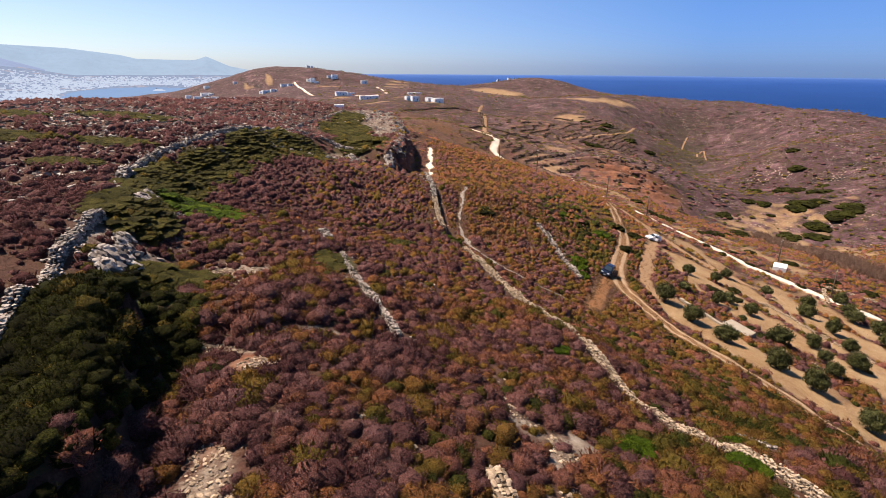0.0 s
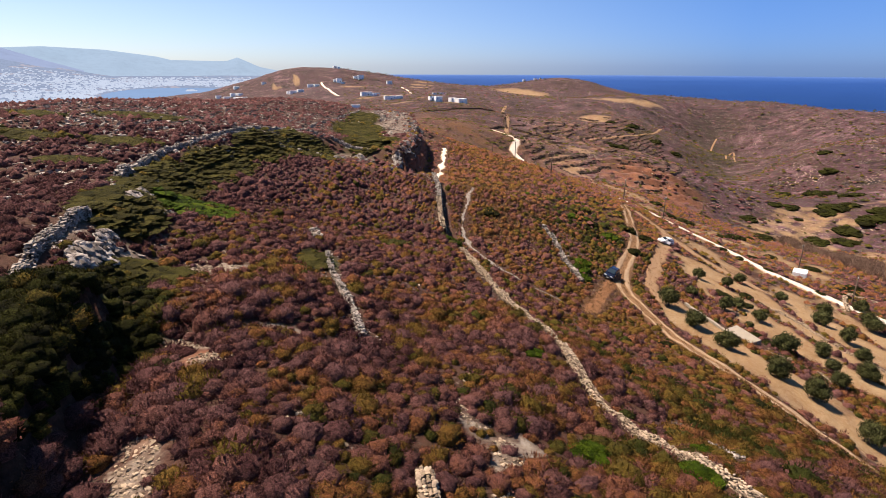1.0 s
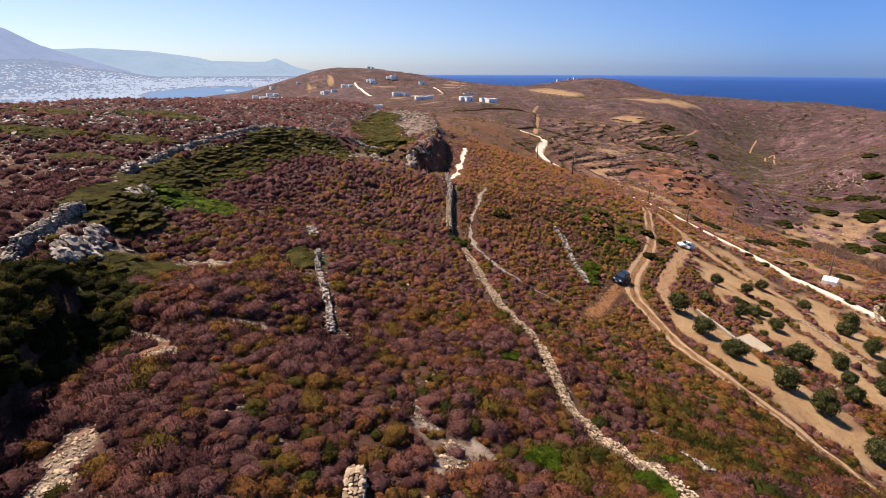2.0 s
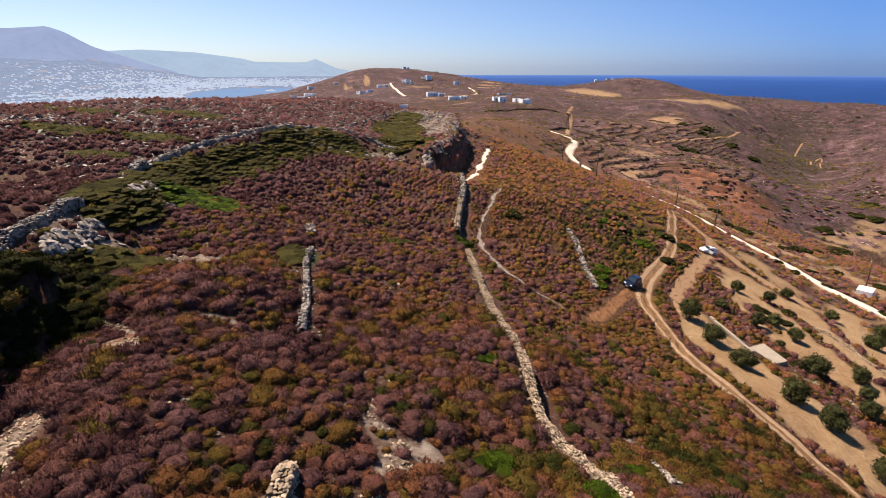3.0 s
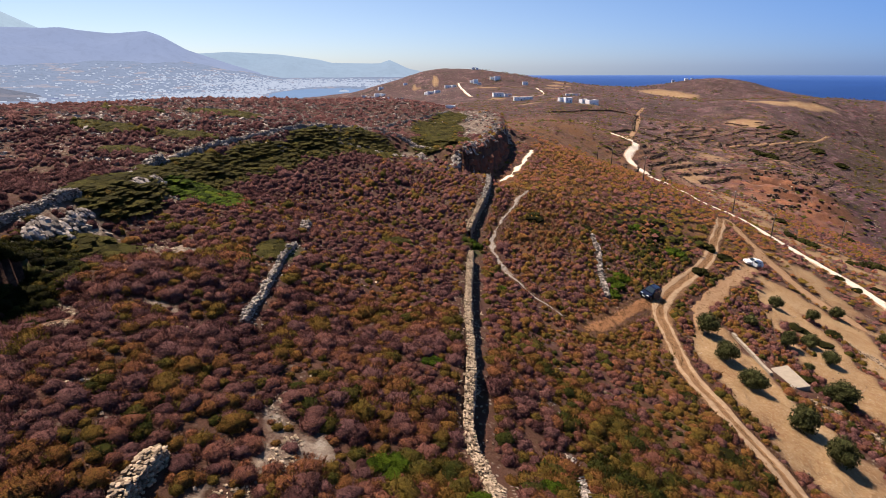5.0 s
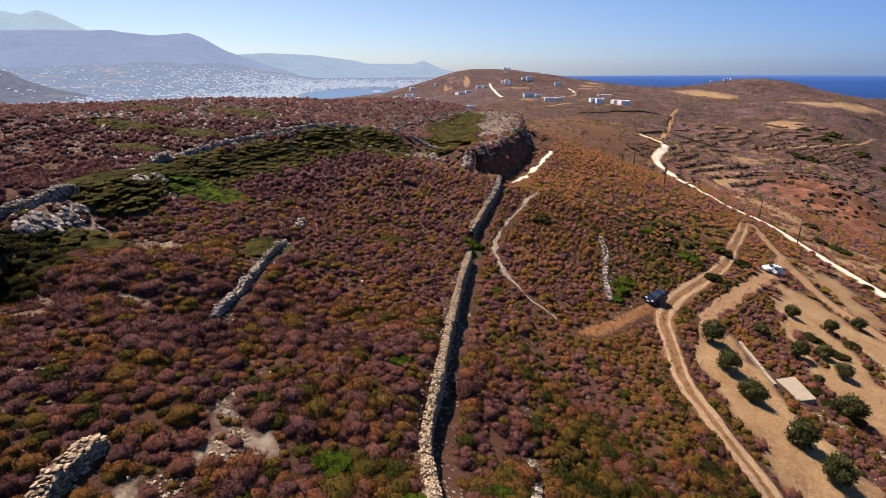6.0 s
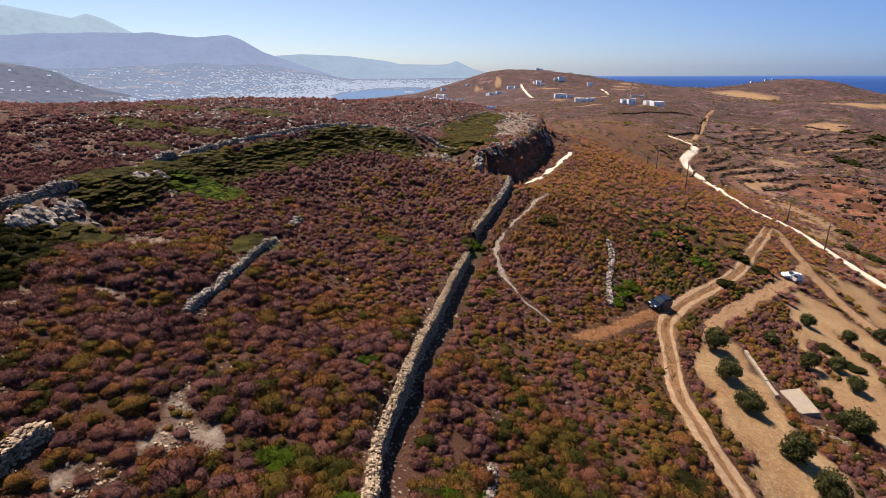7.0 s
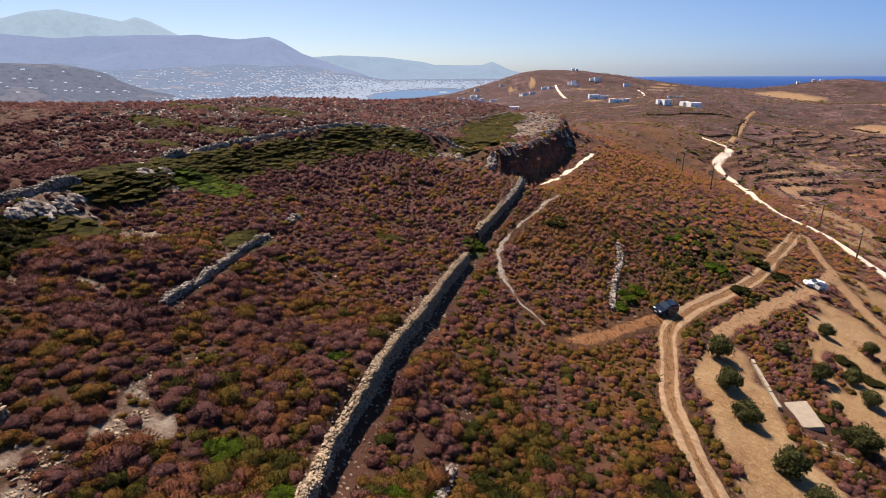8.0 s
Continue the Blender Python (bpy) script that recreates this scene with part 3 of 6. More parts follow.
WHITE_1 = [(96, 106), (91.4, 113.9), (86.5, 124), (81.0, 134), (76.6, 147.5), (71.5, 158), (66, 168.7), (60.5, 181), (55, 184.5), (50.5, 184), (47.0, 188), (44.0, 197), (42.5, 220), (41.5, 248), (39.2, 268), (33.5, 282), (30.0, 290), (27.9, 301), (28.6, 311), (30.8, 323), (32.2, 335), (29.5, 342), (23.4, 343.5), (17.5, 350)]
FAR_TRACK = [(27, 343), (29, 380), (31, 420), (33.5, 455), (36.2, 490), (38.5, 531), (40.5, 600), (41.8, 665), (48, 710)]
TERRACE_PATH = [(105, 480), (122, 506), (154, 548), (187, 584), (213, 621), (240, 690)]
GULLY_PATH = [(334, 746), (328, 736), (315, 712), (285, 650)]
GULLY_PATH_2 = [(269, 570), (300, 640), (322, 680), (335, 695), (318, 655), (296, 612), (272, 556)]
HILL_ROAD = [(-276, 1028), (-255, 973), (-234, 905), (-212, 848), (-186, 788)]
HILL_LANE = [(-128, 776), (-98, 766), (-82, 790), (-92, 860), (-105, 921), (-118, 962)]
FOOTPATH = [(17, 67.5), (13.0, 69.5), (9.5, 73.0), (6.4, 77.8), (3.7, 85), (2.9, 92), (3.2, 98), (3.7, 107), (4.6, 114)]
CLIFF_PATH = [(-4.9, 131), (-4.1, 138), (-4.2, 147), (-4.2, 155), (-3.9, 163), (-4.7, 174), (-5.3, 181)]
MAIN_WALL = [(20, 20), (17, 26), (14.0, 32), (12.0, 40), (7.7, 55), (2.9, 74.3)]
MAIN_WALL_2 = [(0.0, 84), (-0.6, 87), (-1.9, 100)]
MID_WALL = [(-3.2, 32.6), (-5.5, 38.6), (-9.0, 46.4), (-10.2, 50.4)]
MID_WALL_2 = [(-12.6, 56.0), (-14.4, 59.6)]
LEFT_WALL = [(-17.0, 13), (-19.2, 20), (-22.0, 26.8), (-24.7, 32.9), (-27.0, 40.6)]
LEFT_WALL_2 = [(-33.8, 55.2), (-35.8, 59.8)]
LEFT_WALL_3 = [(-36.4, 61.9), (-39.2, 75.0), (-39.2, 91), (-37.2, 106.5), (-36.0, 122), (-37.6, 145), (-35.0, 165), (-32.8, 182)]
BRANCH_WALL = [(-34.5, 124), (-26.3, 123.7), (-19.0, 121.4)]
NEAR_WALL = [(4.6, 13.0), (3.5, 15.4), (2.7, 17.3), (2.2, 19.4)]
MAIN_WALL_3 = [(-1.9, 100.5), (-2.3, 106), (-3.6, 113), (-5.6, 121), (-8.0, 128)]
SIDE_WALL = [(18.3, 103.6), (20.2, 97.0), (20.9, 89), (22.3, 81.5)]
SIDE_WALL_2 = [(21.9, 29.5), (21.2, 33), (20.4, 36.0)]
CURB = [(40.4, 83.8), (43.1, 73.2)]

# ---- ground sheet: fine where the camera looks, to the horizon ----
CENTRE = (17.0, 2.0)


def ground_cover(x, y):
    """What grows or lies on the ground: weights from 0 to 1."""
    n1, n2 = waves(x, y, 30, 11), waves(x, y, 9, 12)
    d = np.hypot(x - CENTRE[0], y - CENTRE[1])
    strip_a = [(34.2, 80.7), (37.1, 88.5), (40.0, 84.2), (42.8, 73.4), (45.6, 65.4), (48.4, 58.0), (54, 48), (58, 38), (48, 36), (44, 45), (39.7, 52.8), (36.8, 61.3), (34.9, 69.6)]
    strip_b = [(52.0, 121.7), (48.3, 103), (48.3, 91.3), (49.0, 84.0), (50.5, 78.5), (54, 70), (58, 60), (64, 48), (84, 60), (90, 96), (84, 108), (72, 110), (64, 112), (57, 120)]
    sand = np.maximum(polygon(x + 0.8 * n2, y + 0.8 * n2, strip_a, 1.6), polygon(x + 1.2 * n2, y + 1.2 * n2, strip_b, 2.0))
    for strip, half in (([(57, 106), (60.5, 96), (60, 84), (63, 70)], 0.9), ([(68, 108), (66.5, 92), (67, 80), (72, 66)], 1.0), ([(51, 98), (51.5, 88)], 0.8), ([(78, 108), (78, 90), (82, 76)], 0.9)):
        sand = sand * np.clip(np.abs(line_distance(x + 0.8 * n2, y, strip)[0]) / half - 0.5, 0.1, 1)
    strip_c = [(55, 142), (60, 152), (70, 150), (76, 140), (83, 124), (90, 110), (80, 107), (70, 112), (62, 122)]
    strip_d = [(66, 178), (76, 164), (84, 146), (92, 130), (106, 138), (114, 165), (100, 190), (84, 206), (70, 220), (60, 250), (54, 240), (58, 205)]
    for strip in (strip_c, strip_d):
        sand = np.maximum(sand, polygon(x + 2.5 * n2, y + 2.5 * n2, strip, 4.0) * np.clip(0.55 + 0.5 * waves(x, y, 14, 13), 0.1, 0.9))
    for e in [(150, 240, 26, 30, 0), (180, 262, 30, 22, -20), (140, 195, 20, 26, 20), (165, 205, 26, 30, 0)]:
        sand = np.maximum(sand, inside(x + 8 * n1, y + 8 * n1, *e) * (0.55 + 0.4 * n2))
    for e in [(80, 380, 10, 34, 0), (70, 235, 9, 36, 14), (60, 305, 8, 30, 8)]:
        sand = np.maximum(sand, inside(x + 3 * n1, y + 3 * n1, *e) * 0.75)
    for e in [(103, 1140, 62, 62, -20), (222, 808, 66, 20, 12), (145, 638, 22, 22, 30)]:
        sand = np.maximum(sand, inside(x + 5 * n1, y + 5 * n1, *e) * 0.95)
    for e in [(-80, 614, 26, 6, 23), (-10, 625, 20, 6, 17), (-40, 638, 14, 5, 20), (-142, 755, 18, 6, 27), (-350, 1010, 34, 5, -9), (-345, 1032, 36, 5, -15), (-338, 1054, 36, 5, -20), (-330, 1074, 30, 5, -24), (-105, 1092, 40, 10, 24), (-92, 1045, 34, 8, 20), (-84, 1000, 30, 8, 20), (-80, 955, 25, 8, 18), (-258, 826, 18, 7, 33), (-60, 690, 60, 3.5, 20), (-120, 700, 4, 60, 40), (-190, 900, 50, 7, 30), (-190, 930, 40, 6, 26)]:
        sand = np.maximum(sand, inside(x + 2 * n2, y + 2 * n2, *e) * 0.85)
    green = np.zeros(np.shape(x))
    for e in GREEN_PATCHES:
        green = np.maximum(green, inside(x + 0.9 * n2, y + 0.9 * n2, *e))
    s, over = line_distance(x, y, [(-22, 30), (-30, 50), (-37, 70), (-37, 104), (-30, 122)])
    stony = np.where((s < -1) & (d < 320), 1.0, 0.55)
    stony = np.where(x > 60, 0.8, stony)
    rock = np.zeros(np.shape(x))
    for e in ROCK_PATCHES:
        rock = np.maximum(rock, inside(x + n2, y + n2, *e))
    grass = np.zeros(np.shape(x))
    for e in [(6, 128, 14, 26, 10), (12, 190, 22, 60, 4), (2, 300, 60, 90, 0), (9, 98, 5, 20, 0), (22, 68, 9, 8, 30), (28, 60, 4, 20, 12), (50, 145, 14, 30, -10), (-30, 420, 50, 70, 0)]:
        grass = np.maximum(grass, inside(x + 2 * n2, y + 2 * n2, *e) * (0.75 + 0.3 * n1))
    red = np.zeros(np.shape(x))
    for e in [(-10.0, 19.6, 0.8, 2.0, 20), (-10.5, 25, 0.8, 1.5, 0), (-9.2, 122, 3.0, 9, 0), (99, 288, 22, 36, 20), (-8.2, 146, 2.6, 22, 2), (-12.5, 33, 1.4, 2, 0)]:
        red = np.maximum(red, inside(x + 0.6 * n2, y + 0.6 * n2, *e) * (0.55 + 0.4 * n2))
    fr = terrace_step(np.asarray(x, float), np.asarray(y, float), open_height(x, y))
    tread = terrace_area(x, y) * np.clip(waves(x, y, 45, 7) * 1.4 + 0.55, 0, 1) * np.clip((0.5 - fr) * 5, 0, 1)
    clip = lambda v: np.clip(v, 0, 1)
    maquis = np.zeros(np.shape(x))
    for e in [(212, 470, 26, 105, -28), (255, 575, 30, 100, -26), (300, 700, 36, 90, -26), (172, 395, 18, 60, -30), (345, 790, 40, 40, 0), (190, 590, 24, 40, -20)]:
        maquis = np.maximum(maquis, inside(x + 6 * n1, y + 6 * n1, *e) * (0.8 + 0.35 * n2))
    return {"maquis": clip(maquis), "sand": clip(sand), "green": clip(green), "stony": clip(stony), "rock": clip(rock), "grass": clip(grass), "redearth": clip(red), "tread": clip(tread), "scrub": np.clip((d - 10) / 40, 0.35, 1), "far": np.clip((d - 150) / 120, 0, 1)}


def polygon(x, y, ring, soft):
    """1 inside a ring of points, fading over soft metres."""
    within = np.zeros(np.shape(x), bool)
    near = np.full(np.shape(x), 1e9)
    for a, b in zip(ring, ring[1:] + ring[:1]):
        cross = ((a[1] > y) != (b[1] > y)) & (x < (b[0] - a[0]) * (y - a[1]) / (b[1] - a[1] + 1e-9) + a[0])
        within ^= cross
        near = np.minimum(near, np.abs(line_distance(x, y, [a, b])[0]))
    return np.clip(np.where(within, 0.5 + near / soft, 0.5 - near / soft), 0, 1)


# green lentisk and juniper mats, bare rocky ground
GREEN_PATCHES = [
    (-18.5, 26.5, 4.0, 7.5, 12), (-19.5, 35.5, 2.6, 3.0, 0), (-27.5, 45.5, 3.2, 7.0, 20), (-30.5, 56, 4, 5, 20), (-26.5, 57, 4.2, 4.6, 0), (-33.5, 66, 3.4, 8, 10),
    (-34, 80, 4, 10, 0), (-34, 98, 4.5, 10, 0), (-30, 112, 6, 8, 20), (-20, 131, 6, 12, 0), (-27, 150, 7, 14, 10), (-30, 170, 5, 10, 0), (-15.0, 12.5, 2.9, 8.5, 4), (-16.2, 20, 2.8, 5.5, 14), (-15.8, 26.5, 2.2, 2.4, 0), (-19.2, 20, 3.2, 7, 14), (-18, 9, 4, 8, 0),
    (-60, 74, 7, 3, 0), (-47, 77, 6, 3, 0), (-58, 100, 9, 4, 0), (-44, 62, 4, 2, 0), (-75, 92, 8, 4, 0),
    (-10.5, 47, 1.2, 2.6, 20), (-6, 68, 1.6, 1.4, 0), (1.6, 79.5, 1.3, 3.4, 10),
]
ROCK_PATCHES = [
    (-8.9, 16.0, 1.0, 3.2, 20), (-9.6, 24.5, 1.2, 1.0, 0), (-11.8, 27.4, 2.2, 0.8, 0), (-3.9, 28.8, 1.3, 0.5, 0), (-8.6, 29.2, 1.0, 0.5, 0), (4.4, 25.8, 0.7, 1.7, 40), (6.5, 22.9, 0.8, 1.9, 20), (5.9, 19.0, 0.8, 1.4, 0), (7.5, 17.5, 0.8, 1.3, 0),
    (-16.5, 39.5, 2.4, 1.4, 20), (-14.5, 36.0, 0.8, 2.2, 20), (-18, 40.5, 1.4, 1.0, 0), (-23.0, 35.6, 3.0, 4.0, 30), (-28.5, 50.5, 3.0, 4.0, 30), (-24, 180, 7, 14, 0), (-19, 166, 5.5, 24, 6),
    (-30, 107, 8, 1.4, 0), (-22, 117, 5, 1.4, 0),
]


def build_ground():
    front = np.radians(np.arange(90 - 48, 90 + 80, 0.29))
    rest = np.radians(np.arange(90 + 80, 90 - 48 + 360, 2.0))
    ang = np.r_[front, rest]
    rad = np.r_[np.geomspace(3.0, 230, 215), np.arange(232, 640, 2.2), np.geomspace(643, 4950, 80)]
    a, r = np.meshgrid(ang, rad)
    x, y = CENTRE[0] + r * np.cos(a), CENTRE[1] + r * np.sin(a)
    x, y = np.r_[CENTRE[0], x.ravel()], np.r_[CENTRE[1], y.ravel()]
    z = height(x, y)
    n, m = len(ang), len(rad)
    i, j = np.meshgrid(np.arange(m - 1), np.arange(n), indexing="ij")
    jn = (j + 1) % n
    quads = np.stack([1 + i * n + j, 1 + (i + 1) * n + j, 1 + (i + 1) * n + jn, 1 + i * n + jn], -1).reshape(-1, 4)
    tris = np.concatenate([quads[:, [0, 1, 2]], quads[:, [0, 2, 3]]])
    k = np.arange(n)
    tris = np.concatenate([tris, np.stack([np.zeros(n, int), 1 + k, 1 + (k + 1) % n], 1)])
    verts = np.stack([x, y, z], 1)
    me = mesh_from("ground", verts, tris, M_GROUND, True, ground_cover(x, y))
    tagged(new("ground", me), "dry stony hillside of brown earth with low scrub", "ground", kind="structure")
    return BVHTree.FromPolygons(verts.tolist(), tris.tolist())


from mathutils.bvhtree import BVHTree  # noqa: E402

GROUND_TREE = build_ground()

# ---- sea ----
SEA_Z = -39.5


def build_sea():
    """The sea to the horizon: open water lies lower below the headland's coast than the shallow bay."""
    a, r = np.meshgrid(np.linspace(0, 2 * math.pi, 145)[:-1], np.r_[0.01, np.geomspace(200, 4960, 40)])
    x, y = CENTRE[0] + r * np.cos(a), CENTRE[1] + r * np.sin(a)
    left = np.degrees(np.arctan2(CENTRE[0] - x, y - CENTRE[1]))
    low = np.clip((10 - left) / 14, 0, 1) * np.clip((left + 130) / 20, 0, 1)
    out = np.clip((r - 1200) / 3700, 0, 1)
    z = SEA_Z - 43 * low * (1 - out * out * (3 - 2 * out))
    n = a.shape[1]
    i, j = np.meshgrid(np.arange(a.shape[0] - 1), np.arange(n), indexing="ij")
    f = np.stack([i * n + j, (i + 1) * n + j, (i + 1) * n + (j + 1) % n, i * n + (j + 1) % n], -1).reshape(-1, 4)
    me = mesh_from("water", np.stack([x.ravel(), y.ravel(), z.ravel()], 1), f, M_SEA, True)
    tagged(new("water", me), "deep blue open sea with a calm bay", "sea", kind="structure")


build_sea()


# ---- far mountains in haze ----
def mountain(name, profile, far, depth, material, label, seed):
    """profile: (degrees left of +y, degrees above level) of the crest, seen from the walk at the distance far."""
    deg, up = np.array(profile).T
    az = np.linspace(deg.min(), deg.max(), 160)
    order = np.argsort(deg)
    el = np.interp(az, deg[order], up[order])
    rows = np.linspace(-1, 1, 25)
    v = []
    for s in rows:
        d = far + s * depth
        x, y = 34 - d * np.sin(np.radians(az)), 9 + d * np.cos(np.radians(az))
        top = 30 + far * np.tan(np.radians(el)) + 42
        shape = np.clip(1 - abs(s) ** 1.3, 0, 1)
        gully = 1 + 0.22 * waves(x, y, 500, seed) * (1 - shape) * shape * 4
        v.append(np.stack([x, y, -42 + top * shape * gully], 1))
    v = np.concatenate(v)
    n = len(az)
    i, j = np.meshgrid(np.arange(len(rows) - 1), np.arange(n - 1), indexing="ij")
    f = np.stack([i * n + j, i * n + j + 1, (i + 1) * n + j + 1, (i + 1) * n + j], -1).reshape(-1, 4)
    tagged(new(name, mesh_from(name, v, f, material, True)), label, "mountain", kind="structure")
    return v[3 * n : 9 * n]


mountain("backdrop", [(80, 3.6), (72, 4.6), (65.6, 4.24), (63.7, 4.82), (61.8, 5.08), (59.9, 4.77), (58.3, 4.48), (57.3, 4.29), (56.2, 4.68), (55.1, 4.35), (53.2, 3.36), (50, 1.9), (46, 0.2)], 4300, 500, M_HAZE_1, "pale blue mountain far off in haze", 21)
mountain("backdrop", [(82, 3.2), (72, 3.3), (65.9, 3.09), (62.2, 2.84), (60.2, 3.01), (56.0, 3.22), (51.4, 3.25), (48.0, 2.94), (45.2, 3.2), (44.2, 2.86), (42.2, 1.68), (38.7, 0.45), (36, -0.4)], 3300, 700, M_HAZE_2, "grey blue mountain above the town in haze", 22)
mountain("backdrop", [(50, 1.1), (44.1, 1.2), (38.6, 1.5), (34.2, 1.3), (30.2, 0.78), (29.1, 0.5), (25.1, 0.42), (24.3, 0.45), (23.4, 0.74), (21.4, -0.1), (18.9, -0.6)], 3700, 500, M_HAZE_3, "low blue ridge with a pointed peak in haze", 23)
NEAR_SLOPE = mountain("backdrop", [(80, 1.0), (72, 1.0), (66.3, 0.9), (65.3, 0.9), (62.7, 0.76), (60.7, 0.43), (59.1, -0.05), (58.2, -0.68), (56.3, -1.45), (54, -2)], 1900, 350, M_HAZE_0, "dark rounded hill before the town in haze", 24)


# ---- roads and paths ----
def ribbon(name, line, width, material, label, category, lift=0.07, ragged=0.25, step=0.8, seed=3):
    x, y, h, s = along(line, step)
    k = np.linspace(0, 1, 9)
    rng = np.random.default_rng(seed)
    v, rim = [], []
    wob = np.convolve(rng.normal(0, 1, len(x) + 8), np.ones(7) / 7, "same")[4:-4] * ragged * 1.3
    wob2 = np.convolve(rng.normal(0, 1, len(x) + 8), np.ones(7) / 7, "same")[4:-4] * ragged * 1.3
    for i in range(len(x)):
        nx, ny = math.sin(h[i]), -math.cos(h[i])
        for u in k:
            off = (u - 0.5) * width * min(1.0, 0.2 + min(s[i], s[-1] - s[i]) / 4.0) + (wob[i] if u < 0.5 else wob2[i]) * abs(u - 0.5) * 2
            px, py = x[i] + nx * off, y[i] + ny * off
            v.append((px, py, ground_z(px, py) + (lift if 0 < u < 1 else -0.12)))
            rim.append(abs(u - 0.5) * 2)
    n = len(k)
    i, j = np.meshgrid(np.arange(len(x) - 1), np.arange(n - 1), indexing="ij")
    f = np.stack([i * n + j, i * n + j + 1, (i + 1) * n + j + 1, (i + 1) * n + j], -1).reshape(-1, 4)[:, ::-1]
    tagged(new(name, mesh_from(name, v, f, material, True, {"rim": rim})), label, category, kind="structure")


def beside(line, shift):
    """A line shifted to its right."""
    x, y, h, s = along(line, 4.0)
    return list(zip(x + np.sin(h) * shift, y - np.cos(h) * shift))


ribbon("road", TRACK, 3.6, M_VERGE, "tan dirt track with dry grass between wheel ruts", "dirt track", lift=0.05, ragged=0.7)
for shift in (-0.82, 0.82):
    ribbon("road", beside(TRACK, shift), 0.80, M_TRACK, "pale wheel rut worn along the dirt track", "wheel rut", lift=0.10, ragged=0.32, seed=5)
ribbon("road", SPUR, 2.8, M_SPUR, "orange dry grass spur off the dirt track", "dirt track", ragged=0.5)
ribbon("road", LOWER, 3.2, M_EARTH, "bare orange earth lane down to the grove", "dirt track", ragged=1.0)
ribbon("road", LOWER_2, 4.5, M_EARTH, "wide bare orange earth lane beside the grove", "dirt track", ragged=1.2)
ribbon("road", WHITE_1, 5.2, M_WHITE, "white gravel road winding along the valley side", "road", lift=0.3, ragged=0.2)
ribbon("road", FAR_TRACK, 4.2, M_EARTH, "stony farm lane between old terraces", "lane", lift=0.3)
ribbon("road", TERRACE_PATH, 3.0, M_EARTH, "bare earth path along the terraced slope", "footpath", lift=0.4, step=2.0)
ribbon("road", GULLY_PATH, 2.4, M_EARTH, "pale path climbing out of the gully", "footpath", lift=0.4, step=2.0)
ribbon("road", GULLY_PATH_2, 2.0, M_EARTH, "pale path bending down into the gully", "footpath", lift=0.4, step=2.0)
ribbon("road", HILL_ROAD, 5.0, M_WHITE, "white gravel drive climbing the far hill", "road", lift=0.5, step=3.0)
ribbon("road", HILL_LANE, 4.0, M_WHITE, "white gravel lane between far houses", "road", lift=0.5, step=3.0)
ribbon("pavement", CLIFF_PATH, 1.2, M_WHITE, "white stony path along the foot of the rock face", "footpath", lift=0.2, ragged=1.1, step=0.6)
ribbon("pavement", FOOTPATH, 0.75, M_PATH, "narrow pale stony footpath through scrub", "footpath", ragged=0.75, step=0.4)


# ---- dry stone walls ----
def cube_stone():
    v = np.array([(x, y, z) for x in (-1, 1) for y in (-1, 1) for z in (-1, 1)], float)
    f = np.array([(0, 1, 3), (0, 3, 2), (4, 6, 7), (4, 7, 5), (0, 4, 5), (0, 5, 1), (2, 3, 7), (2, 7, 6), (0, 2, 6), (0, 6, 4), (1, 5, 7), (1, 7, 3)])
    return v, f


CUBE_V, CUBE_F = cube_stone()
ROCK_V, ROCK_F = ball(1)
NV = len(ROCK_V)


def stone_shapes(rng, count=12):
    """Rough angular stones, about a unit across."""
    out = []
    for _ in range(count):
        v = ROCK_V * 0.56 * (1 + rng.uniform(-0.38, 0.30, ROCK_V.shape))
        out.append(np.clip(v, -0.5 * rng.uniform(0.75, 1.0), 0.5 * rng.uniform(0.75, 1.0)))
    return out


def turn_z(v, a):
    c, s = math.cos(a), math.sin(a)
    return np.stack([v[:, 0] * c - v[:, 1] * s, v[:, 0] * s + v[:, 1] * c, v[:, 2]], 1)


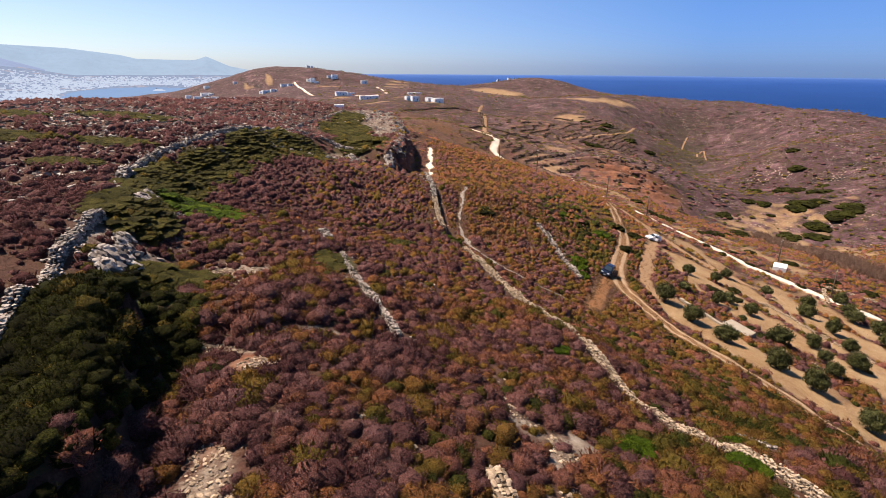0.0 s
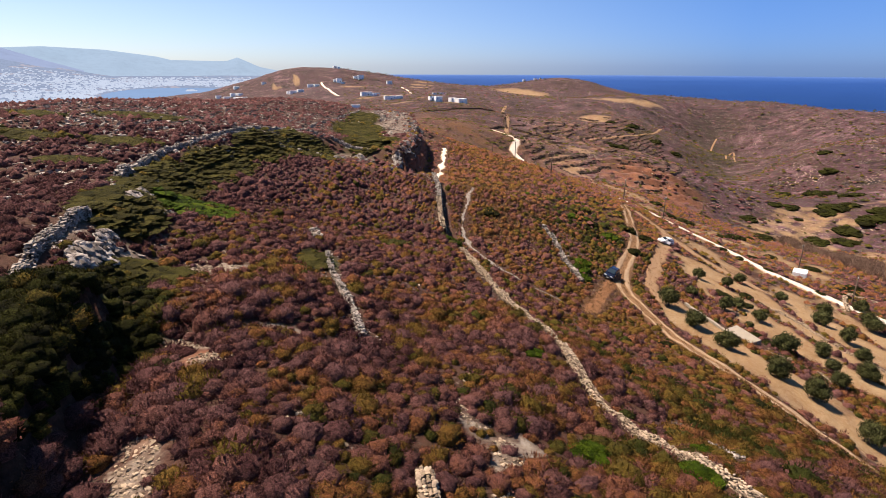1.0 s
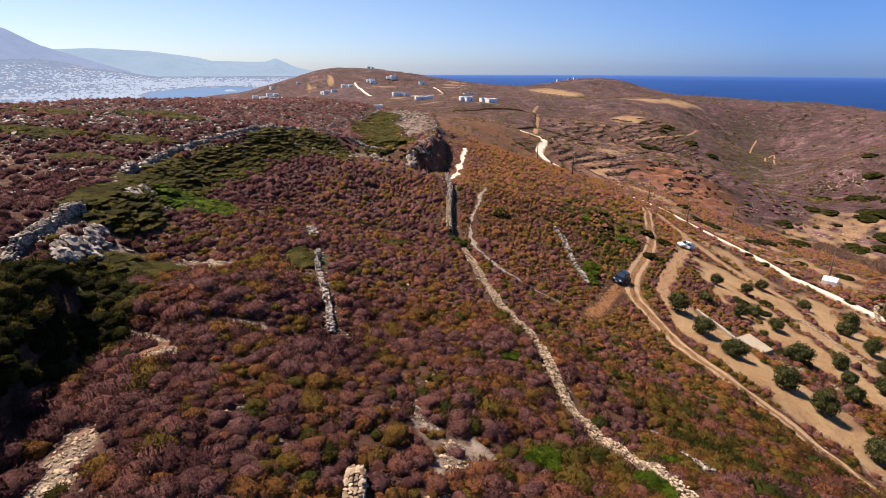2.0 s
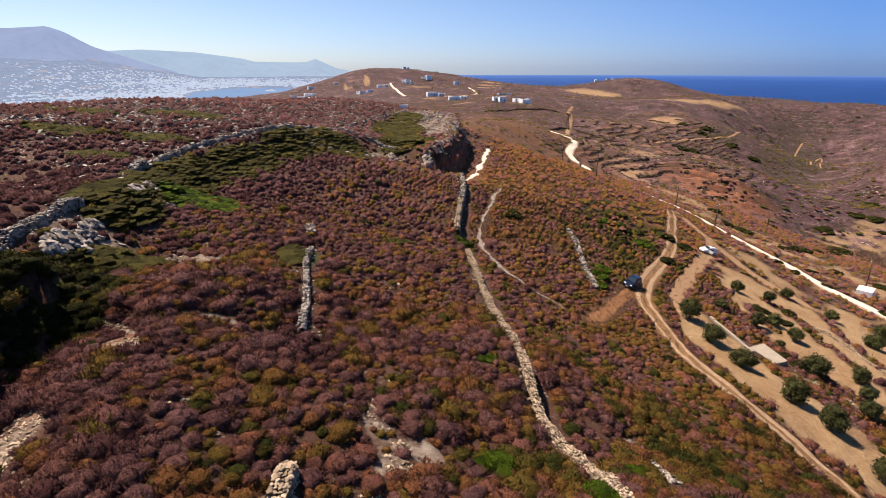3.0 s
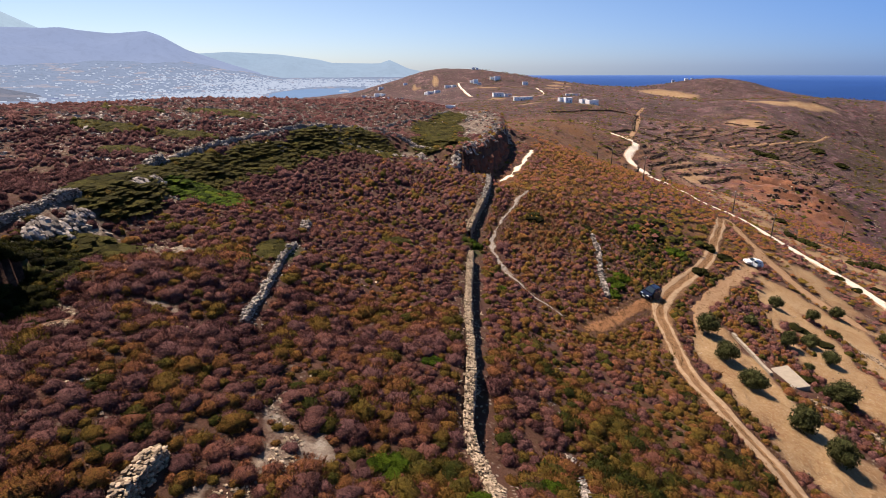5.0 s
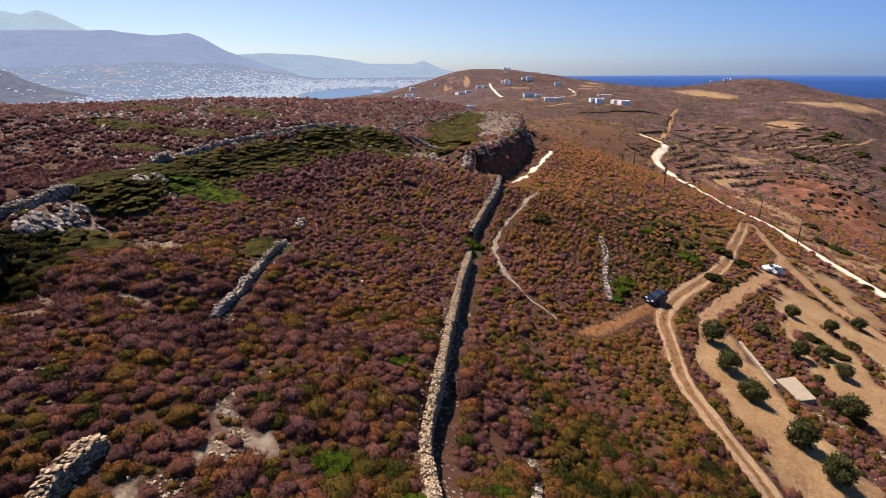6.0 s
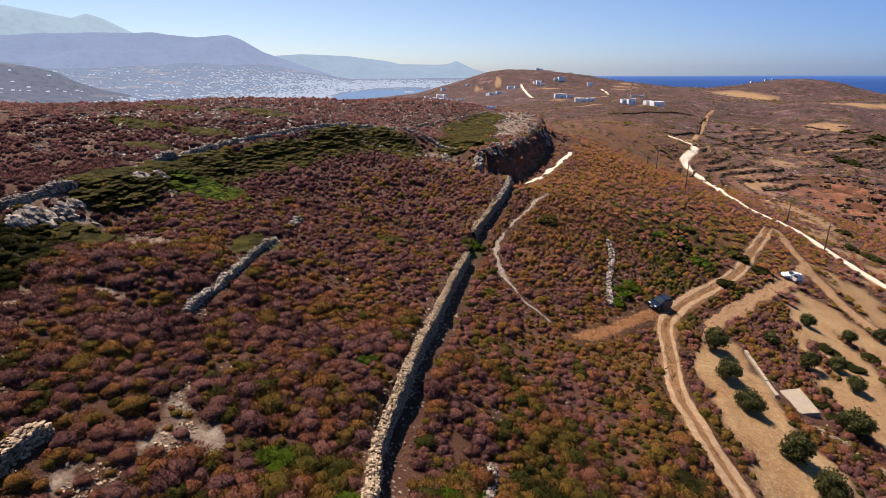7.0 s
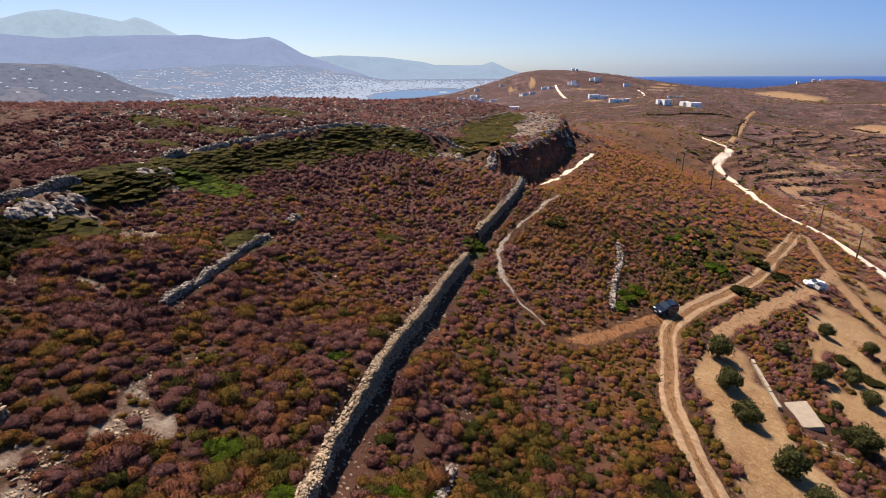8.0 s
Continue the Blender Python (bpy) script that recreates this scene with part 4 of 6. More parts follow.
def dry_stone_wall(line, width, proud, material, label, single=0, seed=5, size=0.26, gap=0.0, plain=False):
    """A wall of piled stones along a line: its top stands proud of the higher ground; single: how many stones are parts."""
    rng = np.random.default_rng(seed)
    shapes, faces = stone_shapes(rng), ROCK_F
    if plain:
        shapes, faces = [CUBE_V * 0.5 * (1 + rng.uniform(-0.4, 0.2, CUBE_V.shape)) for _ in range(12)], CUBE_F
    x, y, h, s = along(line, size * 0.9)
    n = len(x)
    ragged = 0.16 * waves(s, s * 0 + seed, 4.0, seed) + 0.07 * waves(s, s * 0, 1.3, seed + 1)
    wide = width * (1 + 0.22 * waves(s, s * 0 + 3, 7.0, seed + 2))
    nx, ny = np.sin(h), -np.cos(h)
    zl = height(x - nx * (wide / 2 + 0.25), y - ny * (wide / 2 + 0.25))
    zr = height(x + nx * (wide / 2 + 0.45), y + ny * (wide / 2 + 0.45))
    ends = np.minimum(1.0, 0.35 + 0.25 * np.minimum(np.arange(n), n - 1 - np.arange(n)))
    top = np.maximum(zl, zr) + (proud + ragged) * ends
    spots, fallen = [], []
    for i in range(n):
        if rng.random() < gap:
            continue
        w = wide[i]
        for k in np.arange(-w / 2, w / 2 + 0.01, size * 0.86):
            spots.append((x[i] + nx[i] * k, y[i] + ny[i] * k, top[i] + rng.uniform(-0.10, 0.07), h[i]))
        for side, base in ((1, zr[i]), (-1, zl[i])):
            z = base - 0.05
            while z < top[i] - 0.05:
                k = side * (w / 2 + rng.uniform(-0.06, 0.07) + (top[i] - z) * 0.02)
                spots.append((x[i] + nx[i] * k, y[i] + ny[i] * k, z, h[i]))
                z += size * 0.6
        if rng.random() < 0.9:
            k = (w / 2 + 0.1 + rng.exponential(0.45)) * rng.choice((-1, 1))
            fallen.append((x[i] + nx[i] * k, y[i] + ny[i] * k, 0.0, rng.uniform(0, 6)))
    fallen = np.array(fallen)
    fallen[:, 2] = height(fallen[:, 0], fallen[:, 1]) + 0.05
    spots = np.concatenate([np.array(spots), fallen])
    mid = n // 2
    m0 = pose(x[mid], y[mid], ground_z(x[mid], y[mid]))
    wall = anchor("dry_stone_wall", m0, label, "stone wall", "dry stone walls on the hillside")
    org = np.array(m0.translation)
    cut = wide / 2 - 0.12
    core = np.stack([np.stack([x + nx * k, y + ny * k, z], 1) for k, z in ((-cut, zl - 0.4), (-cut, top - 0.14), (cut, top - 0.14), (cut, zr - 0.5))], 1).reshape(-1, 3)
    f = [(i * 4 + k, i * 4 + k + 1, i * 4 + k + 5, i * 4 + k + 4) for i in range(n - 1) for k in range(3)]
    ob = new("core", mesh_from("core", core - org, np.array(f), M_DARKROCK))
    ob.parent = wall
    tagged(ob, "dark earth and rubble core")
    order = np.argsort(np.hypot(spots[:, 0] - 20, spots[:, 1] - 12))
    count = len(spots)
    kind = rng.integers(len(shapes), size=count)
    dims = size * np.stack([rng.uniform(0.75, 1.75, count), rng.uniform(0.75, 1.35, count), rng.uniform(0.5, 1.0, count)], 1)
    turn = spots[:, 3] + rng.normal(0, 0.4, count)
    meshes = [mesh_from("stone", v, ROCK_F, material) for v in shapes] if single else []
    for q in order[:single]:
        st = new("stone", meshes[kind[q]])
        st.parent = wall
        st.matrix_basis = Matrix.LocRotScale(Vector(spots[q, :3]) - m0.translation, Euler((rng.normal(0, 0.25), rng.normal(0, 0.25), turn[q])), Vector(dims[q]))
    q = order[single:]
    v = np.array(shapes)[kind[q]] * dims[q][:, None]
    tilt = rng.normal(0, 0.25, len(q))[:, None]
    v[..., 2] += v[..., 0] * tilt
    c, sn = np.cos(turn[q])[:, None], np.sin(turn[q])[:, None]
    v = np.stack([v[..., 0] * c - v[..., 1] * sn, v[..., 0] * sn + v[..., 1] * c, v[..., 2]], -1) + (spots[q, :3] - org)[:, None]
    f = faces[None] + len(shapes[0]) * np.arange(len(q))[:, None, None]
    ob = new("rubble", mesh_from("rubble", v.reshape(-1, 3), f.reshape(-1, 3), material))
    ob.parent = wall
    tagged(ob, "piled angular fieldstones", kind="stuff")


dry_stone_wall(MAIN_WALL, 0.55, 0.3, M_STONE, "long weathered limestone terrace wall with a ragged top", 300, 5, 0.185)
dry_stone_wall(MAIN_WALL_2, 0.65, 0.25, M_STONE, "short length of limestone terrace wall", 0, 6)
dry_stone_wall(MAIN_WALL_3, 0.7, 0.3, M_GREY, "tumbled dark upper length of the terrace wall", 0, 19, 0.34, 0.1)
dry_stone_wall(MID_WALL, 0.30, 0.38, M_GREY, "low grey dry stone wall in the scrub", 0, 7, 0.20)
dry_stone_wall(MID_WALL_2, 0.9, 0.35, M_GREY, "tumbled grey end of a stone wall", 0, 8, 0.25, 0.25)
dry_stone_wall(LEFT_WALL, 0.42, 0.42, M_GREY, "pale grey dry stone wall on the bank", 0, 9, 0.25)
dry_stone_wall(LEFT_WALL_2, 0.8, 0.7, M_GREY, "short pale grey wall stub on the bank", 0, 10, 0.28)
dry_stone_wall(LEFT_WALL_3, 0.34, 0.22, M_GREY, "long pale boundary wall along the hilltop", 0, 11, 0.26, 0.0, True)
dry_stone_wall(BRANCH_WALL, 0.7, 0.35, M_GREY, "low broken wall running down the slope", 0, 12, 0.32, 0.15, True)
dry_stone_wall(NEAR_WALL, 0.6, 0.4, M_STONE, "tumbled stone wall end above stony ground", 0, 13, 0.24)
dry_stone_wall(SIDE_WALL, 0.55, 0.35, M_GREY, "thin broken stone wall beside green bushes", 0, 14, 0.28, 0.3, True)
dry_stone_wall(SIDE_WALL_2, 0.45, 0.2, M_GREY, "thin half-buried stone wall in scrub", 0, 15, 0.22, 0.2)


# ---- rocks ----
def rock_outcrop(x, y, rx, ry, rz, turn, material, label, seed, sink=0.35):
    """Broken limestone: bedded angular blocks stepping up from the slope."""
    g = np.random.default_rng(900 + seed)
    count = int(34 + 48 * min(rx * ry, 2.5))
    vs, fs = [], []
    for k in range(count):
        u = 1 - (k / count) ** 0.8
        a, d = g.uniform(0, 6.283), math.sqrt(g.uniform(0, 1)) * (0.35 + 0.65 * u)
        size = np.array([rx, ry, rz]) * g.uniform(0.12, 0.34) * np.array([1.1, 0.9, 1.1])
        v = ROCK_V * 0.5 * (1 + g.uniform(-0.34, 0.30, ROCK_V.shape)) * size * 1.65
        v = turn_z(v, g.normal(0, 0.5))
        v[:, 2] += v[:, 0] * g.normal(0, 0.18)
        cx, cy = rx * d * math.cos(a), ry * d * math.sin(a)
        vs.append(v + np.array([cx, cy, rz * (0.95 * (1 - d) * g.uniform(0.4, 1.2) - 0.1)]))
        fs.append(ROCK_F + NV * k)
    c = turn_z(np.concatenate(vs), radians(turn))
    z0 = float(height(x, y))
    c[:, 2] += np.clip((height(x + c[:, 0], y + c[:, 1]) - z0) * 0.7, -0.7, 0.7)
    ob = new("rock_outcrop", mesh_from("rock_outcrop", c, np.concatenate(fs), material))
    ob.location = (x, y, ground_z(x, y))
    return tagged(ob, label, "rock", "rock outcrops on the slope")


def cliff(line, tall, seed):
    """A steep broken rock face below the ledges."""
    x, y, h, s = along(line, 0.8)
    nx, ny = np.sin(h), -np.cos(h)
    rows = np.linspace(-0.12, 1.04, 11)
    fade = np.clip(np.minimum(s / 3.0, (s[-1] - s) / 16.0), 0.10, 1)
    foot = height(x + nx * 2.4, y + ny * 2.4)
    rise = np.clip(height(x - nx * 3.0, y - ny * 3.0) - 0.3 - foot, 0.3, tall)
    v = []
    for k, u in enumerate(rows):
        push = 0.9 - 0.55 * u + 0.30 * np.sign(waves(s + 3 * u, s * 0 + 2.0 * u, 3.0, seed + 5)) + 0.55 * waves(s, s * 0 + 6.0 * u, 5.0, seed) + 0.25 * waves(s, s * 0 + 9.0 * u, 1.8, seed + 1)
        v.append(np.stack([x + nx * push, y + ny * push, foot + rise * fade * u + 0.2 * waves(s, s * 0 + u, 3.0, seed + 2)], 1))
    v.append(np.stack([x - nx * 3.0, y - ny * 3.0, foot + rise * fade * 0.9], 1))
    n = len(x)
    i, j = np.meshgrid(np.arange(len(rows)), np.arange(n - 1), indexing="ij")
    f = np.stack([i * n + j, i * n + j + 1, (i + 1) * n + j + 1, (i + 1) * n + j], -1).reshape(-1, 4)
    tagged(new("rock_cliff", mesh_from("rock_cliff", np.concatenate(v), f, M_REDROCK)), "steep red brown rock face under pale ledges", "cliff", kind="structure")


M_REDROCK = stone_material("red_brown_cliff", (0.060, 0.022, 0.014), (0.190, 0.080, 0.052), (0.120, 0.045, 0.026))
cliff([(-11.3, 119.5), (-10.2, 124), (-9.7, 135), (-10.0, 150), (-11.0, 165), (-12.4, 178)], 5.0, 77)
rng = np.random.default_rng(40)
ledge = [(-22.4, 34.0, 1.6, 2.0, 1.1, 20), (-21.6, 32.0, 1.2, 1.3, 0.9, 0), (-23.4, 36.8, 1.0, 1.4, 0.9, 40), (-24.3, 38.6, 0.9, 1.0, 0.7, 0), (-28.3, 49.0, 1.2, 2.2, 1.0, 20), (-29.6, 52.4, 1.1, 1.8, 0.9, 20), (-31.2, 56.4, 0.9, 1.6, 0.8, 20)]
for n, (x, y, rx, ry, rz, turn) in enumerate(ledge):
    rock_outcrop(x, y, rx, ry, rz, turn, M_GREY, "pale grey limestone outcrop on the green bank", n + 1)
for n, (x0, y0, x1, y1, count, big) in enumerate([(-36, 101, -20, 119, 13, 1.0), (-13.5, 114.5, -11.0, 118.5, 9, 0.8), (-11.2, 117, -10.2, 128, 14, 0.9), (-10.6, 126, -13.6, 188, 40, 0.85), (-30, 160, -17, 188, 40, 0.45), (-13, 50, -17, 64, 6, 0.5)]):
    for k in range(count):
        u = (k + rng.uniform(0, 1)) / count
        r = big * rng.uniform(0.5, 1.2)
        rock_outcrop(x0 + (x1 - x0) * u + rng.normal(0, 0.8), y0 + (y1 - y0) * u + rng.normal(0, 0.8), r * 1.5, r * 1.2, r * 0.8, rng.uniform(0, 180), M_GREY, "weathered grey limestone ledge", 30 + n * 20 + k, 0.3)


def scattered_stones(name, areas, count, lo, hi, material, label, seed, plain=False):
    """Loose stones too many to count: areas of (x, y, rx, ry, turn)."""
    g = np.random.default_rng(seed)
    weight = np.array([a[2] * a[3] for a in areas])
    pick = g.choice(len(areas), count, p=weight / weight.sum())
    u, t = np.sqrt(g.uniform(0, 1, count)), g.uniform(0, 6.283, count)
    ar = np.array(areas)[pick]
    ex, ey, th = ar[:, 2] * u * np.cos(t), ar[:, 3] * u * np.sin(t), np.radians(ar[:, 4])
    x, y = ar[:, 0] + ex * np.cos(th) - ey * np.sin(th), ar[:, 1] + ex * np.sin(th) + ey * np.cos(th)
    z = height(x, y)
    shapes, faces = np.array(stone_shapes(g, 16)), ROCK_F
    if plain:
        shapes, faces = np.array([CUBE_V * 0.5 * (1 + g.uniform(-0.4, 0.2, CUBE_V.shape)) for _ in range(16)]), CUBE_F
    size = (lo + (hi - lo) * g.uniform(0, 1, count) ** 2.6)[:, None, None] * np.stack([g.uniform(0.8, 1.5, count), g.uniform(0.7, 1.2, count), g.uniform(0.4, 0.8, count)], 1)[:, None]
    v = shapes[g.integers(16, size=count)] * size
    c, s = np.cos(t)[:, None], np.sin(t)[:, None]
    v[..., 2] += v[..., 0] * g.normal(0, 0.3, count)[:, None]
    v = np.stack([v[..., 0] * c - v[..., 1] * s + x[:, None], v[..., 0] * s + v[..., 1] * c + y[:, None], v[..., 2] + z[:, None] + 0.02], -1)
    f = faces[None] + shapes.shape[1] * np.arange(count)[:, None, None]
    tagged(new(name, mesh_from(name, v.reshape(-1, 3), f.reshape(-1, 3), material)), label, "stones", kind="stuff")


scattered_stones("loose_stones", [p for p in ROCK_PATCHES if p[1] < 45 and p[0] > -20], 3000, 0.03, 0.26, M_STONE, "loose pale stones on bare stony ground", 51)
scattered_stones("loose_stones", [p for p in ROCK_PATCHES if p[1] >= 45 or p[0] <= -20] + [(-52, 78, 22, 26, 0), (-58, 120, 30, 34, 0), (-70, 95, 34, 30, 0), (-50, 160, 20, 30, 0), (-34, 52, 9, 9, 0)], 11000, 0.16, 0.62, M_GREY, "loose grey limestone scattered over the hilltop", 52, True)
scattered_stones("loose_stones", [(0, 35, 28, 22, 0), (20, 60, 22, 40, 0)], 700, 0.10, 0.42, M_STONE, "single pale stones among the shrubs", 53)
scattered_stones("loose_stones", [(55, 80, 16, 26, 20), (75, 95, 14, 18, 0), (60, 128, 8, 12, 0)], 1500, 0.06, 0.22, M_STONE, "pale pebbles on the sandy grove soil", 54, True)
scattered_stones("loose_stones", [(70, 260, 22, 50, 10), (100, 330, 34, 60, 0), (60, 380, 30, 60, 0)], 900, 0.3, 1.0, M_STONE, "pale boulders along the old terraces", 55, True)


# ---- shrubs ----
def dome(level, seed, tufts, tuft_size, floor=-0.6):
    """A low rounded cushion of twigs about a unit in radius, with small sprays standing out of it."""
    g = np.random.default_rng(seed)
    v, f = ball(level)
    keep = v[:, 2] > floor
    index = np.cumsum(keep) - 1
    f = index[f[keep[f].all(1)]]
    v = v[keep]
    lump = np.array([1 + 0.38 * noise.noise(Vector(p) * 1.7 + Vector((seed, 0, 0))) + 0.30 * noise.noise(Vector(p) * 4.2 + Vector((0, seed, 0))) for p in v])
    v = v * lump[:, None]
    v[:, 2] = np.where(v[:, 2] > 0, v[:, 2] * 0.70, v[:, 2])
    v[:, :2] *= 1 + 0.10 * (1 - np.clip(np.abs(v[:, 2:3]), 0, 1))
    if floor > -0.5:
        v[:, 2] = np.where(v[:, 2] < 0.12, -0.55, v[:, 2])
    if tufts:
        a = g.uniform(0, 6.283, tufts)
        up = g.uniform(-0.25, 1, tufts)
        flat = np.sqrt(np.clip(1 - up**2, 0, 1))
        d = np.stack([np.cos(a) * flat, np.sin(a) * flat, up], 1)
        base = d * np.array([1.06, 1.06, 0.70]) * g.uniform(0.86, 1.06, tufts)[:, None]
        side = np.cross(d, g.normal(0, 1, (tufts, 3)))
        side /= np.linalg.norm(side, axis=1)[:, None] + 1e-6
        out = d + g.normal(0, 0.55, (tufts, 3)) + np.array([0, 0, 0.25])
        size = tuft_size * g.uniform(0.6, 1.4, tufts)[:, None]
        tv = np.stack([base - side * size * 0.36, base + side * size * 0.36, base + out * size], 1).reshape(-1, 3)
        f = np.concatenate([f, len(v) + np.arange(tufts * 3).reshape(-1, 3)])
        v = np.concatenate([v, tv])
    return v, f


def off_lines(x, y, widths):
    ok = np.ones(x.shape, bool)
    for line, w in widths:
        ok &= np.abs(line_distance(x, y, line)[0]) > w
    return ok


WALL_FOOT = [(20.9, 20.4), (17.9, 26.5), (14.9, 32.4), (12.9, 40.3), (8.6, 55.3), (3.8, 74.6), (1.9, 80), (0.6, 87), (-0.9, 100), (-1.8, 112)]
GULLY_FOOT = [(-9.9, 10), (-9.4, 15), (-10.2, 18.0)]
CLEAR = [(WALL_FOOT, 0.9), (GULLY_FOOT, 0.7), (TRACK, 1.6), (SPUR, 2.0), (SIDE_WALL, 0.6), (SIDE_WALL_2, 0.6), (MAIN_WALL_3, 0.8), (BRANCH_WALL, 0.8), (MID_WALL_2, 0.7), (LOWER, 1.6), (LOWER_2, 2.3), (WHITE_1, 2.2), (FOOTPATH, 0.85), (CLIFF_PATH, 1.3), (MAIN_WALL, 1.1), (MAIN_WALL_2, 1.0), (MID_WALL, 0.8), (LEFT_WALL, 0.7), (LEFT_WALL_2, 0.6), (LEFT_WALL_3, 0.6), (NEAR_WALL, 0.7), (CURB, 0.7), ([(44.0, 75.0), (46.4, 73.6)], 2.4)]


def shrub_spots(seed, near, far, space, keep):
    """Jittered places over the part of the hillside that the walk looks over."""
    g = np.random.default_rng(seed)
    gx, gy = np.meshgrid(np.arange(-far, far, space), np.arange(-60, far, space))
    x = CENTRE[0] + (gx + g.uniform(-0.5, 0.5, gx.shape) * space).ravel()
    y = CENTRE[1] + (gy + g.uniform(-0.5, 0.5, gy.shape) * space).ravel()
    d, a = np.hypot(x - CENTRE[0], y - CENTRE[1]), np.degrees(np.arctan2(y - CENTRE[1], x - CENTRE[0]))
    ok = (d >= near) & (d < far) & (a > 40) & (a < 172)
    x, y = x[ok], y[ok]
    cover = ground_cover(x, y)
    chance = keep * np.clip(1 - 1.25 * cover["sand"], 0, 1) * (1 - 0.85 * cover["rock"]) * (1 - 0.2 * cover["grass"])
    chance = chance * np.where((cover["stony"] > 0.9) & (x < 0), 0.60 + 0.34 * np.clip(waves(x, y, 11, 75) * 2, -1, 1), 1) * (1 - 0.8 * cover["redearth"]) * (1 - 0.9 * cover["green"])
    chance = chance * np.clip(1.25 + 0.75 * waves(x, y, 7, 71), 0.55, 1)
    ok = (g.uniform(0, 1, x.shape) < chance) & off_lines(x, y, CLEAR)
    return x[ok], y[ok], {k: v[ok] for k, v in cover.items()}


def shrub_tint(g, x, y, cover):
    """0 to 1 along the colours from mauve dry twigs over rust to olive green."""
    t = 0.43 - 0.30 * np.clip((14 - x) / 40, 0, 1) - 0.10 * np.clip((-20 - x) / 15, 0, 1) + 0.20 * waves(x, y, 5, 72) + 0.22 * waves(x, y, 17, 73) + g.normal(0, 0.17, x.shape)
    t = np.where(g.uniform(0, 1, x.shape) < 0.20, g.uniform(0.6, 0.92, x.shape), t)
    t = np.where(cover["grass"] > 0.45, 0.4 * t + 0.40 + g.normal(0, 0.08, x.shape), t)
    t = t + 0.30 * inside(x, y, 33, 114, 13, 30, -14)
    t = t + 0.15 * np.clip((x - 8) / 16, 0, 1) * np.clip((80 - y) / 30, 0, 1)
    t = np.where(x < -24, 0.36 * t, t)
    t = np.where(cover["green"] > 0.35, g.uniform(0.84, 1.0, x.shape), t)
    return np.clip(t, 0.02, 0.99)


def shrub_mass(name, x, y, size, tint, shapes, label, seed, material):
    """Very many shrubs as one mesh."""
    g = np.random.default_rng(seed)
    z = height(x, y)
    pick = g.integers(len(shapes), size=len(x))
    vs, fs, ts, base = [], [], [], 0
    for k, (v, f) in enumerate(shapes):
        q = np.where(pick == k)[0]
        if not len(q):
            continue
        a = g.uniform(0, 6.283, len(q))
        c, s = np.cos(a)[:, None], np.sin(a)[:, None]
        sx = (size[q] * g.uniform(0.85, 1.25, len(q)))[:, None]
        sz = (size[q] * g.uniform(0.9, 1.4, len(q)))[:, None]
        w = np.stack([(v[:, 0] * c - v[:, 1] * s) * sx + x[q][:, None], (v[:, 0] * s + v[:, 1] * c) * sx + y[q][:, None], v[:, 2] * sz + z[q][:, None]], -1)
        vs.append(w.reshape(-1, 3))
        fs.append((f[None] + base + len(v) * np.arange(len(q))[:, None, None]).reshape(-1, 3))
        ts.append(np.repeat(tint[q], len(v)))
        base += len(v) * len(q)
    me = mesh_from(name, np.concatenate(vs), np.concatenate(fs), material, True, {"tint": np.concatenate(ts)})
    tagged(new(name, me), label, "shrubs", kind="stuff")


FINE = [dome(1, 100 + k, 165, 0.15) for k in range(8)]
MIDDLE = [dome(1, 120 + k, 38, 0.19) for k in range(7)]
MIDDLE_FAR = [dome(1, 130 + k, 12, 0.21) for k in range(7)]
COARSE = [dome(1, 140 + k, 4, 0.18, -0.2) for k in range(6)]

x, y, cover = shrub_spots(61, 4, 47, 0.68, 0.98)
g = np.random.default_rng(62)
tint = shrub_tint(g, x, y, cover)
size = (0.34 + 0.46 * g.uniform(0, 1, x.shape) ** 1.8) * (1 + 0.3 * waves(x, y, 9, 74)) * np.where(tint > 0.72, 1.12, 1) * np.where(cover["rock"] > 0.3, 0.6, 1)
first = np.argsort(np.hypot(x - 4, y - 21) + 40 * (cover["green"] > 0.35))
rest = first[300:]
shrub_mass("undergrowth", x[rest], y[rest], size[rest], tint[rest], FINE, "dense cushions of mauve and olive dry scrub", 63, M_SHRUB)
single_meshes = [mesh_from("shrub", v, f, M_SHRUB1, True) for v, f in FINE]
for n, q in enumerate(first[:300]):
    ob = new("shrub", single_meshes[n % len(FINE)])
    ob.matrix_world = Matrix.LocRotScale((x[q], y[q], ground_z(x[q], y[q])), Euler((0, 0, g.uniform(0, 6.28))), Vector((size[q] * 1.05, size[q] * 1.05, size[q])))
    tagged(ob, "rounded dry cushion shrub on the stony slope", "shrub", "cushion shrubs near the walk")
for seed, near, far, space, shapes in ((64, 47, 78, 0.70, [(v * (0.9, 0.9, 1.15), f) for v, f in MIDDLE]), (65, 78, 112, 0.76, [(v * (0.85, 0.85, 1.25), f) for v, f in MIDDLE_FAR])):
    x, y, cover = shrub_spots(seed, near, far, space, 0.98)
    tint = shrub_tint(g, x, y, cover)
    size = (0.31 + 0.44 * g.uniform(0, 1, x.shape) ** 1.9) * (1 + 0.3 * waves(x, y, 9, 74))
    shrub_mass("undergrowth", x, y, size, tint, shapes, "dense cushions of mauve and olive dry scrub", seed + 30, M_SHRUB)
x, y, cover = shrub_spots(66, 112, 270, 1.3, 0.95)
tint = shrub_tint(g, x, y, cover)
size = 0.45 + 0.6 * g.uniform(0, 1, x.shape) ** 1.6
shrub_mass("undergrowth", x, y, size, tint, [(v * (0.82, 0.82, 1.3), f) for v, f in COARSE], "low brown and olive scrub on the far slope", 67, M_SHRUB)
x, y, cover = shrub_spots(68, 270, 700, 2.9, 0.75)
